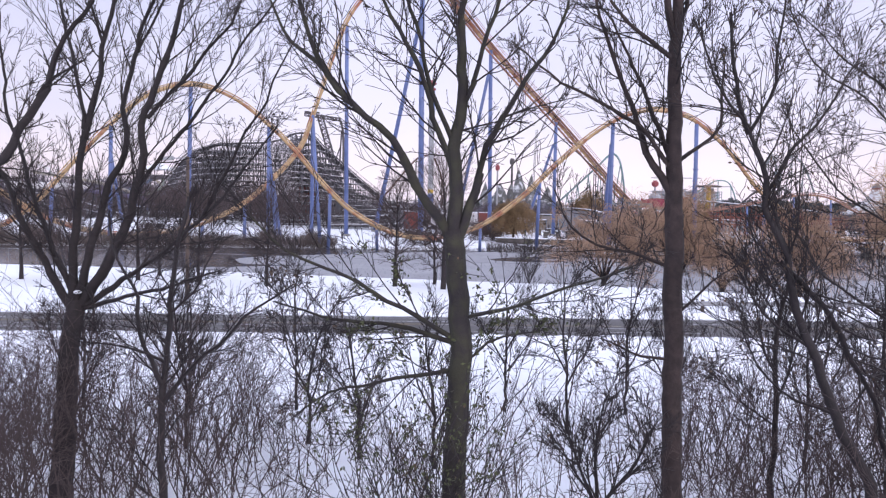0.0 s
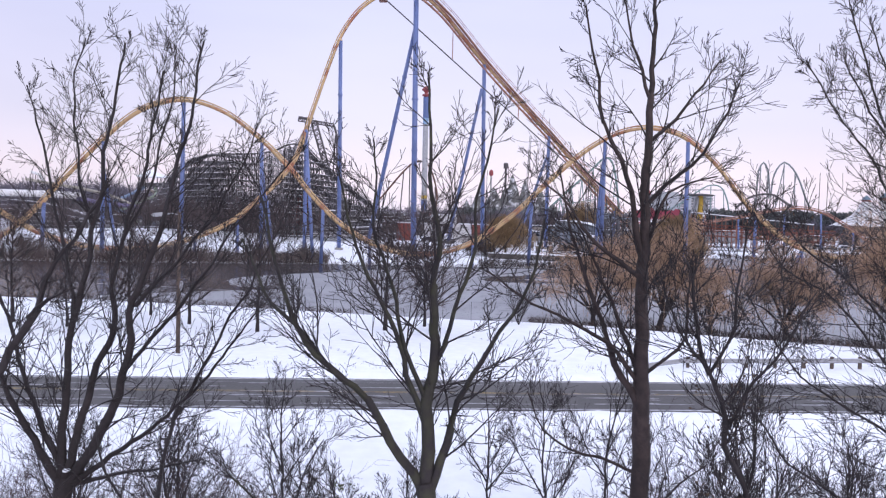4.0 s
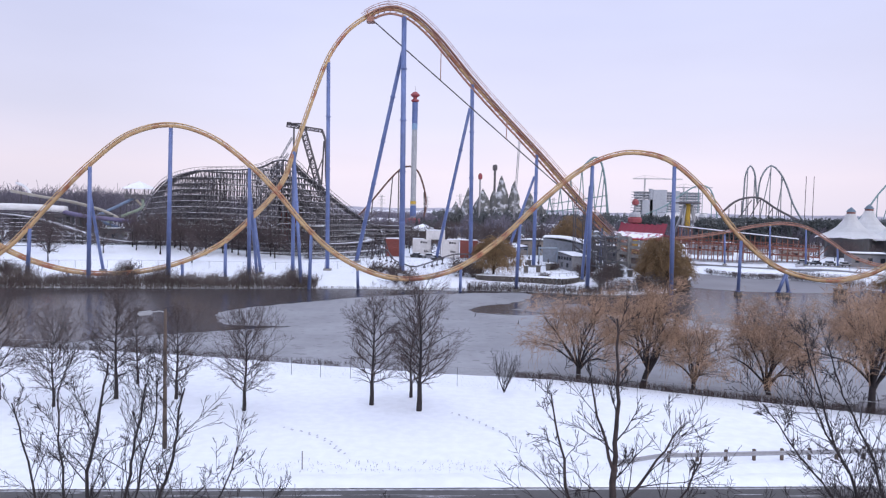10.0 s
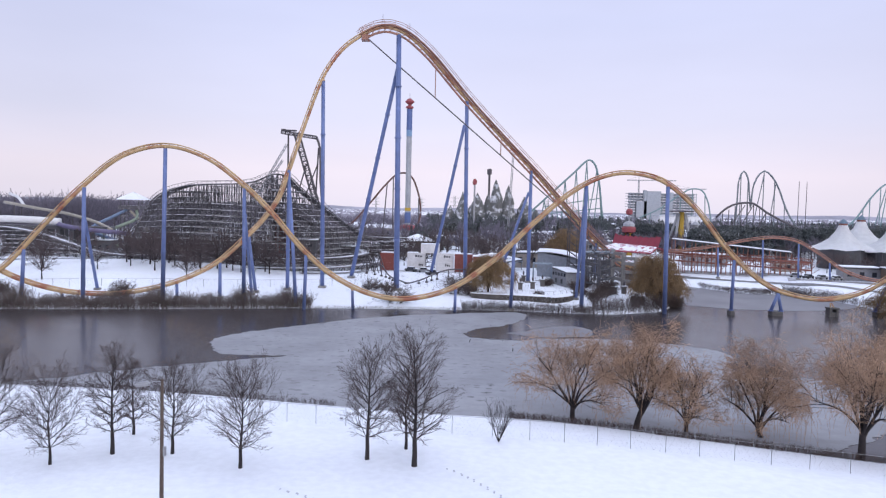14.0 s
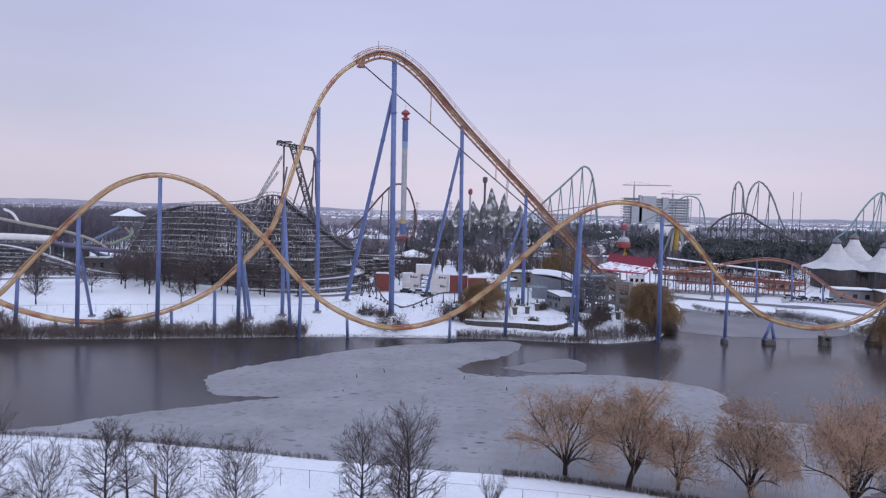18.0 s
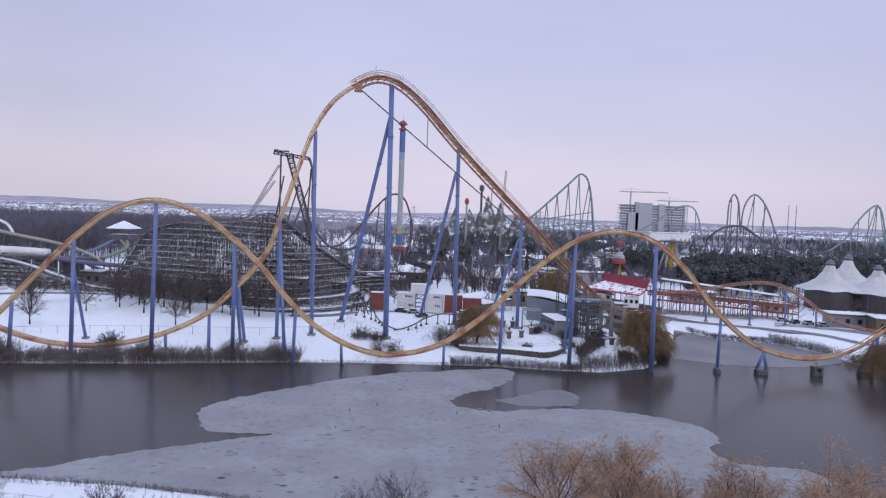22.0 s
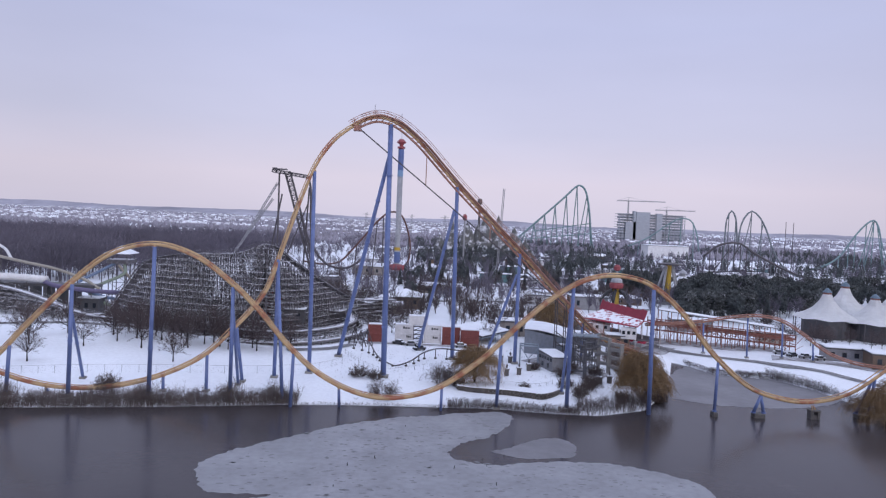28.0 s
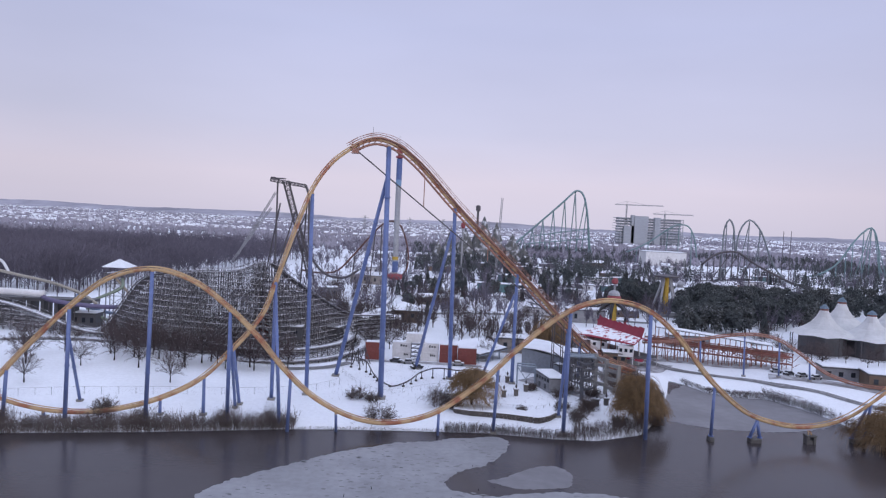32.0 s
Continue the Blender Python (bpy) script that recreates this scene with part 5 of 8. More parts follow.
    part("spire", bm, ROCK, mount)
mast = thing("ride_tower", (46.5, 716, 3), "dark slim ride tower with a boxy head", "tower")
ring_part("shaft", [(1.1, 0), (1.1, 56)], DARKSTEEL, mast, 8)
ring_part("head", [(1.6, 56), (2.4, 57), (2.4, 61), (1.4, 62)], DARKSTEEL, mast, 8)
lift2 = thing("crane_mast", (47.1, 482, 3), "thin pale lattice mast by the rides", "mast")
put_segs("mast", lattice((44.5, 482, 3), (47.3, 482, 66), 0.55, 40, 0.12), lift2, GALV)
redtop = thing("ride_tower", (25, 560, 3), "slim ride tower with a small red top", "tower")
ring_part("shaft", [(0.7, 0), (0.7, 40)], GALV, redtop, 8)
ring_part("head", [(0.8, 40), (1.7, 41), (1.7, 43.5), (0.6, 45)], REDP, redtop, 10, label="red cap")

# teal steel coaster on the horizon
TEAL = paint("teal coaster paint", (0.19, 0.29, 0.30))
TEAL2 = paint("grey-teal steel", (0.20, 0.23, 0.25))


def far_coaster(at, pts, r, legs, label, material, leg_r=0.5, leg_material=None):
    t = thing("steel_coaster", at, label, "steel coaster", "far coasters")
    ln = spline(pts, 4)
    bm = bmesh.new()
    sweep(bm, ln, r, 6)
    bm.transform(Matrix.Translation(-Vector(at)))
    part("track", bm, material, t, smooth=True)
    for a, b in legs:
        put_segs("leg", [bar(a, b, leg_r)], t, leg_material or material)
    return t


Y = 1049
legs = []
for x, z in ((136, 27), (150, 40), (165, 54), (180, 69), (196, 84), (211, 98)):
    legs += [((x - 5, Y, 2), (x, Y, z)), ((x + 7, Y, 2), (x, Y, z))]
legs += [((236, Y, 2), (230, Y, 70)), ((224, Y, 2), (229, Y, 70)), ((214, Y, 2), (226, Y, 84)), ((150, Y, 30), (235, Y, 45)), ((140, Y, 18), (236, Y, 30))]
far_coaster((180, Y, 2), [(100, Y, -2), (118, Y, 11), (136, Y, 27.5), (164, Y, 54), (196, Y, 84.6), (207, Y, 96), (213.5, Y, 100.3), (219, Y, 98.5), (224, Y, 92), (228.5, Y, 76), (231, Y, 62), (237, Y, 16), (240, Y, 6)], 1.5, legs, "tall teal steel coaster lift hill", TEAL, 0.75)
Y = 900
far_coaster((330, Y, 2), [(250, Y, 18), (275, Y, 30), (300, Y, 48), (315, Y, 56), (328, Y, 54), (336, Y, 40), (341, Y, 15)], 0.9,
            [((275, Y, 2), (278, Y, 32)), ((300, Y, 2), (302, Y, 48)), ((316, Y, 2), (316, Y, 55)), ((334, Y, 2), (332, Y, 48)), ((262, Y, 2), (264, Y, 24))], "teal steel coaster hill in front of a building site", TEAL, 0.6)
Y = 590
far_coaster((262, Y, 2), [(243.5, Y, 4), (244.6, Y, 36), (245.6, Y, 54), (249, Y, 60.5), (252.6, Y, 55), (254.6, Y, 40), (256, Y, 30), (257, Y, 45), (260, Y, 55), (266, Y, 61), (273, Y, 56), (279, Y, 46), (285, Y, 31), (292, Y, 19), (302, Y, 10), (318, Y, 6)], 0.7,
            [((266, Y, 2), (266, Y, 60)), ((256, Y, 2), (266, Y, 58)), ((276, Y, 2), (275, Y, 53)), ((270, Y, 2), (276, Y, 50)), ((285, Y, 2), (284, Y, 33)), ((247, Y, 2), (247, Y, 57)), ((253, Y, 2), (253, Y, 52))], "tall grey-green steel coaster hills", TEAL2, 0.42)
far_coaster((262, 575, 2), [(222, 575, 22), (231, 575, 30), (240, 575, 33.5), (252, 575, 33.5), (262, 575, 27), (280, 575, 18), (300, 575, 10), (315, 575, 7)], 0.9,
            [((x, 575, 2), (x, 575, lerp([222, 240, 252, 262, 280, 300], [22, 33, 33, 27, 18, 10], x))) for x in range(222, 306, 5)] + [((225, 575, 2), (245, 575, 32)), ((235, 575, 2), (252, 575, 33)), ((250, 575, 2), (262, 575, 26))], "dark grey trestle coaster lift", DARKSTEEL, 0.36)
Y = 763
legs = [((x, Y, 2), (x, Y, z)) for x, z in ((442, 20), (452, 35), (459, 44), (470, 56))] + [((462, Y, 2), (477, Y, 60)), ((470, Y, 2), (478, Y, 60)), ((478, Y, 2), (478, Y, 60)), ((492, Y, 2), (482, Y, 55)), ((500, Y, 2), (484, Y, 50))]
far_coaster((470, Y, 2), [(405, Y, 4), (425, Y, 9), (442, Y, 20), (459, Y, 44.4), (470, Y, 57), (478, Y, 61.5), (483, Y, 55), (487, Y, 40), (492, Y, 14), (500, Y, 6)], 0.9, legs, "teal and grey steel coaster hill", TEAL, 0.55)
for x in (296.5, 303):
    pole = thing("mast", (x, 592, 3), "thin dark mast above the trees", "mast", "thin masts")
    ring_part("pole", [(0.35, 0), (0.25, 50)], DARKSTEEL, pole, 6)

# hospital block under construction with cranes
# Both building tones are kept pale to imitate haze at this distance.
SLAB = paint("concrete frame paled by haze", (0.42, 0.44, 0.48), 0.9)
GLASSY = paint("unfinished floors greyed by haze", (0.24, 0.27, 0.31), 0.7)
site = thing("building_site", (527, 1720, 3), "large concrete frame building under construction with open floors", "building")
for f in range(11):
    bm = bmesh.new()
    x1 = 80
    box(bm, -80, x1, -22, 22, 4 + f * 6.4, 5.2 + f * 6.4)
    part("slab", bm, SLAB, site)
for f in range(11):
    bm = bmesh.new()
    box(bm, -75 + (f % 3), 76, -17, 17, 0.4 + f * 6.4, 4 + f * 6.4)
    part("storey", bm, GLASSY if f % 2 else SLAB, site)
for k in range(21):
    bm = bmesh.new()
    x = -79 + k * 7.9
    box(bm, x - 0.7, x + 0.7, -22.5, -21, 0, 70)
    part("column", bm, SLAB, site)
for x0, x1, z1 in ((-39, -6, 74), (10, 24, 72), (-46, -40, 76), (-64, -40, 50)):
    bm = bmesh.new()
    box(bm, x0, x1, -24, -10, 0, z1)
    part("core", bm, SLAB, site)
for x, z, jx in ((472, 103, 90), (566, 84, 70)):
    cr = thing("tower_crane", (x, 1715, 3), "pale lattice tower crane over the building site", "crane", "tower cranes")
    put_segs("mast", lattice((x, 1715, 3), (x, 1715, z), 1.2, 20, 0.4), cr, PALE)
    put_segs("jib", lattice((x - 28, 1715, z), (x + jx, 1715, z + 1), 0.9, 24, 0.35), cr, PALE)
    put_segs("apex", [bar((x, 1715, z), (x, 1715, z + 9), 0.6), bar((x, 1715, z + 9), (x + jx * 0.6, 1715, z + 1), 0.25), bar((x, 1715, z + 9), (x - 26, 1715, z + 1), 0.25)], cr, PALE)

# ---- buildings and rides of the park ----
ROOFS = {"dark": paint("dark roof edge", (0.07, 0.07, 0.08)), "red": REDP, "green": paint("green roof", (0.07, 0.17, 0.15))}
WINDOW = mat("dark window glass", (0.03, 0.035, 0.045), 0.15, vary=0.2, scale=0.5)
WALLS = {"white": WHITE, "grey": paint("grey wall paint", (0.27, 0.27, 0.29)), "brown": paint("brown wall boards", (0.16, 0.11, 0.08)), "tan": paint("tan stucco", (0.34, 0.30, 0.27)),
         "red": paint("container red", (0.22, 0.055, 0.045)), "crimson": paint("crimson ride paint", (0.32, 0.02, 0.05)), "dark": paint("dark cladding", (0.085, 0.085, 0.095)), "teal": paint("teal wall paint", (0.12, 0.24, 0.25)), "orange": paint("orange ochre wall", (0.30, 0.19, 0.12))}


def house(name, x, y, w, d, h, wall, label, category="building", roof="flat", rz=0.0, rise=2.0, group="", windows=3, snow=0.35, z=None, eave=0.4):
    """A small building with real walls, eaves, snow on its roof, a door and windows."""
    g = ground_z(x, y) if z is None else z
    t = thing(name, (x, y, g), label, category, group)
    t.rotation_euler = (0, 0, rz)
    bm = bmesh.new()
    box(bm, -w / 2, w / 2, -d / 2, d / 2, -1.0, h)
    part("wall_shell", bm, WALLS[wall], t)
    if roof == "flat":
        bm = bmesh.new()
        box(bm, -w / 2 - eave, w / 2 + eave, -d / 2 - eave, d / 2 + eave, h, h + 0.35)
        part("roof", bm, ROOFS["dark"], t)
        bm = bmesh.new()
        box(bm, -w / 2 - eave + 0.1, w / 2 + eave - 0.1, -d / 2 - eave + 0.1, d / 2 + eave - 0.1, h + 0.35, h + 0.35 + snow)
        bmesh.ops.bevel(bm, geom=bm.edges[:], offset=0.12, segments=1, affect="EDGES")
        part("snow_cover", bm, ROOF_SNOW, t, "smooth snow on the roof")
    else:
        for nm, off, m, k in (("roof", 0, ROOFS["dark"], 0), ("snow_cover", 0.3, ROOF_SNOW, 0.12)):
            bm = bmesh.new()
            W, D = w / 2 + eave - k, d / 2 + eave - k
            if roof == "hip":
                pk = [(-max(0.0, W - D) * 0.9, 0), (max(0.0, W - D) * 0.9, 0)]
            else:
                pk = [(-W, 0), (W, 0)]
            lo = [bm.verts.new((a, b, h + off)) for a, b in ((-W, -D), (W, -D), (W, D), (-W, D))]
            hi = [bm.verts.new((a, b, h + rise + off)) for a, b in pk]
            bm.faces.new((lo[0], lo[1], hi[1], hi[0]))
            bm.faces.new((lo[2], lo[3], hi[0], hi[1]))
            bm.faces.new((lo[1], lo[2], hi[1]))
            bm.faces.new((lo[3], lo[0], hi[0]))
            bm.faces.new(lo[::-1])
            part(nm, bm, m, t)
    for k in range(windows):
        bm = bmesh.new()
        cx = -w / 2 + w * (k + 0.5) / windows
        ww = min(1.4, w / windows * 0.55)
        box(bm, cx - ww / 2, cx + ww / 2, -d / 2 - 0.06, -d / 2 + 0.1, h * 0.35, h * 0.75)
        wf = part("window", bm, ROOFS["dark"], t)
        bm = bmesh.new()
        box(bm, cx - ww / 2 + 0.1, cx + ww / 2 - 0.1, -d / 2 - 0.09, -d / 2 - 0.06, h * 0.35 + 0.1, h * 0.75 - 0.1)
        part("pane", bm, WINDOW, wf)
    return t


# stacked containers and the white block by the main column
def container(x, y, z, w, d, h, wall, label, group="containers"):
    t = thing("shipping_container", (x, y, z), label, "container", group)
    bm = bmesh.new()
    n = int(w / 0.5)
    box(bm, -w / 2, w / 2, -d / 2, d / 2, 0, h)
    part("body", bm, WALLS[wall], t)
    for k in range(n):
        bm = bmesh.new()
        cx = -w / 2 + w * (k + 0.5) / n
        box(bm, cx - 0.07, cx + 0.07, -d / 2 - 0.05, -d / 2 + 0.01, 0.15, h - 0.15)
        part("rib", bm, WALLS[wall], t)
    for zz in (0, h - 0.14):
        bm = bmesh.new()
        box(bm, -w / 2 - 0.03, w / 2 + 0.03, -d / 2 - 0.08, -d / 2 + 0.02, zz, zz + 0.14)
        part("frame_rail", bm, WALLS[wall], t)
    return t


gz = ground_z(-3, 232) - 0.05
for x, z, w, wall, dy in ((-16.9, 0, 6.0, "red", 0), (-16.9, 2.9, 6.0, "red", 0), (-8.2, 0, 6.0, "white", 2), (-8.2, 2.9, 6.0, "white", 2), (1.2, 0, 5.8, "white", 2), (1.2, 2.9, 5.8, "white", 2), (-3.7, 5.8, 6.2, "white", 2.4),
                          (7.3, 0, 5.8, "red", 0.6), (7.3, 2.9, 5.8, "red", 0.6), (13.4, 0.0, 6.0, "red", -0.8), (13.4, 2.6, 6.0, "red", -0.8)):
    container(x, 232 + dy, gz + z, w, 2.8, 2.88 if z != 2.6 else 2.6, wall, "%s ribbed shipping container stacked by the coaster" % ("white" if wall == "white" else "rust-red"))
for x, w, z, dy in ((-16.9, 5.8, 5.8, 0), (-9.4, 3.6, 5.8, 2), (-3.7, 6.0, 8.7, 2.4), (2.0, 4.0, 5.8, 2), (7.3, 5.6, 5.8, 0.6), (13.4, 5.8, 5.2, -0.8)):
    t = thing("snow_cover", (x, 232 + dy, gz + z), "layer of snow lying on a container roof", "snow", "snow on containers")
    bm = bmesh.new()
    box(bm, -w / 2, w / 2, -1.35, 1.35, -0.02, 0.28)
    bmesh.ops.bevel(bm, geom=bm.edges[:], offset=0.1, segments=1, affect="EDGES")
    part("snow", bm, ROOF_SNOW, t)
scaf = thing("scaffold_tower", (-3.5, 233, gz), "dark scaffold stair between the white containers", "scaffold")
for x in (-5.0, -2.0):
    for y in (232.0, 234.0):
        bm = bmesh.new()
        beam(bm, (x + 3.5, y - 233, 0), (x + 3.5, y - 233, 5.75), 0.12, 5)
        part("post", bm, DARKSTEEL, scaf)
for k in range(4):
    bm = bmesh.new()
    box(bm, -1.5, 1.5, -1, 1, 1.3 + k * 1.35, 1.4 + k * 1.35)
    part("landing", bm, DARKSTEEL, scaf)
    bm = bmesh.new()
    beam(bm, (-1.5, -1, k * 1.4), (1.5, -1, 1.35 + k * 1.4), 0.09, 4)
    part("brace", bm, DARKSTEEL, scaf)
# dark marks of lettering that cannot be read
for x0, z0, w in ((-7.4, 4.5, 2.4), (2.0, 4.5, 2.4), (2.2, 1.6, 1.8), (-6.6, 1.6, 1.6)):
    sgn = thing("painted_marks", (x0, 232.52, gz + z0), "worn dark stencilled marks on a white container", "sign", "container marks")
    for k in range(3):
        bm = bmesh.new()
        box(bm, -w / 2 + k * w / 3, -w / 2 + k * w / 3 + w / 4, -0.02, 0.0, 0, 0.75 - 0.12 * k)
        part("bar", bm, ROOFS["dark"], sgn)

house("covered_walkway", -26, 285, 6, 62, 4.0, "dark", "long covered queue walkway with a snowy roof", "walkway", rz=-0.30, windows=0, z=5.0)
house("station_house", -11, 318, 13, 13, 4.5, "brown", "ride station with a snowy hipped roof", roof="hip", rise=3.0, z=4.5, eave=1.4)
house("station_house", -16, 300, 9, 7, 3.4, "tan", "small tan booth with a snowy roof", roof="gable", rise=1.6)
house("control_booth", -45.5, 236, 8, 4, 3.0, "dark", "dark ride booth with a snowy roof", windows=2, z=9)
house("boathouse", 137, 232, 11, 7, 4.0, "grey", "low grey hut under a snowy roof", roof="flat", rz=-0.2)
house("boathouse", 146, 221, 12, 9, 4.4, "brown", "brown plank building with a snowy roof", roof="flat", rz=-0.25)

RUNP0 = paint("dull orange steel paint", (0.36, 0.16, 0.11))
CURB0 = paint("dark pillar stone", (0.13, 0.12, 0.115), 0.9)
# boarding station of the tall coaster: raised platform, snowy lean-to roof, crimson monitor on top
stat = thing("coaster_station", (66, 254, ground_z(66, 254)), "coaster boarding station with a snowy roof and a long crimson ridge", "station")
SG = stat.location.copy()


def slab(name, pts, th, material, parent, label=""):
    """A flat plate through four corners, th thick."""
    bm = bmesh.new()
    up = [bm.verts.new(Vector(p) - parent.location) for p in pts]
    dn = [bm.verts.new(Vector(p) - parent.location - Vector((0, 0, th))) for p in pts]
    bm.faces.new(up)
    bm.faces.new(dn[::-1])
    for i in range(4):
        bm.faces.new((up[i], dn[i], dn[(i + 1) % 4], up[(i + 1) % 4]))
    bmesh.ops.recalc_face_normals(bm, faces=bm.faces[:])
    return part(name, bm, material, parent, label)


slab("platform", [(57, 262, 5.6), (73, 240, 5.6), (81, 246, 5.6), (68, 272, 5.6)], 0.5, WALLS["dark"], stat)
slab("roof", [(56.2, 261.5, 10.0), (71.5, 241.5, 10.1), (74.6, 244.0, 12.0), (66.6, 272.0, 12.0)], 0.25, WALLS["crimson"], stat)
PATCHY = mat("broken snow on crimson roofing", (0.84, 0.85, 0.89), 0.7, color2=(0.34, 0.03, 0.06), scale=0.55, lo=0.40, hi=0.46)
slab("snow_cover", [(56.6, 261.7, 10.18), (71.6, 242.0, 10.28), (74.4, 244.2, 12.18), (66.6, 271.6, 12.18)], 0.17, PATCHY, stat, "patchy snow on the roof")
slab("roof", [(66.6, 272.0, 12.0), (74.6, 244.0, 12.0), (82.0, 247.0, 10.2), (74.0, 276.0, 10.2)], 0.25, WALLS["crimson"], stat)
for k in range(9):
    f0, f1 = k / 9, (k + 0.97) / 9
    P0, P1 = Vector((66.0, 274.0, 0)), Vector((74.4, 243.4, 0))
    a0, a1 = P0.lerp(P1, f0), P0.lerp(P1, f1)
    lift = [0.9 * max(0, abs(f - 0.45) * 2 - 0.6) ** 1.5 * 2 for f in (f0, f1)]
    slab("fascia_panel", [(a0.x, a0.y, 12.0), (a1.x, a1.y, 12.0), (a1.x + 1.2, a1.y + 0.4, 14.9 + lift[1]), (a0.x + 1.2, a0.y + 0.4, 15.4 + lift[0] * 1.4)], 0.2, WALLS["crimson"], stat)
for f in np.linspace(0, 1, 8):
    for q0, q1, zt in (((56.6, 261.5), (71.3, 242.0), 9.9), ((66.6, 271), (74.4, 245), 11.8), ((74, 275), (81.6, 247.6), 10.0)):
        p = Vector((*q0, 0)).lerp(Vector((*q1, 0)), float(f))
        put_segs("post", [bar((p.x, p.y, ground_z(p.x, p.y) - 0.2), (p.x, p.y, zt), 0.14)], stat, WALLS["white"] if f > 0.6 else RUNP0)
for x, y, w, d, h, wn_ in ((69.5, 244.5, 5.2, 4.0, 3.6, 3), (62.5, 255, 6.0, 3.0, 3.2, 2)):
    bm = bmesh.new()
    box(bm, -w / 2, w / 2, -d / 2, d / 2, 5.6 - SG.z, 5.6 + h - SG.z, Matrix.Translation((x - SG.x, y - SG.y, 0)) @ Matrix.Rotation(-0.25, 4, "Z"))
    cab = part("control_cabin", bm, WALLS["white"], stat, "white control cabin")
    for k in range(wn_):
        bm = bmesh.new()
        cx = -w / 2 + w * (k + 0.5) / wn_
        box(bm, cx - 0.5, cx + 0.5, -d / 2 - 0.05, -d / 2 + 0.05, 7.2 - SG.z, 8.4 - SG.z, Matrix.Translation((x - SG.x, y - SG.y, 0)) @ Matrix.Rotation(-0.25, 4, "Z"))
        part("window", bm, WINDOW, cab)
for k in range(5):
    slab("awning", [(58.5 + k * 3.2, 250.5 - k * 4.0 + 6, 4.9), (60.6 + k * 3.2, 248 - k * 4.0 + 6, 4.9), (61.6 + k * 3.2, 249.2 - k * 4.0 + 6, 5.5), (59.6 + k * 3.2, 251.6 - k * 4.0 + 6, 5.5)], 0.1, WALLS["crimson"], stat) if k > 2 else None

# flat snowy canopy beside the containers
GREYBLUE = paint("pale grey-blue steel", (0.26, 0.31, 0.37))
HALLGREY = paint("blue-grey metal cladding", (0.27, 0.295, 0.34), 0.45)
canopy = thing("open_shelter", (17, 241, ground_z(17, 241)), "open shelter with a broad snowy roof on thin posts", "shelter")
CAN = [(7.6, 246, 7.2), (17.5, 232, 6.2), (28.0, 243, 6.9), (18.5, 253, 8.2)]
slab("roof", CAN, 0.35, ROOFS["dark"], canopy)
slab("snow_cover", [(x * 0.985 + 0.25, y, z + 0.22) for x, y, z in CAN], 0.2, ROOF_SNOW, canopy, "smooth snow on the roof")
for i in range(4):
    for k in range(4):
        p = Vector(CAN[i]).lerp(Vector(CAN[(i + 1) % 4]), k / 4) * 0.97 + Vector((17, 241, 6.5)) * 0.03
        put_segs("post", [bar((p.x, p.y, ground_z(p.x, p.y) - 0.2), (p.x, p.y, p.z - 0.3), 0.12)], canopy, GREYBLUE)
put_segs("truss", [bar((17.5, 232, 5.6), (28, 243, 6.3), 0.12), bar((17.5, 232, 5.6), (7.6, 246, 6.6), 0.12)], canopy, GREYBLUE)
bm = bmesh.new()
box(bm, -5, 5, -1.2, 6, 0, 2.6)
part("counter_wall", bm, WALLS["grey"], canopy)


def quad_hall(name, base, tops, z0, wall, label, sag=0.0, roof_out=0.35):
    """A hall on four ground corners with a height at each; its snowy roof bulges by sag."""
    c = sum((Vector((x, y, 0)) for x, y in base), Vector()) / 4
    t = thing(name, (c.x, c.y, z0), label, "building")
    bm = bmesh.new()
    lo = [bm.verts.new((x - c.x, y - c.y, -0.8)) for x, y in base]
    hi = [bm.verts.new((x - c.x, y - c.y, zt - z0)) for (x, y), zt in zip(base, tops)]
    for i in range(4):
        bm.faces.new((lo[i], lo[(i + 1) % 4], hi[(i + 1) % 4], hi[i]))
    bm.faces.new(hi)
    part("wall_shell", bm, wall, t)
    for nm, dz, m, grow_ in (("roof", 0.02, ROOFS["dark"], roof_out), ("snow_cover", 0.22, ROOF_SNOW, roof_out - 0.1)):
        bm = bmesh.new()
        rows = []
        for a in range(7):
            u = a / 6
            row = []
            for b in (0, 1):
                p = Vector((*base[0], tops[0])).lerp(Vector((*base[1], tops[1])), u) if b == 0 else Vector((*base[3], tops[3])).lerp(Vector((*base[2], tops[2])), u)
                d = (p - Vector((c.x, c.y, p.z)))
                p += d.normalized() * grow_
                row.append(Vector((p.x - c.x, p.y - c.y, p.z - z0 + dz + sag * math.sin(math.pi * u))))
            rows.append([bm.verts.new(row[0]), bm.verts.new(row[1]), bm.verts.new(row[1] - Vector((0, 0, 0.2))), bm.verts.new(row[0] - Vector((0, 0, 0.2)))])
        for r0, r1 in zip(rows, rows[1:]):
            for i in range(4):
                bm.faces.new((r0[i], r0[(i + 1) % 4], r1[(i + 1) % 4], r1[i]))
        bm.faces.new(rows[0][::-1])
        bm.faces.new(rows[-1])
        bmesh.ops.recalc_face_normals(bm, faces=bm.faces[:])
        part(nm, bm, m, t)
    return t, c


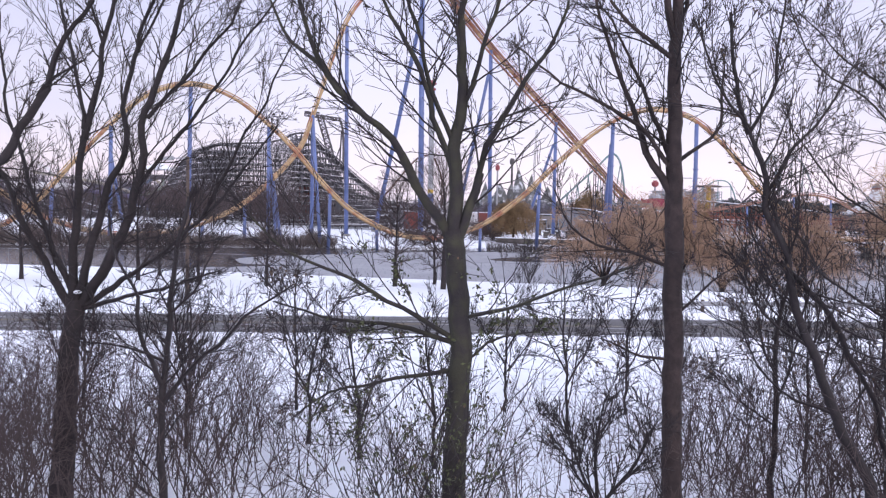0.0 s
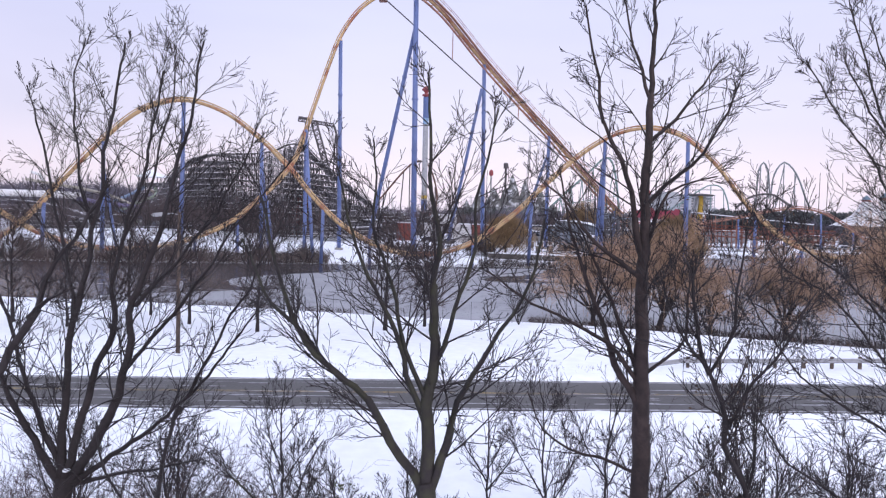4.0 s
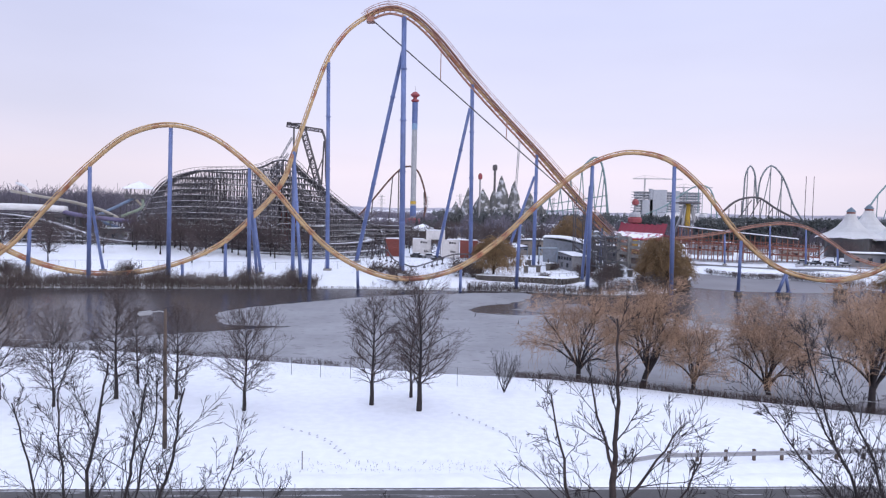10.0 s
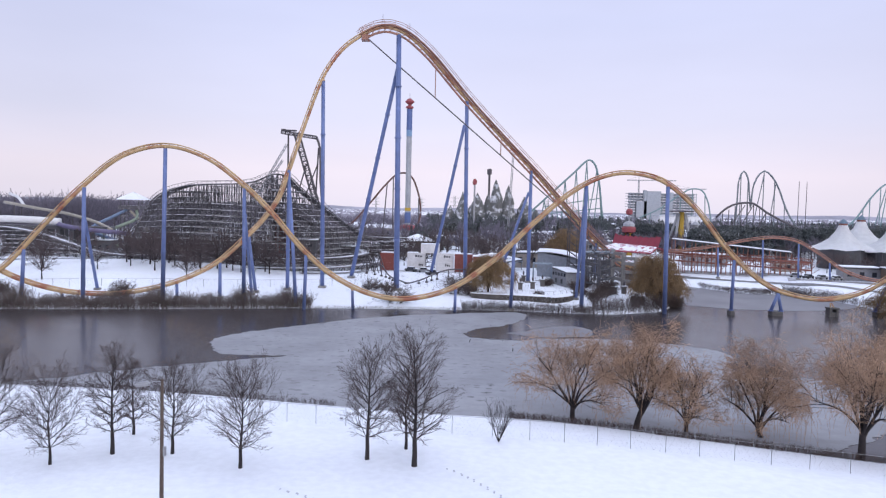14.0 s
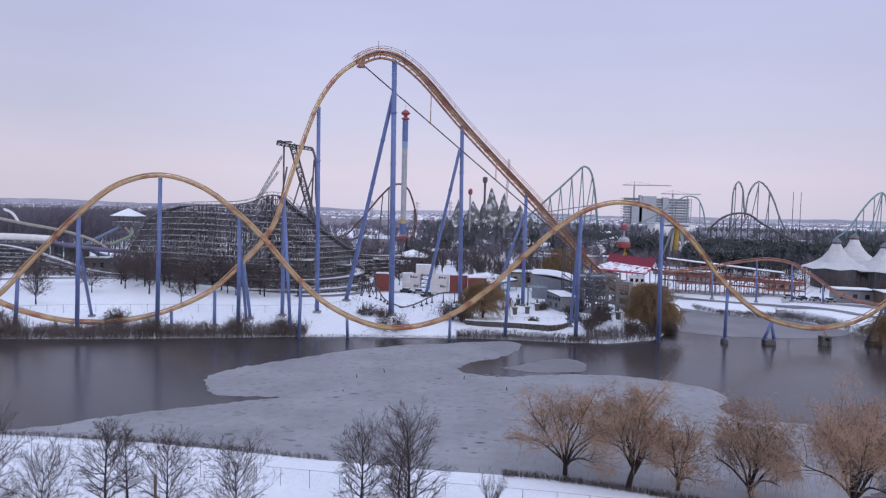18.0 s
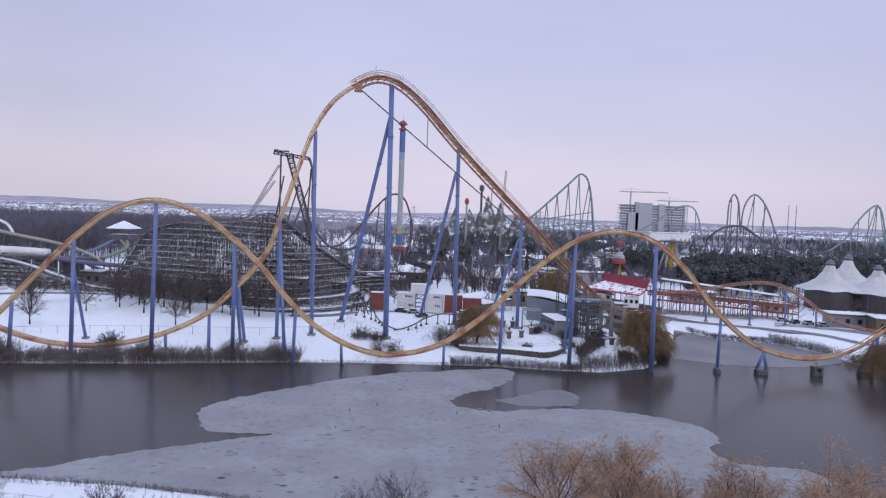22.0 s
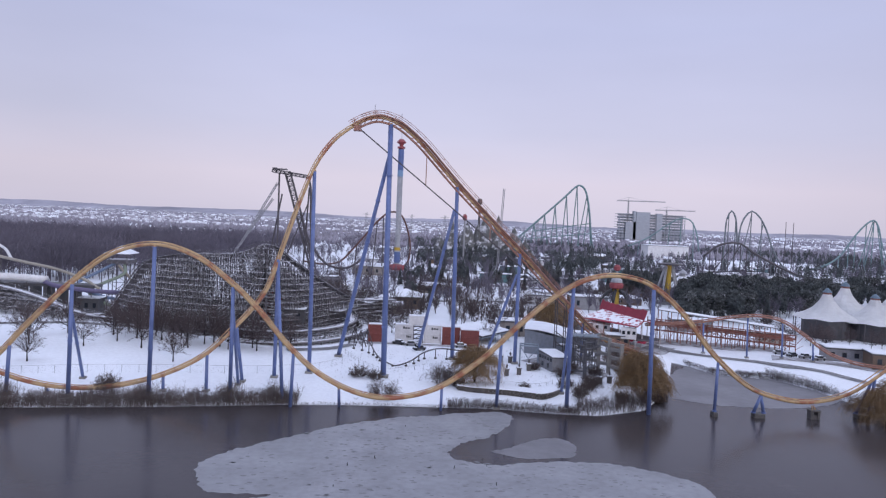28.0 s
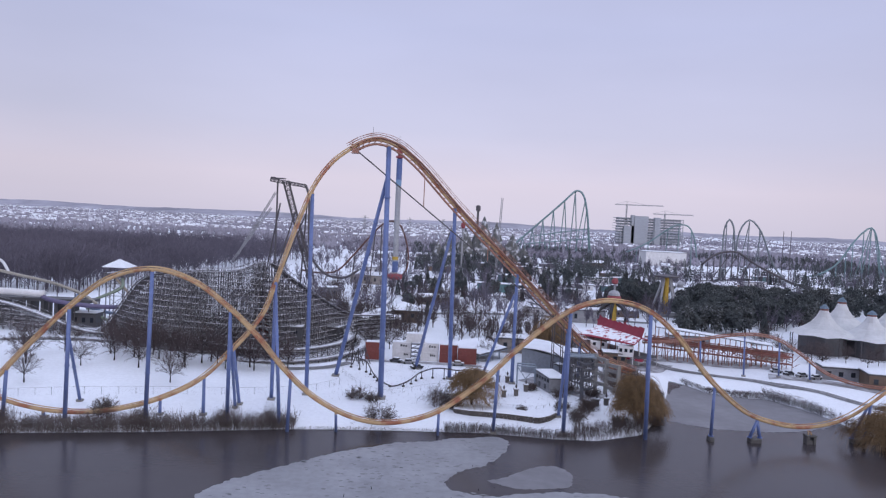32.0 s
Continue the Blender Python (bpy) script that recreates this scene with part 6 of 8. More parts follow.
hall, hc = quad_hall("ride_station", [(30.2, 222), (42.6, 217), (47.5, 233), (33.5, 241)], [10.8, 9.0, 9.2, 10.8], 2.6, HALLGREY, "tall blue-grey metal hall under a vaulted snowy roof", 0.7)
for k in range(12):
    p = Vector((30.2, 222, 0)).lerp(Vector((42.6, 217, 0)), (k + 0.5) / 12)
    put_segs("seam", [bar((p.x, p.y - 0.04, 2.4), (p.x, p.y - 0.04, 10.6 - 0.15 * k), 0.06)], hall, HALLGREY)
quad_hall("ride_station_wing", [(39.6, 215.5), (44.8, 213.5), (46.0, 216.8), (41.0, 217.4)], [7.4, 7.0, 7.0, 7.4], 2.6, HALLGREY, "lower blue-grey wing with snow on its roof", 0.1)
panel, pc = quad_hall("ride_annexe", [(32.5, 206.4), (35.2, 198.7), (40.0, 200.2), (37.6, 208.4)], [7.4, 6.6, 6.4, 7.2], 2.4, WALLS["grey"], "grey annexe with a row of dark windows", 0.1)
for k in range(5):
    p = Vector((32.5, 206.4, 0)).lerp(Vector((35.2, 198.7, 0)), (k + 0.5) / 5)
    for zz, hh in ((5.3, 0.9), (3.2, 1.3)):
        bm = bmesh.new()
        box(bm, -0.5, 0.5, -0.05, 0.05, zz - 2.4, zz + hh - 2.4, Matrix.Translation((p.x - pc.x - 0.03, p.y - pc.y - 0.02, 0)) @ Matrix.Rotation(math.atan2(-7.7, 2.7), 4, "Z"))
        if zz > 4 or k % 2:
            part("window", bm, WINDOW, panel)
        else:
            bm.free()

# steel tree of the themed ride, and the railed deck behind it
STEELTREE = paint("weathered grey steel", (0.105, 0.105, 0.12), 0.6)
mtree = thing("metal_tree", (43.3, 193, ground_z(43.3, 193)), "dark steel tree sculpture with bare angular limbs", "sculpture")
rt = random.Random(71)
sg = [(43.3, 193, 1.6, 43.2, 193, 7.0, 0.62, 0.5), (43.2, 193, 7.0, 43.0, 193, 12.6, 0.5, 0.3)]
for z, a, L, lift in ((4.2, 3.3, 4.6, 0.6), (5.2, 0.1, 5.2, 1.6), (6.0, 4.4, 3.4, 0.8), (6.8, 3.0, 4.6, 1.8), (7.8, 0.3, 4.6, 1.4), (8.6, 5.2, 3.4, 1.2), (9.4, 2.9, 4.4, 1.8), (10.4, 0.2, 4.6, 1.4), (11.2, 3.5, 3.8, 1.2), (12.2, 5.6, 3.4, 0.8), (12.4, 2.2, 3.2, 1.0), (5.6, 1.4, 3.6, 1.0), (9.0, 1.7, 3.6, 1.0)):
    p = Vector((43.2, 193, z))
    d = Vector((math.cos(a), math.sin(a) * 0.7, 0)) * L
    m_ = p + d * 0.55 + Vector((0, 0, lift * 0.25))
    e = p + d + Vector((0, 0, lift))
    sg += [(*p, *m_, 0.3, 0.22), (*m_, *e, 0.22, 0.1)]
    for k in range(5):
        q = p.lerp(e, rt.uniform(0.35, 0.95))
        sg.append((*q, q.x + rt.uniform(-1.4, 1.4), q.y + rt.uniform(-0.9, 0.9), q.z + rt.uniform(-0.6, 1.5), 0.11, 0.06))
put_segs("limbs", sg, mtree, STEELTREE)
deck = thing("ride_deck", (45.5, 206, ground_z(45.5, 206)), "raised steel deck with railings on braced columns", "platform")
slab("deck_floor", [(40.8, 204, 12.3), (49.4, 203.4, 12.3), (50, 208, 12.3), (41.2, 208.5, 12.3)], 0.35, GREYBLUE, deck)
for k in range(6):
    x = 41 + k * 1.7
    for y in (204.2, 208.0):
        put_segs("column", [bar((x, y, 1.8), (x, y, 12.0), 0.15)], deck, STEELTREE)
        if k:
            for zz in (2.5, 5.5, 8.5):
                put_segs("brace", [bar((x - 1.7, y, zz), (x, y, zz + 3.0), 0.08), bar((x - 1.7, y, zz + 3.0), (x, y, zz + 3.0), 0.1)], deck, STEELTREE)
for zz in (12.8, 13.3):
    put_segs("handrail", [bar((40.8, 204.0, zz), (49.4, 203.4, zz), 0.06)], deck, GREYBLUE)
for k in range(14):
    f = k / 13
    put_segs("rail_post", [bar((40.8 + 8.6 * f, 204.0 - 0.6 * f, 12.2), (40.8 + 8.6 * f, 204.0 - 0.6 * f, 13.3), 0.05)], deck, GREYBLUE)

# concrete frame tower with open bays, beside the willow
ruin = thing("concrete_ruin", (52, 200, ground_z(52, 200)), "bare concrete frame with square open bays", "building")
RZ = ruin.location.z
for k, (x, y, zt) in enumerate(((49.6, 204.5, 13.2), (51.8, 201, 12.4), (54.4, 197.4, 11.4))):
    bm = bmesh.new()
    box(bm, x - 52 - 0.5, x - 52 + 0.5, y - 200 - 0.5, y - 200 + 0.5, -1, zt - RZ)
    bmesh.ops.bevel(bm, geom=bm.edges[:], offset=0.06, segments=1, affect="EDGES")
    part("pillar", bm, CONCRETE, ruin)
for (x0, y0), (x1, y1), zs in (((49.6, 204.5), (51.8, 201), (4.8, 7.6, 10.2, 12.0)), ((51.8, 201), (54.4, 197.4), (4.4, 7.0, 9.4, 10.9)), ((46.2, 206.5), (49.6, 204.5), (5, 8.0))):
    for z in zs:
        bm = bmesh.new()
        beam(bm, (x0 - 52, y0 - 200, z - RZ), (x1 - 52, y1 - 200, z - RZ), 0.42, 4, square=True)
        part("cross_beam", bm, CONCRETE, ruin)
bm = bmesh.new()
box(bm, 46.2 - 52.5, 46.2 - 51.5, 6.0, 7.0, -1, 8.6 - RZ)
part("pillar", bm, CONCRETE, ruin)
# gantry and pillars of the ride garden
gate = thing("steel_gantry", (29.5, 206, ground_z(29.5, 206)), "pale grey-blue steel gantry with diagonal braces", "gantry")
for gx_, gy_ in ((27.0, 206.5), (32.2, 205.6), (27.4, 210), (32.6, 209)):
    put_segs("leg", [bar((gx_, gy_, 1.5), (gx_, gy_, 8.4), 0.2)], gate, GREYBLUE)
put_segs("brace", [bar((27.0, 206.5, 8.0), (29.4, 206.2, 4.6), 0.12), bar((32.2, 205.6, 8.0), (29.4, 206.2, 4.6), 0.12), bar((27.0, 206.5, 8.3), (32.2, 205.6, 8.3), 0.24), bar((27.4, 210, 8.3), (32.6, 209, 8.3), 0.24), bar((27, 206.5, 8.3), (27.4, 210, 8.3), 0.2)], gate, GREYBLUE)
for x, y in ((21.8, 193.3), (25.4, 195), (28.8, 200), (21.7, 209.3), (24.4, 208.6), (46.4, 188.3), (49.3, 189.7)):
    g = ground_z(x, y)
    t = thing("stone_pillar", (x, y, g), "square dark garden pillar with a lantern and a snow cap", "pillar", "garden pillars")
    bm = bmesh.new()
    box(bm, -0.55, 0.55, -0.55, 0.55, -0.3, 1.7)
    part("shaft", bm, CURB0, t)
    bm = bmesh.new()
    box(bm, -0.75, 0.75, -0.75, 0.75, 1.7, 1.95)
    part("cap", bm, CURB0, t)
    bm = bmesh.new()
    box(bm, -0.66, 0.66, -0.66, 0.66, 1.95, 2.1)
    part("snow_cap", bm, ROOF_SNOW, t)
    bm = bmesh.new()
    beam(bm, (0, 0, 2.05), (0, 0, 2.7), 0.16, 6, 0.3)
    beam(bm, (0, 0, 2.7), (0, 0, 3.3), 0.34, 6, 0.05)
    part("lantern", bm, DARKSTEEL, t)
# lattice of dark supports under the end of the lift
stn = thing("lift_trestle", (52, 218, ground_z(52, 218)), "dark steel trestle under the foot of the lift hill", "trestle")
sg = []
for x in np.arange(38, 62, 3.0):
    ztop = lerp([25.5, 54, 66], [35, 8.6, 4], x)
    for yy in (-1.6, 1.6):
        y0 = lerp([25.5, 54, 66], [206.4, 218.8, 223.5], x) + yy
        sg.append(bar((x, y0, 1.5), (x, y0, ztop), 0.14))
        for z in np.arange(3, ztop, 3.0):
            sg.append(bar((x, y0, z), (x + 3, y0 + 1.2, max(2, z - 2.0)), 0.09))
put_segs("frame", sg, stn, DARKSTEEL)
# red brake run on its steel trestle, with a snowy roof
run = thing("brake_run", (105, 252, ground_z(105, 252)), "red steel brake run on a trestle under a long snowy canopy", "brake run")
RUNP = paint("faded red-orange steel paint", (0.25, 0.088, 0.066))
a, b = Vector((82, 262, 0)), Vector((127, 244, 0))
for k in range(16):
    p = a.lerp(b, k / 15)
    zt = lerp([0, 15], [11.0, 9.0], k)
    g = ground_z(p.x, p.y)
    put_segs("bent", [bar((p.x, p.y - 2, g - 0.4), (p.x, p.y - 2, zt), 0.16), bar((p.x, p.y + 2, g - 0.4), (p.x, p.y + 2, zt), 0.16), bar((p.x, p.y - 2, zt - 3), (p.x, p.y + 2, zt - 3), 0.12),
                      bar((p.x, p.y - 2, zt - 3), (p.x + 2.6, p.y - 2, zt - 0.2), 0.09), bar((p.x, p.y - 2, g + 1), (p.x + 2.6, p.y - 2, zt - 3.2), 0.08)], run, RUNP)
for nm, dy, z0, z1, w, m, over in (("girder", -2.1, 9.6, 8.0, 0.35, RUNP, 0), ("girder", 2.1, 9.6, 8.0, 0.35, RUNP, 0), ("girder", -2.1, 6.9, 5.4, 0.22, RUNP, 0), ("deck", 0, 8.8, 7.3, 2.2, RUNP, 0), ("handrail", -2.6, 10.9, 9.2, 0.09, RUNP, 0)):
    bm = bmesh.new()
    for (p0, p1) in ((Vector((82, 262 + dy, z0)), Vector((127, 244 + dy, z1))),):
        d = (p1 - p0).normalized()
        s = d.cross(Vector((0, 0, 1))).normalized()
        hh = 0.26 if nm == "girder" else 0.14
        vs = [bm.verts.new(q + s * sx + Vector((0, 0, sz))) for q in (p0, p1) for sx, sz in ((-w, -hh), (w, -hh), (w, hh), (-w, hh))]
        for q in ((0, 1, 2, 3), (7, 6, 5, 4), (0, 4, 5, 1), (1, 5, 6, 2), (2, 6, 7, 3), (3, 7, 4, 0)):
            bm.faces.new([vs[i] for i in q])
    bm.transform(Matrix.Translation(-run.location))
    part(nm, bm, m, run)
for nm, dz, m, th in (("canopy", 0, ROOFS["dark"], 0.12), ("canopy_snow", 0.25, ROOF_SNOW, 0.15)):
    bm = bmesh.new()
    p0, p1 = Vector((84, 258, 14.6 + dz)), Vector((121.5, 246.5, 11.2 + dz))
    s = Vector((0.28, 1, 0)).normalized()
    vs = [bm.verts.new(q + s * sx + Vector((0, 0, sz))) for q in (p0, p1) for sx, sz in ((-2.6, -th), (2.6, -th), (2.6, th), (-2.6, th))]
    for q in ((0, 1, 2, 3), (7, 6, 5, 4), (0, 4, 5, 1), (1, 5, 6, 2), (2, 6, 7, 3), (3, 7, 4, 0)):
        bm.faces.new([vs[i] for i in q])
    bm.transform(Matrix.Translation(-run.location))
    part(nm, bm, m, run)
for k in range(12):
    p = Vector((84.5, 258, 14.4)).lerp(Vector((121, 246.5, 11.0)), k / 11)
    for yy in (-2.0, 1.8):
        put_segs("canopy_post", [bar((p.x, p.y + yy, p.z), (p.x, p.y + yy, ground_z(p.x, p.y) - 0.3), 0.15)], run, RUNP0)
    put_segs("canopy_brace", [bar((p.x, p.y - 2, p.z - 6.2), (p.x + 3.2, p.y - 2.8, p.z - 3.4), 0.1), bar((p.x, p.y - 2, p.z - 3.4), (p.x + 3.2, p.y - 2.8, p.z - 6.4), 0.1)], run, RUNP)

# pendulum ride: yellow pylon, red hub, dark arms
pend = thing("pendulum_ride", (88.8, 337, ground_z(88, 337)), "pendulum ride with a yellow pylon, red hub and dark arms", "ride")
ARM_BLACK = paint("black ride steel", (0.03, 0.03, 0.036), 0.5)
ring_part("pylon", [(1.7, 0), (1.6, 11.0)], YELLOW, pend, 10)
ring_part("hub", [(1.8, 10.6), (3.2, 11.2), (3.4, 13.0), (2.6, 13.8)], REDP, pend, 12)
ring_part("dome", [(2.9, 13.8), (2.7, 15.0), (1.6, 16.0), (0.4, 16.3)], PALE, pend, 12, label="pale dome")
ring_part("mast", [(0.5, 16.0), (0.4, 19.4)], PALE, pend, 8)
ring_part("crown", [(0.7, 19.2), (1.6, 19.8), (1.6, 21.2), (0.8, 22.2)], REDP, pend, 10, label="red crown")
for k in range(6):
    a_ = k * math.pi / 3 + 0.12
    cx_, cy_ = math.cos(a_), math.sin(a_)
    P_ = [(88.8 + cx_ * r_, 337 + cy_ * r_, z_) for r_, z_ in ((2.0, 13.6), (4.6, 12.4), (7.6, 9.0), (7.2, 5.8))]
    put_segs("arm", [(*P_[0], *P_[1], 0.85, 0.8), (*P_[1], *P_[2], 0.8, 0.7), (*P_[2], *P_[3], 0.7, 0.5)], pend, ARM_BLACK)
    put_segs("seat_row", [(*P_[3], P_[3][0], P_[3][1], P_[3][2] - 1.0, 0.8, 0.6)], pend, REDP)

# swing ride with white legs and a yellow tower
swing = thing("swing_ride", (126.5, 375, ground_z(126, 375)), "swing ride with white splayed legs and a yellow shaft", "ride")
gzs = swing.location.z
for dx, dy in ((-7.5, 2), (-5.0, -4), (5.2, -4), (8.0, 2)):
    put_segs("leg", [bar((126.5 + dx, 375 + dy, gzs), (126.5 + dx * 0.25, 375, 24), 0.7)], swing, PALE)
ring_part("shaft", [(1.4, 0), (1.4, 21)], YELLOW, swing, 8)
ring_part("top_beam", [(6.5, 21.0), (6.5, 21.6), (1.0, 22.2)], DARKSTEEL, swing, 16)
ring_part("platform", [(7.5, 0.2), (7.5, 1.4)], WALLS["grey"], swing, 16)

# round pavilion behind the pines
pav = thing("round_pavilion", (150, 420, ground_z(150, 420)), "round white pavilion with a snowy cone roof and cupola", "pavilion")
ring_part("wall", [(7.4, 0), (7.4, 5.2)], PALE, pav, 16)
ring_part("roof", [(9.0, 4.9), (8.9, 5.4), (5.4, 8.0), (2.2, 11.4), (2.0, 11.5)], ROOF_SNOW, pav, 16)
ring_part("cupola", [(1.9, 11.3), (1.9, 13.2), (2.9, 13.4), (1.2, 15.0), (0.2, 15.6)], PALE, pav, 12)

# white peaked tents
TENT = mat("white tent membrane", (0.93, 0.93, 0.94), 0.6, vary=0.08, scale=0.6, coarse=0.08, coarse_scale=0.2)


def tent(x, y, z_top, r, label):
    g = ground_z(x, y)
    t = thing("peaked_tent", (x, y, g), label, "tent", "peaked tents")
    H = z_top - g
    n = 16
    prof = ((r * 1.0, H * 0.43), (r * 0.8, H * 0.48), (r * 0.6, H * 0.545), (r * 0.4, H * 0.64), (r * 0.22, H * 0.79), (r * 0.12, H * 0.94))
    bm = bmesh.new()
    rows = [[bm.verts.new((math.cos(i * 2 * math.pi / n) * rr, math.sin(i * 2 * math.pi / n) * rr, zz - (0.9 if (j == 0 and i % 2) else 0) * 0.6)) for i in range(n)] for j, (rr, zz) in enumerate(prof)]
    for a, b in zip(rows, rows[1:]):
        for i in range(n):
            bm.faces.new((a[i], a[(i + 1) % n], b[(i + 1) % n], b[i]))
    bmesh.ops.solidify(bm, geom=bm.faces[:], thickness=0.08)
    part("membrane", bm, TENT, t)
    ring_part("collar", [(r * 0.13, H * 0.93), (r * 0.12, H * 0.975)], paint("dull red collar", (0.25, 0.09, 0.07)), t, 10, label="dull red collar")
    ring_part("cap", [(r * 0.15, H * 0.97), (r * 0.08, H * 1.03), (0.1, H * 1.07)], paint("blue-grey cap", (0.13, 0.19, 0.25)), t, 10, label="blue-grey cap")
    for i in range(0, n, 2):
        bm = bmesh.new()
        c, s = math.cos(i * 2 * math.pi / n) * r * 0.97, math.sin(i * 2 * math.pi / n) * r * 0.97
        beam(bm, (c, s, 0), (c, s, H * 0.43), 0.18, 6)
        part("pole", bm, DARKSTEEL, t)
    # Wall takes the dark cladding colour to paint in the shade below the eaves.
    ring_part("shaded_wall", [(r * 0.7, 0), (r * 0.7, H * 0.42)], WALLS["dark"], t, n, label="hall wall under the tent, coloured dark for shade")


tent(159, 281, 22.0, 12.5, "white peaked membrane tent with a blue-grey cap")
tent(175.5, 297, 23.6, 13, "white peaked membrane tent with a blue-grey cap")
tent(176.0, 277, 20.8, 13, "white peaked membrane tent with a blue-grey cap")
tent(192, 288, 24, 14, "white peaked membrane tent with a blue-grey cap")

# water slides at the edge of the park
pav = thing("slide_tower", (-126.5, 291, ground_z(-126, 291)), "open timber slide tower with a snowy hipped roof", "tower")
gp = pav.location.z
for dx in (-3.6, 3.6):
    for dy in (-3.6, 0, 3.6):
        put_segs("post", [bar((-126.5 + dx, 291 + dy, gp), (-126.5 + dx, 291 + dy, 24.5), 0.22)], pav, TIMBER)
for z in (8, 13, 18, 21):
    put_segs("brace", [bar((-130, 287.4, z), (-123, 287.4, z), 0.14), bar((-130, 287.4, z - 5), (-123, 287.4, z), 0.1), bar((-123, 287.4, z - 5), (-130, 287.4, z), 0.1)], pav, TIMBER)
for z0, z1, r in ((20.6, 22.2, 4.4),):
    bm = bmesh.new()
    box(bm, -r, r, -r, r, z0 - gp, z1 - gp)
    part("deck", bm, TIMBER, pav)
bm = bmesh.new()
R = 5.2
lo = [bm.verts.new((a * R, b * R, 24.6 - gp)) for a, b in ((-1, -1), (1, -1), (1, 1), (-1, 1))]
tp = bm.verts.new((0, 0, 27.8 - gp))
for i in range(4):
    bm.faces.new((lo[i], lo[(i + 1) % 4], tp))
bm.faces.new(lo[::-1])
part("roof", bm, ROOF_SNOW, pav, "snowy hipped roof")
SLIDES = (("slide_tube", [(-172, 262, 16.5), (-160, 262, 16.4), (-150, 262, 16.2), (-141, 262, 15.8)], 1.35, WHITE, "wide white enclosed slide tube with snow"),
          ("slide_flume", [(-175, 284, 22.5), (-160, 280, 20.4), (-146, 276, 18.6), (-132, 270, 15.8), (-122, 262, 13.2)], 0.6, paint("beige slide", (0.36, 0.33, 0.28)), "long beige slide flume on posts"),
          ("slide_flume", [(-142, 262, 15.0), (-136, 258, 14.2), (-128, 258, 13.2), (-120, 260, 12.4), (-116, 266, 11.6)], 0.8, paint("purple slide", (0.14, 0.12, 0.22)), "purple open slide flume"),
          ("slide_flume", [(-128, 288, 20.5), (-133, 284, 17), (-138, 280, 13.5), (-133, 274, 11), (-126, 273, 9), (-120, 276, 7), (-117, 272, 4.5)], 0.6, paint("blue slide", (0.16, 0.22, 0.34)), "blue spiral slide on posts"),
          ("slide_flume", [(-124, 288, 20.5), (-122, 283, 17), (-127, 279, 14), (-132, 276, 11), (-128, 271, 8.4), (-121, 269, 6.2)], 0.6, paint("green slide", (0.24, 0.29, 0.22)), "pale green spiral slide"),
          ("slide_flume", [(-180, 296, 26), (-173, 290, 24.4), (-167, 284, 21)], 0.55, WHITE, "white start of a slide flume"),
          ("slide_flume", [(-126, 287, 20), (-118, 282, 14), (-112, 276, 8), (-108, 272, 4)], 0.5, paint("tan slide", (0.36, 0.31, 0.25)), "straight tan slide on posts"))
for nm, pts, r, m, label in SLIDES:
    ln = spline(pts, 1.5)
    t = thing(nm, (ln[0].x, ln[0].y, ground_z(ln[0].x, ln[0].y)), label, "water slide", "water slides")
    bm = bmesh.new()
    sweep(bm, ln, r, 10)
    bm.transform(Matrix.Translation(-t.location))
    part("flume", bm, m, t, smooth=True)
    for k in range(3, len(ln), 6):
        p = ln[k]
        put_segs("post", [bar((p.x, p.y, ground_z(p.x, p.y) - 0.3), (p.x, p.y, p.z - r * 0.6), 0.2)], t, DARKSTEEL)
dk = thing("slide_platform", (-150, 266, ground_z(-150, 266)), "dark platform under the water slides", "platform")
for k in range(7):
    bm = bmesh.new()
    box(bm, -13 + k * 5, -11.6 + k * 5, -3, 3, 0, 9.5)
    part("pier", bm, WALLS["dark"], dk)
bm = bmesh.new()
box(bm, -14, 26, -3.4, 3.4, 9.5, 10.6)
part("deck", bm, WALLS["dark"], dk)
house("slide_hut", -128, 268, 9, 6, 5, "dark", "dark pump hut under the slides")
house("park_shelter", -101, 285, 10, 7, 4.6, "brown", "brown park shelter with a snowy gable roof", roof="gable", rise=2.6)
house("park_shelter", -72, 292, 22, 8, 4.2, "dark", "long low shelter with a snowy roof")
house("park_shelter", -66, 300, 8, 8, 6.0, "teal", "teal roofed park kiosk", roof="hip", rise=2.5)
house("ride_motor_room", -53, 241, 6, 5, 14, "red", "dark red motor shed in the timber trestle", windows=0)
house("ride_motor_room", -63, 236, 14, 5, 7, "dark", "dark shed inside the timber trestle", windows=0)

# small buildings scattered through the park
rnd = random.Random(31)
kinds = (("tan", "gable", "tan park building with a snowy roof"), ("brown", "hip", "brown park building with a snowy roof"), ("white", "flat", "white park building with a flat snowy roof"),
         ("grey", "flat", "grey park building with a flat snowy roof"), ("orange", "gable", "ochre park building with a snowy roof"), ("teal", "flat", "teal park building with a snowy roof"))
for k in range(64):
    x = rnd.uniform(-60, 330)
    y = rnd.uniform(335, 800)
    if abs(x) > y * 0.6 or (x > 110 and y < 380):
        continue
    wl, rf, lb = rnd.choice(kinds)
    house("park_building", x, y, rnd.uniform(8, 24), rnd.uniform(7, 12), rnd.uniform(3.2, 6), wl, lb, roof=rf, rise=rnd.uniform(1.5, 3), rz=rnd.uniform(-0.5, 0.5), group="park buildings", windows=3)
house("big_hall", 290, 880, 50, 30, 17, "white", "large pale hall block behind the park", windows=0, snow=0.5)
house("big_hall", 54, 462, 44, 9, 5, "teal", "long low teal building with a snowy roof", windows=8, rz=-0.12)
house("big_hall", 30, 700, 60, 14, 7, "white", "long white hall with a snowy roof", windows=6)

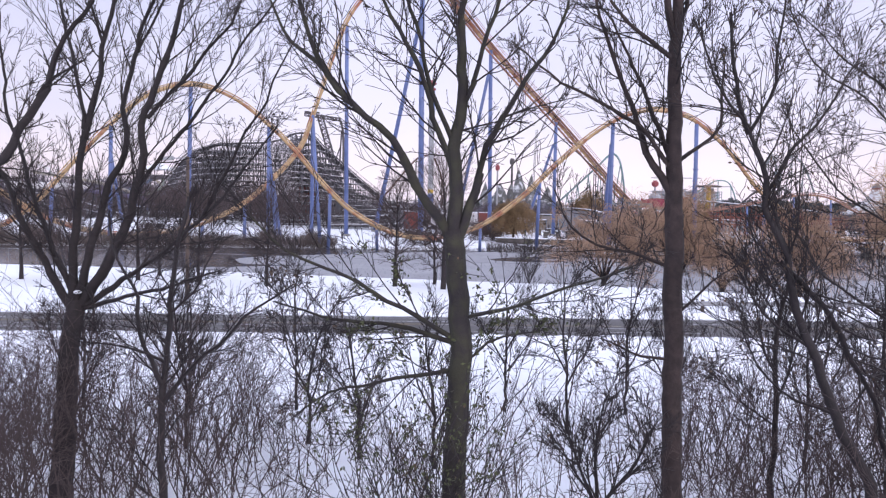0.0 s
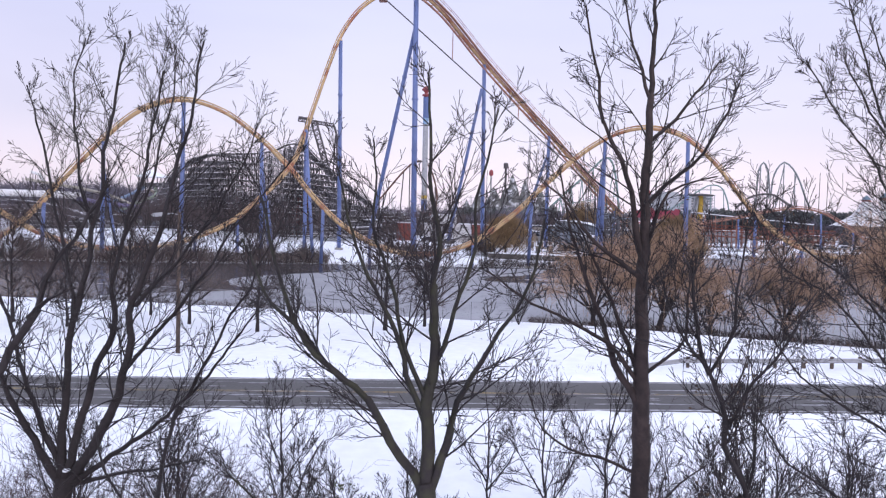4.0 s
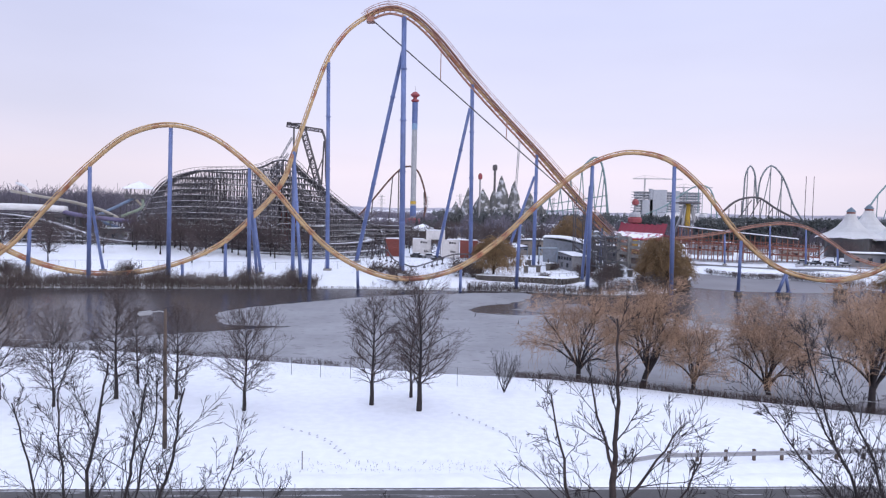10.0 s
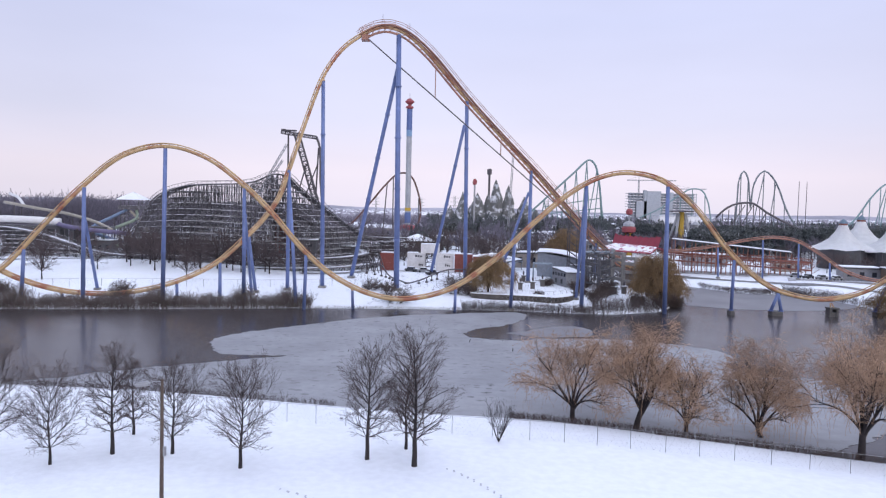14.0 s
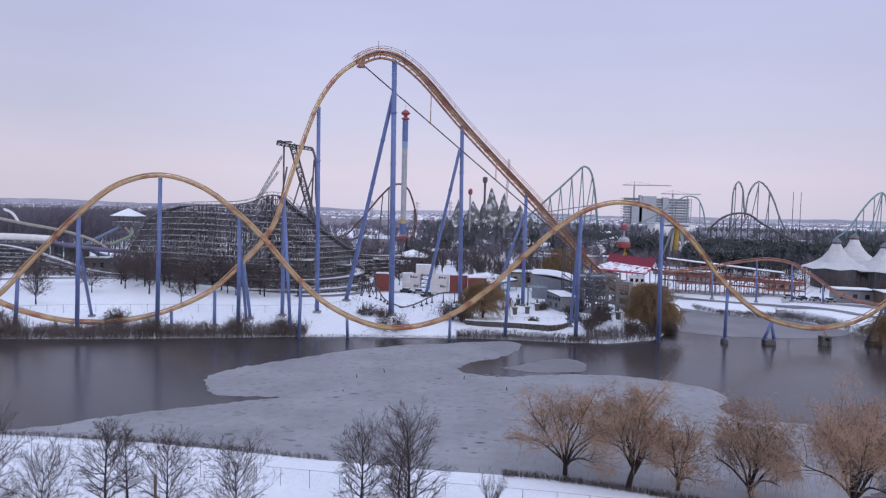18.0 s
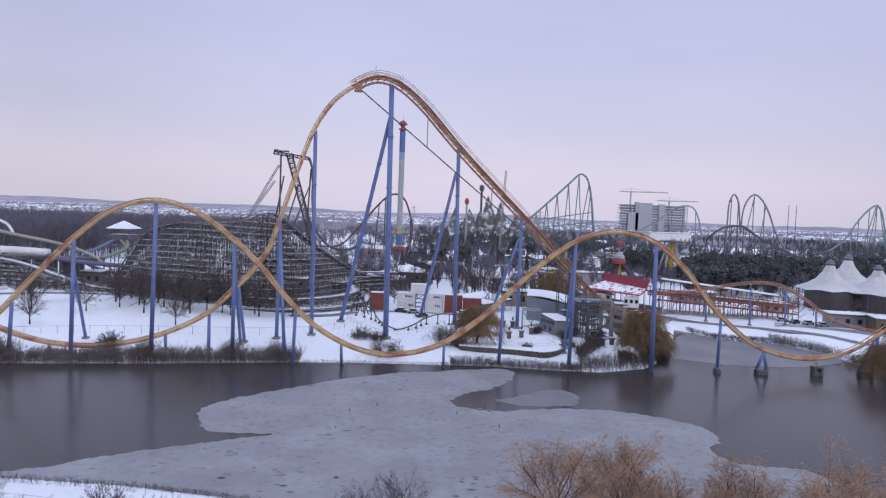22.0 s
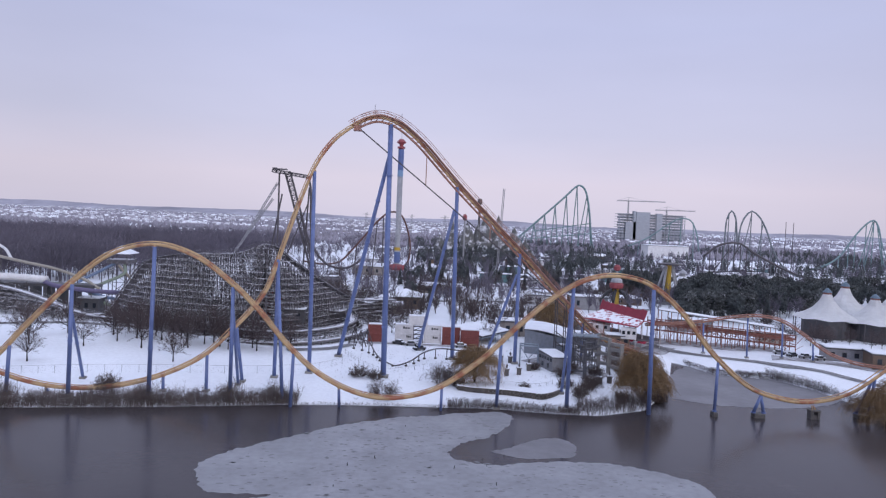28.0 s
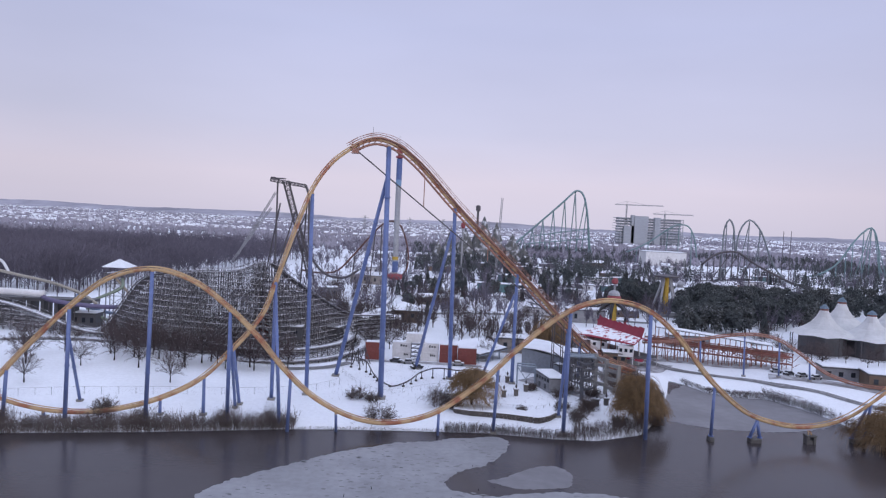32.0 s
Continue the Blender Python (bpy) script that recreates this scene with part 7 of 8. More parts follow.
# small works round the foot of the main column
CURB = paint("dark edging", (0.10, 0.09, 0.085), 0.9)
RIDE_LINE = spline([(-24.5, 219, 6.6), (-20.8, 216, 6.6), (-17.9, 212.7, 6.3), (-15.6, 208.5, 4.0), (-12.1, 199.6, 3.4), (-9.1, 198, 2.7), (-6.9, 198.4, 3.2), (-4.7, 200.6, 3.8), (-1.1, 208.4, 4.8), (2.2, 209.6, 5.7), (4.8, 209.4, 5.9), (9, 208, 5.8), (14, 210, 5.2), (18, 214, 4.6)], 0.8)
ride = thing("small_coaster_track", (RIDE_LINE[0].x, RIDE_LINE[0].y, ground_z(RIDE_LINE[0].x, RIDE_LINE[0].y)), "low dark single-rail ride track on posts in the snow", "ride track")
bm = bmesh.new()
sweep(bm, RIDE_LINE, 0.2, 6)
bm.transform(Matrix.Translation(-ride.location))
part("rail", bm, DARKSTEEL, ride, smooth=True)
for i in range(2, len(RIDE_LINE), 4):
    p = RIDE_LINE[i]
    put_segs("post", [bar((p.x, p.y, ground_z(p.x, p.y) - 0.2), (p.x, p.y, p.z), 0.14)], ride, DARKSTEEL)
    put_segs("foot", [bar((p.x, p.y, ground_z(p.x, p.y) - 0.2), (p.x, p.y, ground_z(p.x, p.y) + 0.4), 0.42)], ride, CURB)
for x, y in ((-23.7, 226), (-21.3, 221.5), (-19.4, 224)):
    g = ground_z(x, y)
    t = thing("support_frame", (x, y, g), "dark steel A-frame standing on snow", "support", "dark frames")
    for dx, dy in ((-1.8, 0), (1.8, 0), (0, 1.6)):
        put_segs("leg", [bar((x + dx, y + dy, g - 0.2), (x, y, g + 5.2), 0.16)], t, DARKSTEEL)
    put_segs("cross_bar", [bar((x - 0.9, y, g + 2.6), (x + 0.9, y, g + 2.6), 0.1)], t, DARKSTEEL)

CARPAINT = {"dark": paint("dark car paint", (0.05, 0.05, 0.06), 0.35), "grey": paint("silver car paint", (0.3, 0.3, 0.32), 0.35)}
TYRE = paint("black tyre rubber", (0.02, 0.02, 0.02), 0.8)


def parked(x, y, rz, col, label):
    g = ground_z(x, y)
    t = thing("parked_car", (x, y, g), label, "car", "snowed-in cars")
    bm = bmesh.new()
    box(bm, -2.1, 2.1, -0.85, 0.85, 0.3, 0.95)
    bmesh.ops.bevel(bm, geom=bm.edges[:], offset=0.16, segments=2, affect="EDGES")
    part("body", bm, CARPAINT[col], t)
    bm = bmesh.new()
    v = box(bm, -1.3, 1.2, -0.78, 0.78, 0.95, 1.5)
    for q in v[4:]:
        q.co.x *= 0.72
        q.co.y *= 0.86
    part("cabin", bm, WINDOW, t, "dark glazed cabin")
    for x0, x1, z0, z1, w_ in ((-0.9, 0.85, 1.5, 1.62, 0.62), (-2.0, -1.25, 0.95, 1.04, 0.75), (1.15, 2.0, 0.95, 1.04, 0.75)):
        bm = bmesh.new()
        box(bm, x0, x1, -w_, w_, z0, z1)
        part("snow_cover", bm, ROOF_SNOW, t, "snow lying on the car")
    for dx in (-1.3, 1.3):
        for dy in (-0.85, 0.85):
            bm = bmesh.new()
            beam(bm, (dx, dy - 0.1, 0.33), (dx, dy + 0.1, 0.33), 0.33, 10)
            part("wheel", bm, TYRE, t)
    t.rotation_euler = (0, 0, rz)


for x, y, rz, col in ((-5.6, 226.9, 0.1, "grey"), (-2.8, 220.5, 0.5, "dark"), (10.3, 227.6, 0.15, "grey"), (-9.6, 228.2, -0.4, "dark"), (125.4, 232.5, 0.3, "grey"), (122.0, 234.5, 0.5, "dark"), (128.5, 229.5, 0.2, "grey"), (119.5, 238, -0.3, "grey")):
    parked(x, y, rz, col, "%s car under fresh snow" % ("silver-grey" if col == "grey" else "dark"))
rnd = random.Random(44)
for x0, y0, w, d, h, m, lb in ((33, 256, 14, 8, 5, "tan", "tan rear building with a snowy roof"),
                               (-32, 296, 9, 6, 3.6, "dark", "dark pump shed with a snowy roof"), (60, 262, 12, 8, 5, "grey", "grey shop with a snowy roof"), (66, 246, 8, 5, 3.4, "brown", "brown kiosk with a snowy roof"),
                               (106, 285, 16, 7, 4.4, "grey", "grey arcade building with a snowy roof"), (128, 262, 9, 6, 3.4, "tan", "tan ticket hut with a snowy roof"), (52, 236, 10, 6, 4.4, "dark", "dark workshop with a snowy roof")):
    house("park_hut", x0, y0, w, d, h, m, lb, group="park huts", rz=rnd.uniform(-0.2, 0.2), windows=3)

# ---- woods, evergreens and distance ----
# Woods lightened and turned bluish: distance haze painted into the bark colour.
FARBARK = mat("haze-greyed bare woods", (0.21, 0.19, 0.24), 0.95, vary=0.35, scale=0.3, coarse=0.3, coarse_scale=0.02)
# Needle green raised towards blue-grey so the colour holds the park's haze.
GREEN = mat("evergreen needles paled by haze", (0.125, 0.140, 0.146), 0.85, vary=0.5, scale=0.8, coarse=0.25, coarse_scale=0.2, color2=(0.06, 0.07, 0.072))
GREEN_SNOW = mat("snow-dusted evergreen needles", (0.30, 0.31, 0.33), 0.85, scale=1.3, color2=(0.05, 0.056, 0.054), lo=0.48, hi=0.68)


def bare_template(seed, h, depth=2, kids=5, thin=0.035, r=0.016):
    rnd = random.Random(seed)
    out = []
    grow(rnd, out, Vector((0, 0, 0)), Vector((0, 0, 1)), h * 0.35, h * r, 0, 0.1, 0.05, bit=2.5)
    for j in range(7):
        a = j * 2.4 + rnd.random()
        t = 0.1 + 0.8 * j / 6
        grow(rnd, out, Vector((0, 0, h * (0.34 - 0.12 * j / 6))), Vector((math.cos(a) * t, math.sin(a) * t, 1)).normalized(), h * (0.5 - 0.1 * j / 6), h * r * 0.5, depth - 1, 0.06, 0.18, kids, 0.65, 0.6, thin, 0.25, 0.0, 2.4)
    return np.array([s for _, s in out])


def spread_segs(temps, spots, seed):
    rnd = random.Random(seed)
    rows = []
    for x, y, s in spots:
        T = rnd.choice(temps).copy()
        a = rnd.uniform(0, 6.28)
        c, sn = math.cos(a), math.sin(a)
        g = ground_z(x, y) - 0.2
        for o in (0, 3):
            px, py = T[:, o].copy(), T[:, o + 1].copy()
            T[:, o], T[:, o + 1], T[:, o + 2] = (px * c - py * sn) * s + x, (px * sn + py * c) * s + y, T[:, o + 2] * s + g
        rows.append(T)
    return np.concatenate(rows)


def inside(x, y, k=0.66):
    return abs(x) < y * k + 25


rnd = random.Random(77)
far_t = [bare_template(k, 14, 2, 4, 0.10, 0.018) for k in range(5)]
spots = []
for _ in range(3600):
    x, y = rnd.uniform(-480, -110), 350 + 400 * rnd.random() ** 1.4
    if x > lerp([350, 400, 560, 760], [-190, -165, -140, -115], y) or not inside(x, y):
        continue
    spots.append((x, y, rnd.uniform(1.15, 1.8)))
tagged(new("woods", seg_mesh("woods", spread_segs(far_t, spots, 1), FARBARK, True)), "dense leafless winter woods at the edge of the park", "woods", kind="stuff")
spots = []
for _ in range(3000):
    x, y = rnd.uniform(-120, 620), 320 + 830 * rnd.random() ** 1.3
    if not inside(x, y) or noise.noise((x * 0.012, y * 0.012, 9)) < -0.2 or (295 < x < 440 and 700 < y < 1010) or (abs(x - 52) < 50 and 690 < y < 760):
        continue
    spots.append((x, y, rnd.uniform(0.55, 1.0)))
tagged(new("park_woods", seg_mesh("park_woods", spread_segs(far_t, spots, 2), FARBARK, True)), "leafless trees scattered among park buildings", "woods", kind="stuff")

spots = []
for _ in range(1300):
    x, y = rnd.uniform(-60, 130), rnd.uniform(250, 420)
    if not inside(x, y, 0.55) or noise.noise((x * 0.02, y * 0.02, 12)) < -0.1 or (14 < x < 75 and y > 345 and rnd.random() < 0.8) or (55 < x < 135 and y < 365) or (-30 < x < 22 and y < 262) or (28 < x < 46 and y < 250):
        continue
    spots.append((x, y, rnd.uniform(0.4, 0.8)))
for _ in range(150):
    spots.append((rnd.uniform(-104, -42), rnd.uniform(240, 268), rnd.uniform(0.45, 0.8)))
mid_t = [bare_template(20 + k, 14, 2, 5, 0.05, 0.016) for k in range(4)]
MIDBARK = mat("brown-grey bare twigs", (0.135, 0.108, 0.108), 0.95, vary=0.4, scale=0.5, coarse=0.3, coarse_scale=0.05)
tagged(new("park_thicket", seg_mesh("park_thicket", spread_segs(mid_t, spots, 3), MIDBARK, True)), "leafless brown thickets between the park buildings", "woods", kind="stuff")

# bare trees that can be told apart
bt = []
SLOPE = mat("dark brown bare twigs", (0.115, 0.088, 0.09), 0.9, vary=0.4, scale=1.5)
for k in range(4):
    rr = random.Random(300 + k)
    out = []
    h = 9
    grow(rr, out, Vector((0, 0, 0)), Vector((0, 0, 1)), h * 0.3, h * 0.022, 0, 0.1, 0.03)
    first_n = len(out)
    for j in range(11):
        a = j * 2.4 + rr.random()
        tl = 0.15 + 2.2 * (j / 10) ** 1.1
        grow(rr, out, Vector((0, 0, h * (0.29 - 0.1 * j / 10))), Vector((math.cos(a) * tl, math.sin(a) * tl, 1)).normalized(), h * (0.56 - 0.12 * j / 10), h * 0.007, 2, 0.05, 0.16, 7, 0.75, 0.55, 0.021, 0.15, 0.0, 0.9)
    bt.append((seg_mesh("trunk", [s for i, (d, s) in enumerate(out) if d >= 2 or i < first_n], BARK), seg_mesh("crown", [s for i, (d, s) in enumerate(out) if d < 2 and i >= first_n], SLOPE)))
for k, (x, y) in enumerate(((-118, 209), (-103.9, 184), (-107.7, 212), (-96.7, 199), (-94, 211.5), (-98, 222), (-87.5, 213), (-78.7, 209), (-68.4, 190), (-69, 203), (-74, 212), (-58, 205), (-84, 219), (-64, 211), (-90, 205), (-50, 206),
                            (-124, 196), (-112, 199), (-81, 200), (-46, 211), (-56, 209), (-61, 207), (-66, 208.5), (-71, 208), (-76, 211), (-82, 213), (-89, 218), (-52, 209), (-93, 220), (-41, 210), (-86, 209))):
    tr, cr = bt[k % 4]
    place_tree("park_tree", (x, y, ground_z(x, y) - 0.1), tr, cr, BARK, "leafless young tree on the snowy park slope", "trees on the park slope", rz=k * 1.7, sc=RND.uniform(1.1, 1.45))
for k in range(100):
    x, y = RND.uniform(-40, 190), RND.uniform(240, 400)
    if not inside(x, y, 0.6) or (55 < x < 130 and y < 362):
        continue
    tr, cr = bt[k % 4]
    place_tree("park_tree", (x, y, ground_z(x, y) - 0.1), tr, cr, BARK, "leafless tree among the park paths", "trees among the paths", rz=k * 1.3, sc=RND.uniform(0.7, 1.1))
for k in range(14):
    x, y = 136 + k * 3.4 + RND.uniform(-1, 1), 268 + RND.uniform(-8, 4) + (6 if k % 3 else -6)
    tr, cr = bt[k % 4]
    place_tree("park_tree", (x, y, ground_z(x, y) - 0.1), tr, cr, BARK, "leafless tree in front of the tents", "trees by the tents", rz=k * 1.3, sc=RND.uniform(0.7, 1.0))


def needle_mesh(name, h, w, seed, conic, material, n=900):
    """A crown of many small needle sprays, conic (spruce) or in rounded clumps (pine)."""
    r = random.Random(seed)
    V, F = [], []
    clumps = [(Vector((math.cos(a) * w * 0.32 * k, math.sin(a) * w * 0.32 * k, h * z))) for a, k, z in [(r.uniform(0, 6.28), r.uniform(0.2, 1.1), r.uniform(0.25, 0.9)) for _ in range(16)]]
    for _ in range(n):
        if conic:
            f = r.random() ** 0.75
            z = h * (1 - f * 0.93)
            lay = (z * 2.2) % 1.0
            rad = w * 0.5 * f * (0.65 + 0.45 * (1 - lay)) * r.uniform(0.35, 1.0)
            a = r.uniform(0, 6.28)
            p = Vector((math.cos(a) * rad, math.sin(a) * rad, z))
            d = Vector((math.cos(a), math.sin(a), -0.45)).normalized()
            size = w * 0.13
        else:
            c = r.choice(clumps)
            p = c + rand_unit(r) * w * 0.2 * r.random() ** 0.4
            d = (rand_unit(r) + Vector((0, 0, 0.5))).normalized()
            size = w * 0.085
        s = d.cross(rand_unit(r)).normalized() * size * 0.4
        k = len(V)
        V += [p - s, p + s, p + d * size + s * 0.3, p + d * size - s * 0.3]
        F.append((k, k + 1, k + 2, k + 3))
    me = bpy.data.meshes.new(name)
    me.from_pydata([tuple(v) for v in V], [], F)
    me.materials.append(material)
    return me


trunk_me = seg_mesh("trunk", [(0, 0, 0, 0, 0, 7, 0.22, 0.1)], BARK)
pines = [needle_mesh("crown", 12, 9, 400 + k, False, GREEN if k != 1 else GREEN_SNOW, 1500) for k in range(3)]
spruces = [needle_mesh("crown", 13, 5.4, 420 + k, True, (GREEN, GREEN_SNOW, GREEN)[k], 1300) for k in range(3)]


def evergreen(x, y, sc, kind_i, pine, group):
    place_tree("pine_tree" if pine else "spruce_tree", (x, y, ground_z(x, y) - 0.1), trunk_me, (pines if pine else spruces)[kind_i], BARK, "dark green pine with a broad crown" if pine else "dark pointed spruce dusted with snow", group, crown_label="dark needles",
               rz=RND.uniform(0, 6), sc=sc)


for k in range(330):
    x = RND.uniform(108, 300)
    y = RND.uniform(302 if x < 152 else 322, 430) + (x - 112) * 0.25
    if not inside(x, y, 0.64) or (x < 0.337 * (y + 20) and y < 392) or math.hypot(x - 150, y - 420) < 13 or RND.random() < (x - 200) / 130:
        continue
    evergreen(x, y, RND.uniform(0.85, 1.2), (0, 2, 0, 2, 1)[k % 5], True, "pine grove")
for k in range(270):
    x, y = RND.uniform(-30, 170), RND.uniform(290, 640)
    if not inside(x, y, 0.5) or noise.noise((x * 0.02, y * 0.02, 4)) < -0.05 or (5 < x < 70 and y < 400 and RND.random() < 0.5) or (68 < x < 145 and y < 392) or (-24 < x < 4 and y < 330):
        continue
    evergreen(x, y, RND.uniform(0.5, 1.05), k % 3, k % 4 == 0, "park evergreens")


def merged(name, temps, spots, seed, label, category):
    r = random.Random(seed)
    V, F, M, base = [], [], [], 0
    mats = [GREEN, GREEN_SNOW]
    for x, y, s in spots:
        me = r.choice(temps)
        co = np.empty(len(me.vertices) * 3)
        me.vertices.foreach_get("co", co)
        co = co.reshape(-1, 3) * s
        a = r.uniform(0, 6.28)
        c, sn = math.cos(a), math.sin(a)
        V.append(np.stack([co[:, 0] * c - co[:, 1] * sn + x, co[:, 0] * sn + co[:, 1] * c + y, co[:, 2] + ground_z(x, y)], 1))
        n = len(me.polygons)
        F.append(np.arange(n * 4).reshape(-1, 4) + base)
        M += [mats.index(me.materials[0])] * n
        base += n * 4
    me = bpy.data.meshes.new(name)
    me.from_pydata(np.concatenate(V).tolist(), [], np.concatenate(F).tolist())
    for m in mats:
        me.materials.append(m)
    me.polygons.foreach_set("material_index", np.array(M, np.int32))
    return tagged(new(name, me), label, category, kind="stuff")


small = [needle_mesh("crown", 14, 6.5, 440 + k, True, (GREEN, GREEN_SNOW)[k % 2], 260) for k in range(3)] + [needle_mesh("crown", 12, 10, 450, False, GREEN, 260)]
spots = []
for _ in range(1700):
    x, y = RND.uniform(-20, 640), RND.uniform(520, 1100)
    if not inside(x, y, 0.64) or noise.noise((x * 0.01, y * 0.01, 7)) < -0.05 or (295 < x < 440 and 700 < y < 1010) or (abs(x - 52) < 45 and 700 < y < 740):
        continue
    spots.append((x, y, RND.uniform(0.6, 1.15)))
for k in range(46):
    spots.append((52 + RND.uniform(-50, 50), 690 + RND.uniform(-14, 6), RND.uniform(0.8, 1.3)))
merged("evergreen_woods", small, spots, 5, "dark evergreens scattered through the distant park", "woods")

# Pale lilac tree colour carries the haze of the distance.
FARLINE = mat("distant trees greyed by haze", (0.36, 0.34, 0.40), 0.95, vary=0.3, scale=0.05, coarse=0.2, coarse_scale=0.004)
# far suburbs: rows of small snowy houses and lines of trees
rnd = random.Random(88)
bmw, bmr = bmesh.new(), bmesh.new()
for _ in range(3000):
    y = 1450 * math.exp(rnd.random() * 1.12)
    x = rnd.uniform(-0.72, 0.72) * y
    if noise.noise((x * 0.0016, y * 0.0011, 1)) < -0.15:
        continue
    w, d, h = rnd.uniform(6, 12), rnd.uniform(6, 9), rnd.uniform(4, 6)
    m = Matrix.Translation((x, y, 3.5)) @ Matrix.Rotation(rnd.uniform(-0.2, 0.2), 4, "Z")
    box(bmw, -w / 2, w / 2, -d / 2, d / 2, 0, h, m)
    v = [bmr.verts.new(m @ Vector(q)) for q in ((-w / 2, -d / 2, h), (w / 2, -d / 2, h), (w / 2, d / 2, h), (-w / 2, d / 2, h), (-w / 2, 0, h + 3), (w / 2, 0, h + 3))]
    for q in ((0, 1, 5, 4), (2, 3, 4, 5), (1, 2, 5), (3, 0, 4)):
        bmr.faces.new([v[i] for i in q])
# Wall colour lifted the same way, haze painted in.
BRICKY = mat("far house walls", (0.46, 0.43, 0.46), 0.9, vary=0.4, scale=0.01, coarse=0.3, coarse_scale=0.004)
town = thing("suburb", (0, 2500, 3.5), "far suburb of small houses with snowy roofs", "houses", kind="stuff")
FAR_ROOF = mat("far snowy roofs", (0.80, 0.82, 0.87), 0.8, scale=0.03, color2=(0.42, 0.41, 0.46), lo=0.4, hi=0.6)
for nm, b2, m in (("walls", bmw, BRICKY), ("roofs", bmr, FAR_ROOF)):
    b2.transform(Matrix.Translation((0, -2500, -3.5)))
    part(nm, b2, m, town)
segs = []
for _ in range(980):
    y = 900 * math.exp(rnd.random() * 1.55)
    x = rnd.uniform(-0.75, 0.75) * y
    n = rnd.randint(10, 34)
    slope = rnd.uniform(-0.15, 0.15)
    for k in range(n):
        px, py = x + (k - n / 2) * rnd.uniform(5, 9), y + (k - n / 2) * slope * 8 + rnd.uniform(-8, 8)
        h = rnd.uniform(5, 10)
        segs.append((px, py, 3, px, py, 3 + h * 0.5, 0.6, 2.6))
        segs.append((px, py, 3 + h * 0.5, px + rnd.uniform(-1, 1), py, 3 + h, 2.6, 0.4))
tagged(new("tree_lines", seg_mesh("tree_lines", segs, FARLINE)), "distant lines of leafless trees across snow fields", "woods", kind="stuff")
for k in range(5):
    pl = thing("pylon", (-150 + k * 95 + RND.uniform(-20, 20), 1400 + RND.uniform(-100, 200), 3.5), "distant lattice power pylon", "pylon", "power pylons")
    x, y = pl.location.x, pl.location.y
    put_segs("mast", lattice((x, y, 3), (x, y, 48), 1.6, 10, 0.3), pl, GALV)
    for z in (30, 37, 44):
        put_segs("arm", [bar((x - 8, y, z), (x + 8, y, z), 0.35)], pl, GALV)
# Pale blue-grey of the ridge is distance haze put into its colour.
HILL = mat("hazy far wooded ridge", (0.42, 0.41, 0.48), 0.95, vary=0.25, scale=0.01, coarse=0.3, coarse_scale=0.002)
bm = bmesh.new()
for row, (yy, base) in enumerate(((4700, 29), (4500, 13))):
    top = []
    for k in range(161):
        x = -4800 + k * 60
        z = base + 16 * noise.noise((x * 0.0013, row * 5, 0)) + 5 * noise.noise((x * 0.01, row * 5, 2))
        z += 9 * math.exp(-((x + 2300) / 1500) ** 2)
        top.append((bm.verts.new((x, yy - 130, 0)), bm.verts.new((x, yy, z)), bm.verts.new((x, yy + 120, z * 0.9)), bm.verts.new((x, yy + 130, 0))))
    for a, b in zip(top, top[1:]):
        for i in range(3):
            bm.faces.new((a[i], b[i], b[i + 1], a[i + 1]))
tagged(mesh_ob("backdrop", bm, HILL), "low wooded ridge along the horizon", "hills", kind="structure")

# ---- shore plants ----
REED = mat("dry grey-brown reeds", (0.22, 0.18, 0.17), 0.9, vary=0.45, scale=0.8, coarse=0.3, coarse_scale=0.15)
rnd = random.Random(52)


def bank_brush(name, n, xf, yf, hf, label, material, r=0.03, lean=0.25):
    segs = []
    for _ in range(n):
        x = xf()
        y = yf(x)
        h = hf(x) * rnd.uniform(0.4, 1.1)
        g = ground_z(x, y) - 0.1
        a = (x + rnd.gauss(0, lean) * h * 0.5, y + rnd.gauss(0, lean) * h * 0.3, g + h * 0.6)
        segs.append((x, y, g, *a, r, r * 0.8))
        for _k in range(3):
            segs.append((*a, a[0] + rnd.gauss(0, 0.35) * h * 0.5, a[1] + rnd.gauss(0, 0.25) * h * 0.4, a[2] + h * rnd.uniform(0.15, 0.5), r * 0.7, r * 0.3))
    return tagged(new(name, seg_mesh(name, segs, material)), label, "brush", kind="stuff")


SHOREB = mat("dark dead shore brush", (0.16, 0.13, 0.13), 0.9, vary=0.45, scale=0.8, coarse=0.3, coarse_scale=0.15)


def left_h(x):
    return 2.1 + 4.4 * max(0, noise.noise((x * 0.21, 5, 0)) + 0.18) ** 1.2


bank_brush("reeds", 8200, lambda: rnd.uniform(-125, -30), lambda x: far_shore(x) - 0.7 + abs(rnd.gauss(0, 3.0)), left_h, "dense dry reeds and brush along the far shore", REED)
bank_brush("reeds", 2300, lambda: rnd.uniform(5, 56), lambda x: far_shore(x) + rnd.uniform(-0.8, 1.6 if x < 36 else 5.0), lambda x: 1.9 if x < 36 else 2.6 + 1.4 * max(0, noise.noise((x * 0.2, 3, 0)) + 0.2), "dry brush along the far shore by the willow", SHOREB)
bank_brush("reeds", 900, lambda: rnd.uniform(-32, 12), lambda x: far_shore(x) + rnd.uniform(-0.5, 0.7), lambda x: 0.5, "sparse dry tufts along the snowy shore", SHOREB, 0.03)
bank_brush("reeds", 2600, lambda: rnd.uniform(84, 118), lambda x: far_shore(x) + rnd.uniform(-0.6, 3.6), lambda x: 1.1 if x < 104 else 2.6, "snowy brush on the inlet bank", SHOREB)
BANKT = mat("dark reddish bank brush", (0.075, 0.05, 0.045), 0.9, vary=0.4, scale=2)
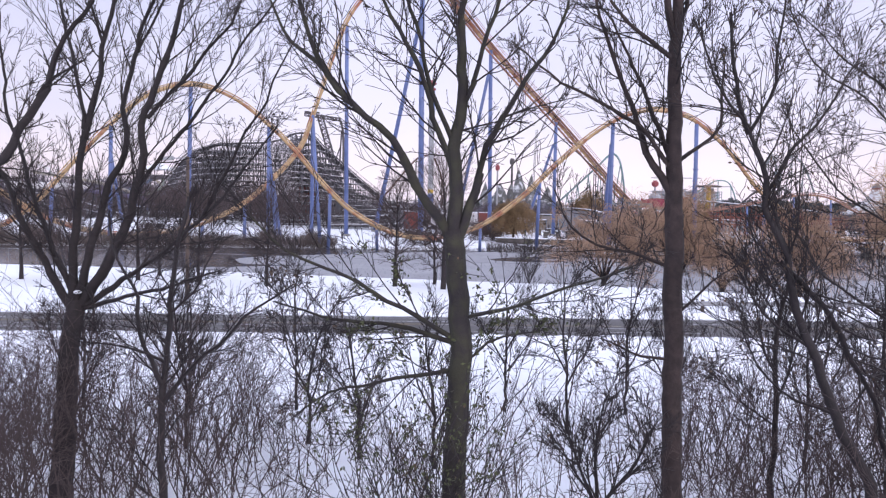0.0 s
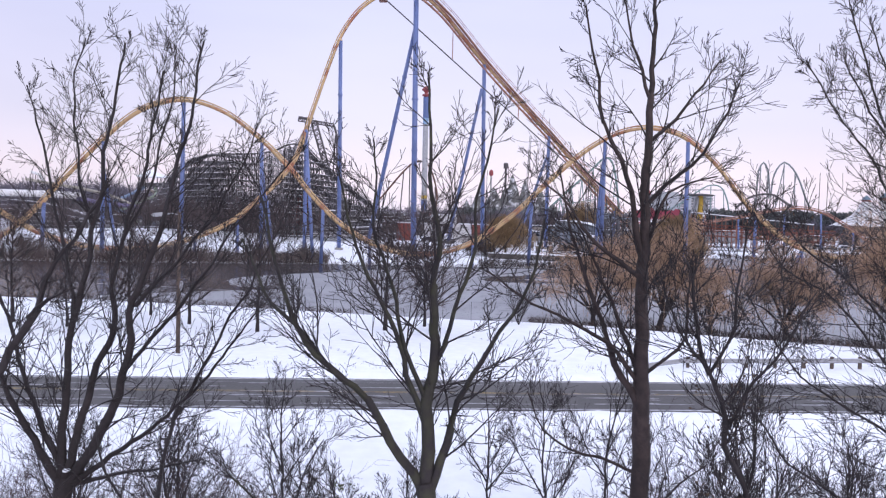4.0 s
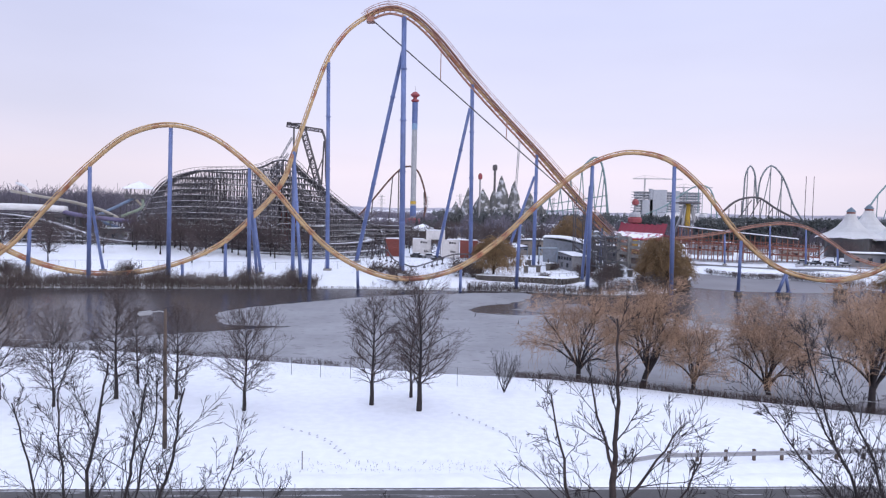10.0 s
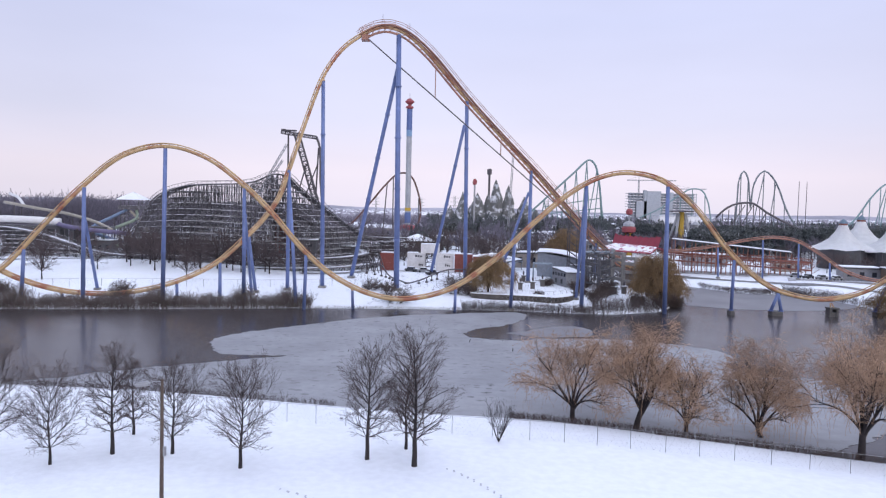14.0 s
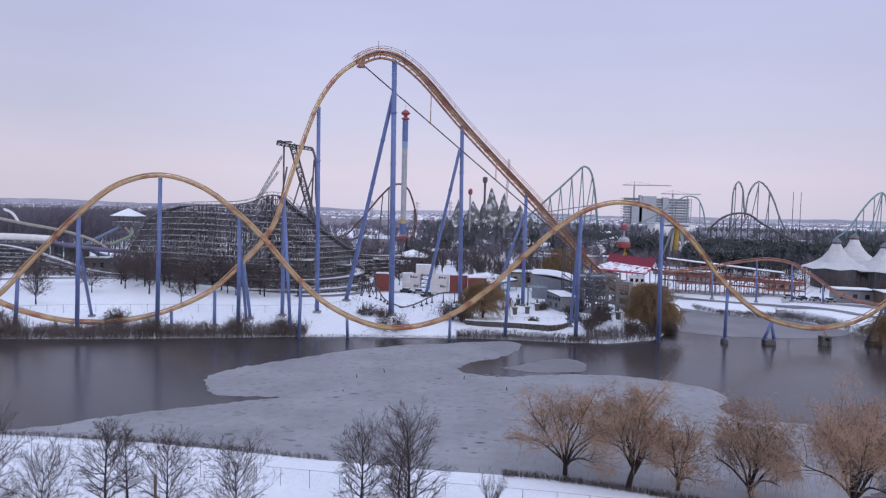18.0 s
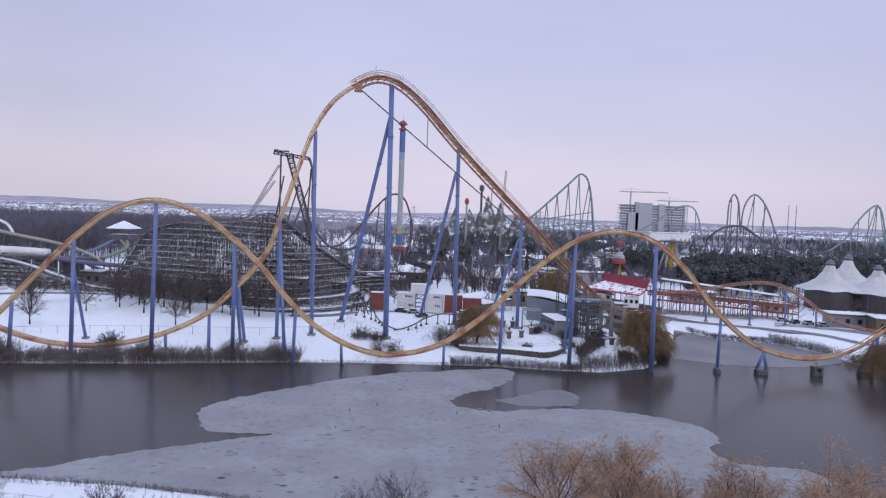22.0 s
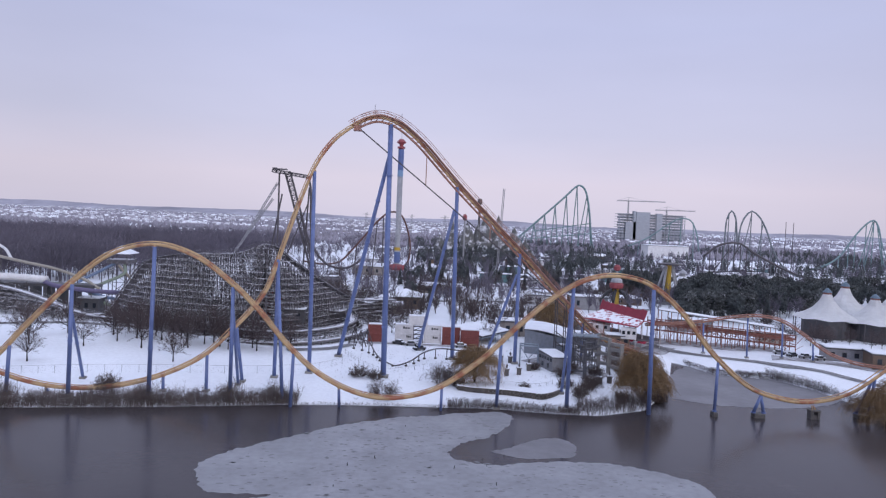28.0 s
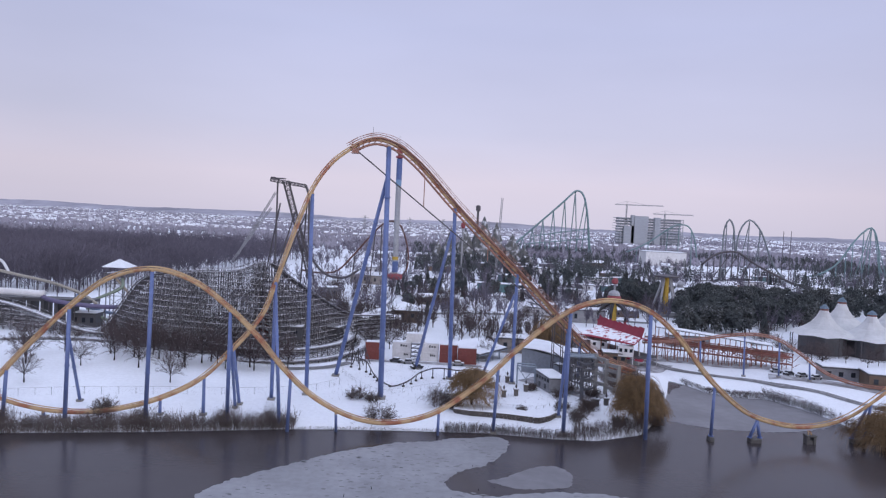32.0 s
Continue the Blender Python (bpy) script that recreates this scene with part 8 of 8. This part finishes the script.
bank_brush("bank_brush", 3000, lambda: rnd.uniform(8, 60), lambda x: near_shore(x) - rnd.uniform(-0.2, 2.2), lambda x: 0.9, "dark brush along the near bank under the willows", BANKT, 0.016)
bank_brush("bank_brush", 1500, lambda: rnd.uniform(-75, -12), lambda x: near_shore(x) - rnd.uniform(-0.2, 1.6) * (1 + (x < -35)), lambda x: 0.9, "dark reddish brush along the near bank", BANKT, 0.016)
GOLD = mat("dull golden twigs", (0.29, 0.19, 0.10), 0.85, vary=0.45, scale=0.8)
weeping((54.2, 176.5), 13.2, 12.5, 21, "large drooping willow with dull golden leaves on the point", GOLD, 2300, 0.5)
weeping((12.3, 182.5), 11.2, 12.5, 22, "broad shrubby tree with dull golden twigs", GOLD, 2000)
weeping((43.5, 250), 14.5, 14.0, 23, "round brown tree behind the grey station hall", GOLD, 1900)
weeping((112.2, 166.8), 14.0, 17.0, 24, "brown drooping tree on the bank beside the piers", GOLD, 2300)
SHRUB = mat("brown bare shrub", (0.115, 0.088, 0.082), 0.9, vary=0.4, scale=1)
for k, (x, y, h, w) in enumerate(((-10.8, 169.2, 5.0, 10.5), (-18, 186, 3.4, 8), (-13.5, 183.5, 2.8, 7), (3.4, 182, 6.4, 8), (7.5, 180, 4.6, 6), (42, 181, 4.5, 6), (38, 174, 4.4, 5), (-74, 164, 4.6, 6), (-101, 162, 4.2, 5), (48, 172, 4, 4), (36, 183, 3, 6), (44, 186, 3.2, 6), (40.5, 199, 3.6, 6), (37.5, 194.5, 3.0, 5), (47.0, 197.5, 3.4, 6), (30.5, 201, 2.6, 5), (36, 210, 4.2, 6), (25, 180, 2.0, 4), (59.5, 179.5, 3.2, 5), (62, 186, 3.4, 6), (64, 194, 3.2, 6), (67.5, 203, 3, 6))):
    rr = random.Random(500 + k)
    out = []
    for j in range(64):
        a = rr.uniform(0, 6.28)
        t = rr.uniform(0.1, 1.0)
        grow(rr, out, Vector((math.cos(a) * w * 0.12, math.sin(a) * w * 0.12, 0)), Vector((math.cos(a) * t * w / h * 0.6, math.sin(a) * t * w / h * 0.6, 1)).normalized(), h * rr.uniform(0.5, 0.9), 0.03, 2, 0.03, 0.3, 5, 0.8, 0.5, 0.018, 0.15)
    place_tree("bare_shrub", (x, y, ground_z(x, y) - 0.1), [s for d, s in out if d >= 2], [s for d, s in out if d < 2], SHRUB, "low leafless brown shrub on the snowy shore", "shore shrubs")

# ---- pond ice ----
ICE = mat("thin grey pond ice", (0.295, 0.30, 0.325), 0.55, color2=(0.245, 0.245, 0.265), scale=0.7, lo=0.3, hi=0.6, bump=0.03, bscale=1.6, coarse=0.22, coarse_scale=0.09)
ICE_THIN = mat("thin dark inlet ice", (0.225, 0.22, 0.24), 0.45, color2=(0.165, 0.16, 0.175), scale=0.4, lo=0.3, hi=0.65, bump=0.02, bscale=1.4, coarse=0.25, coarse_scale=0.07)
MELT = mat("dark melt spots on ice", (0.19, 0.19, 0.205), 0.5, vary=0.3, scale=2)


def ice_sheet(name, pts, label, material=None):
    ln = spline([(x, y, 0) for x, y in pts] + [(*pts[0], 0)], 0.6)[:-1]
    bm = bmesh.new()
    vs = []
    for p in ln:
        j = [0.9 * noise.noise((p.x * 0.22, p.y * 0.22, k)) + 0.7 * noise.noise((p.x * 0.9, p.y * 0.9, k)) for k in (0, 4)]
        vs.append(bm.verts.new((p.x + j[0], p.y + j[1], 0.05)))
    f = bm.faces.new(vs)
    bmesh.ops.triangulate(bm, faces=[f])
    r = bmesh.ops.extrude_face_region(bm, geom=bm.faces[:])
    for e in r["geom"]:
        if isinstance(e, bmesh.types.BMVert):
            e.co.z = -0.06
    bmesh.ops.recalc_face_normals(bm, faces=bm.faces[:])
    return tagged(mesh_ob(name, bm, material or ICE), label, "ice", kind="structure")


MAIN_ICE = [(-60, 90.5), (-52, 92.6), (-47, 97), (-38, 102.8), (-31, 106.6), (-24, 111), (-28, 110.8), (-33, 110.8), (-36, 113), (-38.9, 119.4), (-39, 125), (-35, 132), (-27, 140), (-19, 147.8), (-8, 155), (4.8, 160), (14, 163.2), (20, 162), (17, 151), (12.6, 144), (8, 140.5), (5.2, 131),
            (13.4, 128.2), (21, 130), (30.8, 131.4), (38.7, 129), (44.9, 126), (48.4, 121.5), (48.6, 116), (45, 109), (46.5, 104.6), (52, 103), (57, 101), (58, 92), (52, 80), (43, 72), (33, 70), (18, 74), (5, 78), (-15, 82), (-40, 87)]
ice_sheet("ice_sheet", MAIN_ICE, "thin grey ice sheet floating on the pond")


def in_outline(x, y, pts):
    hit = False
    for (x0, y0), (x1, y1) in zip(pts, pts[1:] + pts[:1]):
        if (y0 > y) != (y1 > y) and x < x0 + (y - y0) * (x1 - x0) / (y1 - y0):
            hit = not hit
    return hit


ice_sheet("ice_floe", [(12.5, 135.6), (16, 137.2), (19, 140), (24.3, 144.3), (28, 145), (30, 143), (29.8, 136), (26.5, 132.8), (22, 132.4), (17.9, 132.6)], "small grey ice floe in open water", ICE_THIN)
ice_sheet("ice_sheet", [(64, 183), (72, 179), (84, 177), (98, 179), (110, 186), (120, 195), (122, 206), (118, 218), (108, 224), (96, 228), (88, 230), (80, 222), (70, 206)], "grey ice in the inlet", ICE_THIN)
bm = bmesh.new()
r3 = random.Random(15)
for _ in range(1500):
    x = r3.uniform(-50, 56)
    y = r3.uniform(84, 162)
    if not in_outline(x, y, MAIN_ICE) or noise.noise((x * 0.06, y * 0.06, 3)) < -0.25:
        continue
    q = r3.uniform(0.12, 0.42)
    bm.faces.new([bm.verts.new((x + math.cos(k * 0.9) * q * r3.uniform(0.8, 2.0), y + math.sin(k * 0.9) * q * r3.uniform(0.6, 1.2), 0.056)) for k in range(7)])
tagged(mesh_ob("melt_spots", bm, MELT), "small dark melt spots scattered over the ice", "ice", kind="stuff")
for k in range(14):
    x, y = RND.uniform(-20, 22), RND.uniform(112, 150)
    t = thing("ice_stub", (x, y, 0), "dark stick frozen in the ice", "stick", "sticks in the ice")
    bm = bmesh.new()
    beam(bm, (0, 0, -0.2), (RND.uniform(-0.2, 0.2), 0, RND.uniform(0.2, 0.7)), 0.09, 5, 0.05)
    part("stick", bm, BARK, t)

# ---- this side: road marks, guard rail, lamp, fences ----
SLUSH = mat("grey-white slush", (0.50, 0.50, 0.53), 0.6, vary=0.3, scale=3, color2=(0.2, 0.2, 0.21))


DULLY = mat("worn yellow road paint", (0.30, 0.22, 0.09), 0.7, scale=2.5, color2=(0.09, 0.08, 0.07))


def road_y(x, f):
    return 34.5 + 0.071 * x + f * 6.6


def road_z(f):
    return 2.56 + 0.06 * (1 - (2 * f - 1) ** 2)


for f, w, m, nm, lb in ((0.06, 0.10, SLUSH, "road_line", "worn white edge line"), (0.94, 0.10, SLUSH, "road_line", "worn white edge line"), (0.485, 0.05, DULLY, "road_line", "faded yellow centre line"), (0.515, 0.05, DULLY, "road_line", "faded yellow centre line")):
    bm = bmesh.new()
    prev = None
    for k in range(241):
        x = -120 + k
        a = [bm.verts.new((x, road_y(x, f) + s * w, road_z(f) + 0.008)) for s in (-1, 1)]
        if prev:
            bm.faces.new((prev[0], a[0], a[1], prev[1]))
        prev = a
    tagged(mesh_ob(nm, bm, m), lb, "road line", kind="structure")
bm = bmesh.new()
rnd = random.Random(9)
for _ in range(260):
    f = rnd.choice((0.2, 0.36, 0.5, 0.64, 0.8)) + rnd.gauss(0, 0.025)
    x, L, w = rnd.uniform(-60, 60), rnd.uniform(0.4, 4.5), rnd.uniform(0.02, 0.09)
    pr = None
    for k in range(5):
        xx = x + L * k / 4
        ww = w * math.sin(math.pi * (k + 0.4) / 4.8)
        a = [bm.verts.new((xx, road_y(xx, f) + s * ww, road_z(f) + 0.014)) for s in (-1, 1)]
        if pr:
            bm.faces.new((pr[0], a[0], a[1], pr[1]))
        pr = a
tagged(mesh_ob("slush_streaks", bm, SLUSH), "thin streaks of slush between wheel tracks", "slush", kind="stuff")
# snow banks along both road edges
for f, s in ((-0.02, -1), (1.02, 1)):
    bm = bmesh.new()
    pr = None
    for k in range(401):
        x = -100 + k * 0.5
        nz = noise.noise((x * 0.5, f, 0)) * 0.12 + noise.noise((x * 1.7, f, 1)) * 0.06
        y = road_y(x, f)
        a = [bm.verts.new((x, y + s * o + nz * 0.8, z)) for o, z in ((-0.35, 2.52), (0.1, 2.66 + nz * 0.5), (0.6, 2.78 + nz), (1.4, 2.66 + nz * 0.6), (2.6, 2.4))]
        if pr:
            for i in range(4):
                bm.faces.new((pr[i], a[i], a[i + 1], pr[i + 1]))
        pr = a
    tagged(mesh_ob("snow_bank", bm, SNOW, True), "ploughed low snow bank along the road", "snow", kind="structure")

rail = thing("guard_rail", (11.2, 46.0, 2.4), "weathered grey steel guard rail on short posts", "guard rail")
prof = ((0, 0.0), (0.05, 0.06), (0.0, 0.12), (0.0, 0.18), (0.05, 0.24), (0.0, 0.30))
bm = bmesh.new()
pr = None
for k in range(60):
    x = k * 0.9
    y = x * 0.13
    z0 = (0.42 if k > 4 else 0.42 - (4 - k) * 0.12) + 0.02 * noise.noise((x * 0.2, 0, 0))
    front = [bm.verts.new((x, y - o - 0.12, z0 + z)) for o, z in prof]
    back = [bm.verts.new((x, y - o - 0.08, z0 + z)) for o, z in prof]
    ringv = front + back[::-1]
    if pr:
        for i in range(len(ringv)):
            bm.faces.new((pr[i], pr[(i + 1) % 12], ringv[(i + 1) % 12], ringv[i]))
    pr = ringv
part("rail", bm, GALV, rail)
for k in range(2, 26):
    bm = bmesh.new()
    x = k * 2.0
    box(bm, x - 0.09, x + 0.09, x * 0.13 - 0.06, x * 0.13 + 0.12, -0.8, 0.82)
    part("post", bm, WOOD, rail)

lamp = thing("street_lamp", (-18.5, 46.8, ground_z(-18.5, 46.8)), "tall wooden street lamp pole with a grey cobra head", "street lamp")
bm = bmesh.new()
beam(bm, (0, 0, -0.3), (0.05, 0, 9.4), 0.15, 10, 0.10)
part("pole", bm, WOOD, lamp, smooth=True)
bm = bmesh.new()
sweep(bm, [Vector((0.05, 0, 9.2)), Vector((-0.3, -0.2, 9.3)), Vector((-0.6, -0.4, 9.25))], 0.04, 6)
part("arm", bm, GALV, lamp)
bm = bmesh.new()
box(bm, -0.45, 0.45, -0.2, 0.2, -0.12, 0.14)
bmesh.ops.bevel(bm, geom=bm.edges[:], offset=0.08, segments=2, affect="EDGES")
bm.transform(Matrix.Translation((-1.0, -0.7, 9.2)) @ Matrix.Rotation(0.3, 4, "Z") @ Matrix.Rotation(-0.1, 4, "Y"))
part("lamp_head", bm, PALE, lamp, "pale grey lamp head")
bm = bmesh.new()
box(bm, 0.13, 0.3, -0.1, 0.1, 4.2, 4.8)
part("junction_box", bm, GALV, lamp)

MESHWIRE = mat("chain-link wire", (0.15, 0.15, 0.16), 0.6, metal=0.4, vary=0.2, scale=4)


def chain_fence(name, pts, spacing, h, label, wires=7, r=0.028):
    ln = spline([(x, y, 0) for x, y in pts], spacing)
    t = thing(name, (ln[0].x, ln[0].y, ground_z(ln[0].x, ln[0].y)), label, "fence")
    segs = []
    for i, p in enumerate(ln):
        g = ground_z(p.x, p.y)
        put_segs("post", [bar((p.x, p.y, g - 0.2), (p.x, p.y, g + h), r)], t, MESHWIRE)
        if i:
            q = ln[i - 1]
            gq = ground_z(q.x, q.y)
            put_segs("top_rail", [bar((q.x, q.y, gq + h), (p.x, p.y, g + h), r * 0.75)], t, GALV)
            n = max(3, int((p - q).length / 0.45))
            for k in range(n + 1):
                for s in (1, -1):
                    f0, f1 = k / n, min(1, max(0, k / n + s * 0.35))
                    a, b = q.lerp(p, f0), q.lerp(p, f1)
                    segs.append((a.x, a.y, gq + (g - gq) * f0 + 0.05, b.x, b.y, gq + (g - gq) * f1 + h, 0.0022, 0.0022))
    tagged(put_segs("wire_mesh", segs, t, MESHWIRE), kind="stuff")


chain_fence("chain_link_fence", [(-75, 78.5), (-50, 76.5), (-30, 72.5), (-15, 69.6), (-9, 68.6), (8.7, 65.5), (20.8, 63.3), (35.8, 60.1), (55, 55)], 3.05, 1.8, "chain-link fence on thin steel posts across the snow")
chain_fence("park_fence", [(-125, 168), (-103, 172.5), (-85, 177), (-65, 180.6), (-44.4, 184), (-29.3, 190.5), (-24, 198)], 3.6, 2.0, "grey wire park fence along the snowy slope", r=0.045)

# low stone retaining wall on the far shore
STONE = mat("dark wall stone", (0.125, 0.112, 0.105), 0.9, vary=0.35, scale=1.5, bump=0.02, per_object=0.35)
wall = thing("retaining_wall", (4, 171.5, ground_z(4, 171.5)), "low dark stone retaining wall with snow on top", "wall")
wl = spline([(7.5, 177.5, 0), (11, 176.2, 0), (15.5, 175.6, 0), (20.6, 174.6, 0), (25.6, 173.0, 0), (28.0, 172.2, 0), (30.9, 174.1, 0), (33.1, 177.0, 0)], 0.9)
stone_me = None
for i in range(len(wl) - 1):
    a, b = wl[i], wl[i + 1]
    ang = math.atan2(b.y - a.y, b.x - a.x)
    for j in range(4):  # courses
        if stone_me is None:
            bm = bmesh.new()
            box(bm, -0.46, 0.46, -0.3, 0.3, 0, 0.46)
            bmesh.ops.bevel(bm, geom=bm.edges[:], offset=0.05, segments=1, affect="EDGES")
            stone_me = bpy.data.meshes.new("stone")
            bm.to_mesh(stone_me)
            bm.free()
            stone_me.materials.append(STONE)
        ob = new("stone", stone_me)
        ob.parent = wall
        c = (a + b) / 2
        ob.location = (c.x - wall.location.x + (0.3 if j % 2 else 0), c.y - wall.location.y + RND.uniform(-0.05, 0.05), 0.86 + j * 0.46 - wall.location.z)
        ob.rotation_euler = (0, 0, ang)
bm = bmesh.new()
pr = None
for p in wl:
    a = [bm.verts.new((p.x - wall.location.x, p.y + o - wall.location.y, z - wall.location.z)) for o, z in ((-0.28, 2.68), (-0.15, 2.84), (3.5, 2.8), (9, 2.2))]
    if pr:
        for i in range(3):
            bm.faces.new((pr[i], a[i], a[i + 1], pr[i + 1]))
    pr = a
part("snow_cap", bm, SNOW, wall)

# footprints in the snow
PRINT = mat("trodden snow", (0.50, 0.51, 0.56), 0.85, vary=0.2, scale=4)
bm = bmesh.new()
rnd = random.Random(6)
for pts in ([(-11.5, 51.8), (-9.0, 50.2), (-7.5, 48.4), (-6.5, 46.5)], [(1.0, 57.0), (2.2, 55.6), (4.5, 52), (6.4, 48.2), (7.0, 46.4)]):
    for i, p in enumerate(spline([(x, y, 0) for x, y in pts], 0.42)):
        x, y = p.x + (0.13 if i % 2 else -0.13), p.y + rnd.gauss(0, 0.06)
        ring = [bm.verts.new((x + math.cos(k * 1.047) * 0.09, y + math.sin(k * 1.047) * 0.16, ground_z(x, y) + 0.03)) for k in range(6)]
        bm.faces.new(ring)
tagged(mesh_ob("footprints", bm, PRINT), "two trails of footprints across the snow field", "footprints", kind="stuff")
for x, y in ((-8.6, 43.6), (17.0, 45.6)):
    t = thing("marker_post", (x, y, ground_z(x, y)), "thin roadside snow marker post", "marker post", "marker posts")
    bm = bmesh.new()
    beam(bm, (0, 0, -0.2), (0, 0, 1.15), 0.03, 6)
    part("stake", bm, WOOD, t)
# dry weeds on the field edge
bank_brush("weeds", 260, lambda: rnd.uniform(-14, 12), lambda x: 43.6 + 0.07 * x + rnd.uniform(0, 1.8), lambda x: 0.35, "sparse dry weeds poking through the snow", REED, 0.008)
# park paths
PATHM = mat("wet dark path", (0.10, 0.095, 0.10), 0.6, vary=0.3, scale=1.5, coarse=0.3, coarse_scale=0.2, color2=(0.3, 0.3, 0.32))
for pts, w in (([(-190, 226, 0), (-150, 232, 0), (-120, 238, 0), (-100, 232, 0), (-84, 226, 0)], 2.6), ([(80, 256, 0), (83, 247, 0), (87.5, 239.6, 0), (96.4, 234, 0), (107, 228.8, 0), (114.6, 218.2, 0), (120.3, 211.8, 0), (124.3, 203.3, 0), (132, 192, 0), (150, 180, 0)], 1.7),
               ([(-30, 330, 0), (10, 345, 0), (60, 352, 0), (110, 345, 0)], 3), ([(0, 420, 0), (40, 432, 0), (100, 425, 0), (150, 470, 0)], 4), ([(-60, 520, 0), (20, 540, 0), (120, 530, 0), (220, 560, 0)], 5), ([(-24, 224, 0), (-30, 216, 0), (-42, 210, 0)], 1.6)):
    ln = spline(pts, 2)
    bm = bmesh.new()
    pr = None
    for i, p in enumerate(ln):
        d = (ln[min(i + 1, len(ln) - 1)] - ln[max(i - 1, 0)]).normalized()
        s = Vector((-d.y, d.x, 0))
        a = []
        for o in (-w, -w / 2, 0, w / 2, w):
            q = p + s * o
            a.append(bm.verts.new((q.x, q.y, ground_z(q.x, q.y) + 0.16)))
        if pr:
            for k in range(4):
                bm.faces.new((pr[k], pr[k + 1], a[k + 1], a[k]))
        pr = a
    tagged(mesh_ob("path", bm, PATHM), "dark wet path cleared of snow", "path", kind="structure")

# Grey is part trodden slush, part painted shade under the brake run and station.
SHADED_SLUSH = mat("trampled snow with shade painted in", (0.52, 0.53, 0.57), 0.8, color2=(0.24, 0.225, 0.235), scale=0.45, lo=0.38, hi=0.66, coarse=0.2, coarse_scale=0.1)
for pts, w in (([(78, 262, 0), (92, 257, 0), (108, 251, 0), (124, 245, 0)], 5.5), ([(58, 252, 0), (64, 245, 0), (74, 240, 0), (84, 250, 0)], 4.5), ([(114, 232, 0), (121, 229, 0), (131, 224, 0), (142, 214, 0)], 3.5), ([(31, 214, 0), (38, 206, 0), (44, 201, 0), (50, 196, 0)], 4.2),
               ([(-26, 228, 0), (-12, 229, 0), (2, 229, 0), (18, 227, 0)], 1.6)):
    ln = spline(pts, 1.5)
    bm = bmesh.new()
    pr = None
    for i, p in enumerate(ln):
        d = (ln[min(i + 1, len(ln) - 1)] - ln[max(i - 1, 0)]).normalized()
        side = Vector((-d.y, d.x, 0))
        a = []
        for o in (-1, -0.5, 0, 0.5, 1):
            q = p + side * o * w * (1 + 0.18 * noise.noise((i * 0.4, o * 3, 5)))
            a.append(bm.verts.new((q.x, q.y, ground_z(q.x, q.y) + 0.09)))
        if pr:
            for k in range(4):
                bm.faces.new((pr[k], pr[k + 1], a[k + 1], a[k]))
        pr = a
    tagged(mesh_ob("trampled_shaded_path", bm, SHADED_SLUSH), "trampled grey snow between rides, with shade painted in", "path", kind="structure")
chain_fence("garden_fence", [(-24.7, 210.5), (-19.7, 200.4), (-15, 193.5), (-11.5, 190.6), (-6, 193.2), (1.2, 198.4), (6, 201)], 2.4, 1.3, "low wire fence round the snowy ride garden", r=0.04)
chain_fence("garden_fence", [(17, 183.5), (23, 181.5), (29, 181), (33, 184.5)], 2.2, 1.3, "low wire fence on the terrace", r=0.04)
bank_brush("weeds", 900, lambda: rnd.uniform(-26, 38), lambda x: rnd.uniform(183, 226), lambda x: 0.45, "dead stalks and dirt flecks in the garden snow", SHOREB, 0.03)
dock = thing("dock_frame", (109.6, 206.6, ground_z(109.6, 206.6)), "pale broken dock frame on the bank", "dock")
for a, b in (((107.6, 205.5, 1.0), (110.2, 207.4, 2.6)), ((109.6, 203.6, 0.6), (112.0, 206.0, 2.4)), ((110.2, 207.4, 2.6), (112.0, 206.0, 2.4))):
    put_segs("rail", [bar(a, b, 0.12)], dock, WALLS["white"])

# brush on the steep bank of the inlet
r4 = random.Random(63)
segs = []
for _ in range(9000):
    x, y = r4.uniform(54, 70), r4.uniform(166, 236)
    g = ground_z(x, y)
    if not 0.0 < g < 3.0:
        continue
    h = r4.uniform(0.8, 2.4)
    a = (x + r4.gauss(0, 0.3), y + r4.gauss(0, 0.3), g + h * 0.6)
    segs.append((x, y, g - 0.1, *a, 0.03, 0.025))
    for _k in range(3):
        segs.append((*a, a[0] + r4.gauss(0, 0.3), a[1] + r4.gauss(0, 0.3), a[2] + h * r4.uniform(0.1, 0.5), 0.022, 0.01))
tagged(new("bank_brush", seg_mesh("bank_brush", segs, REED)), "dry brush on the steep inlet bank", "brush", kind="stuff")
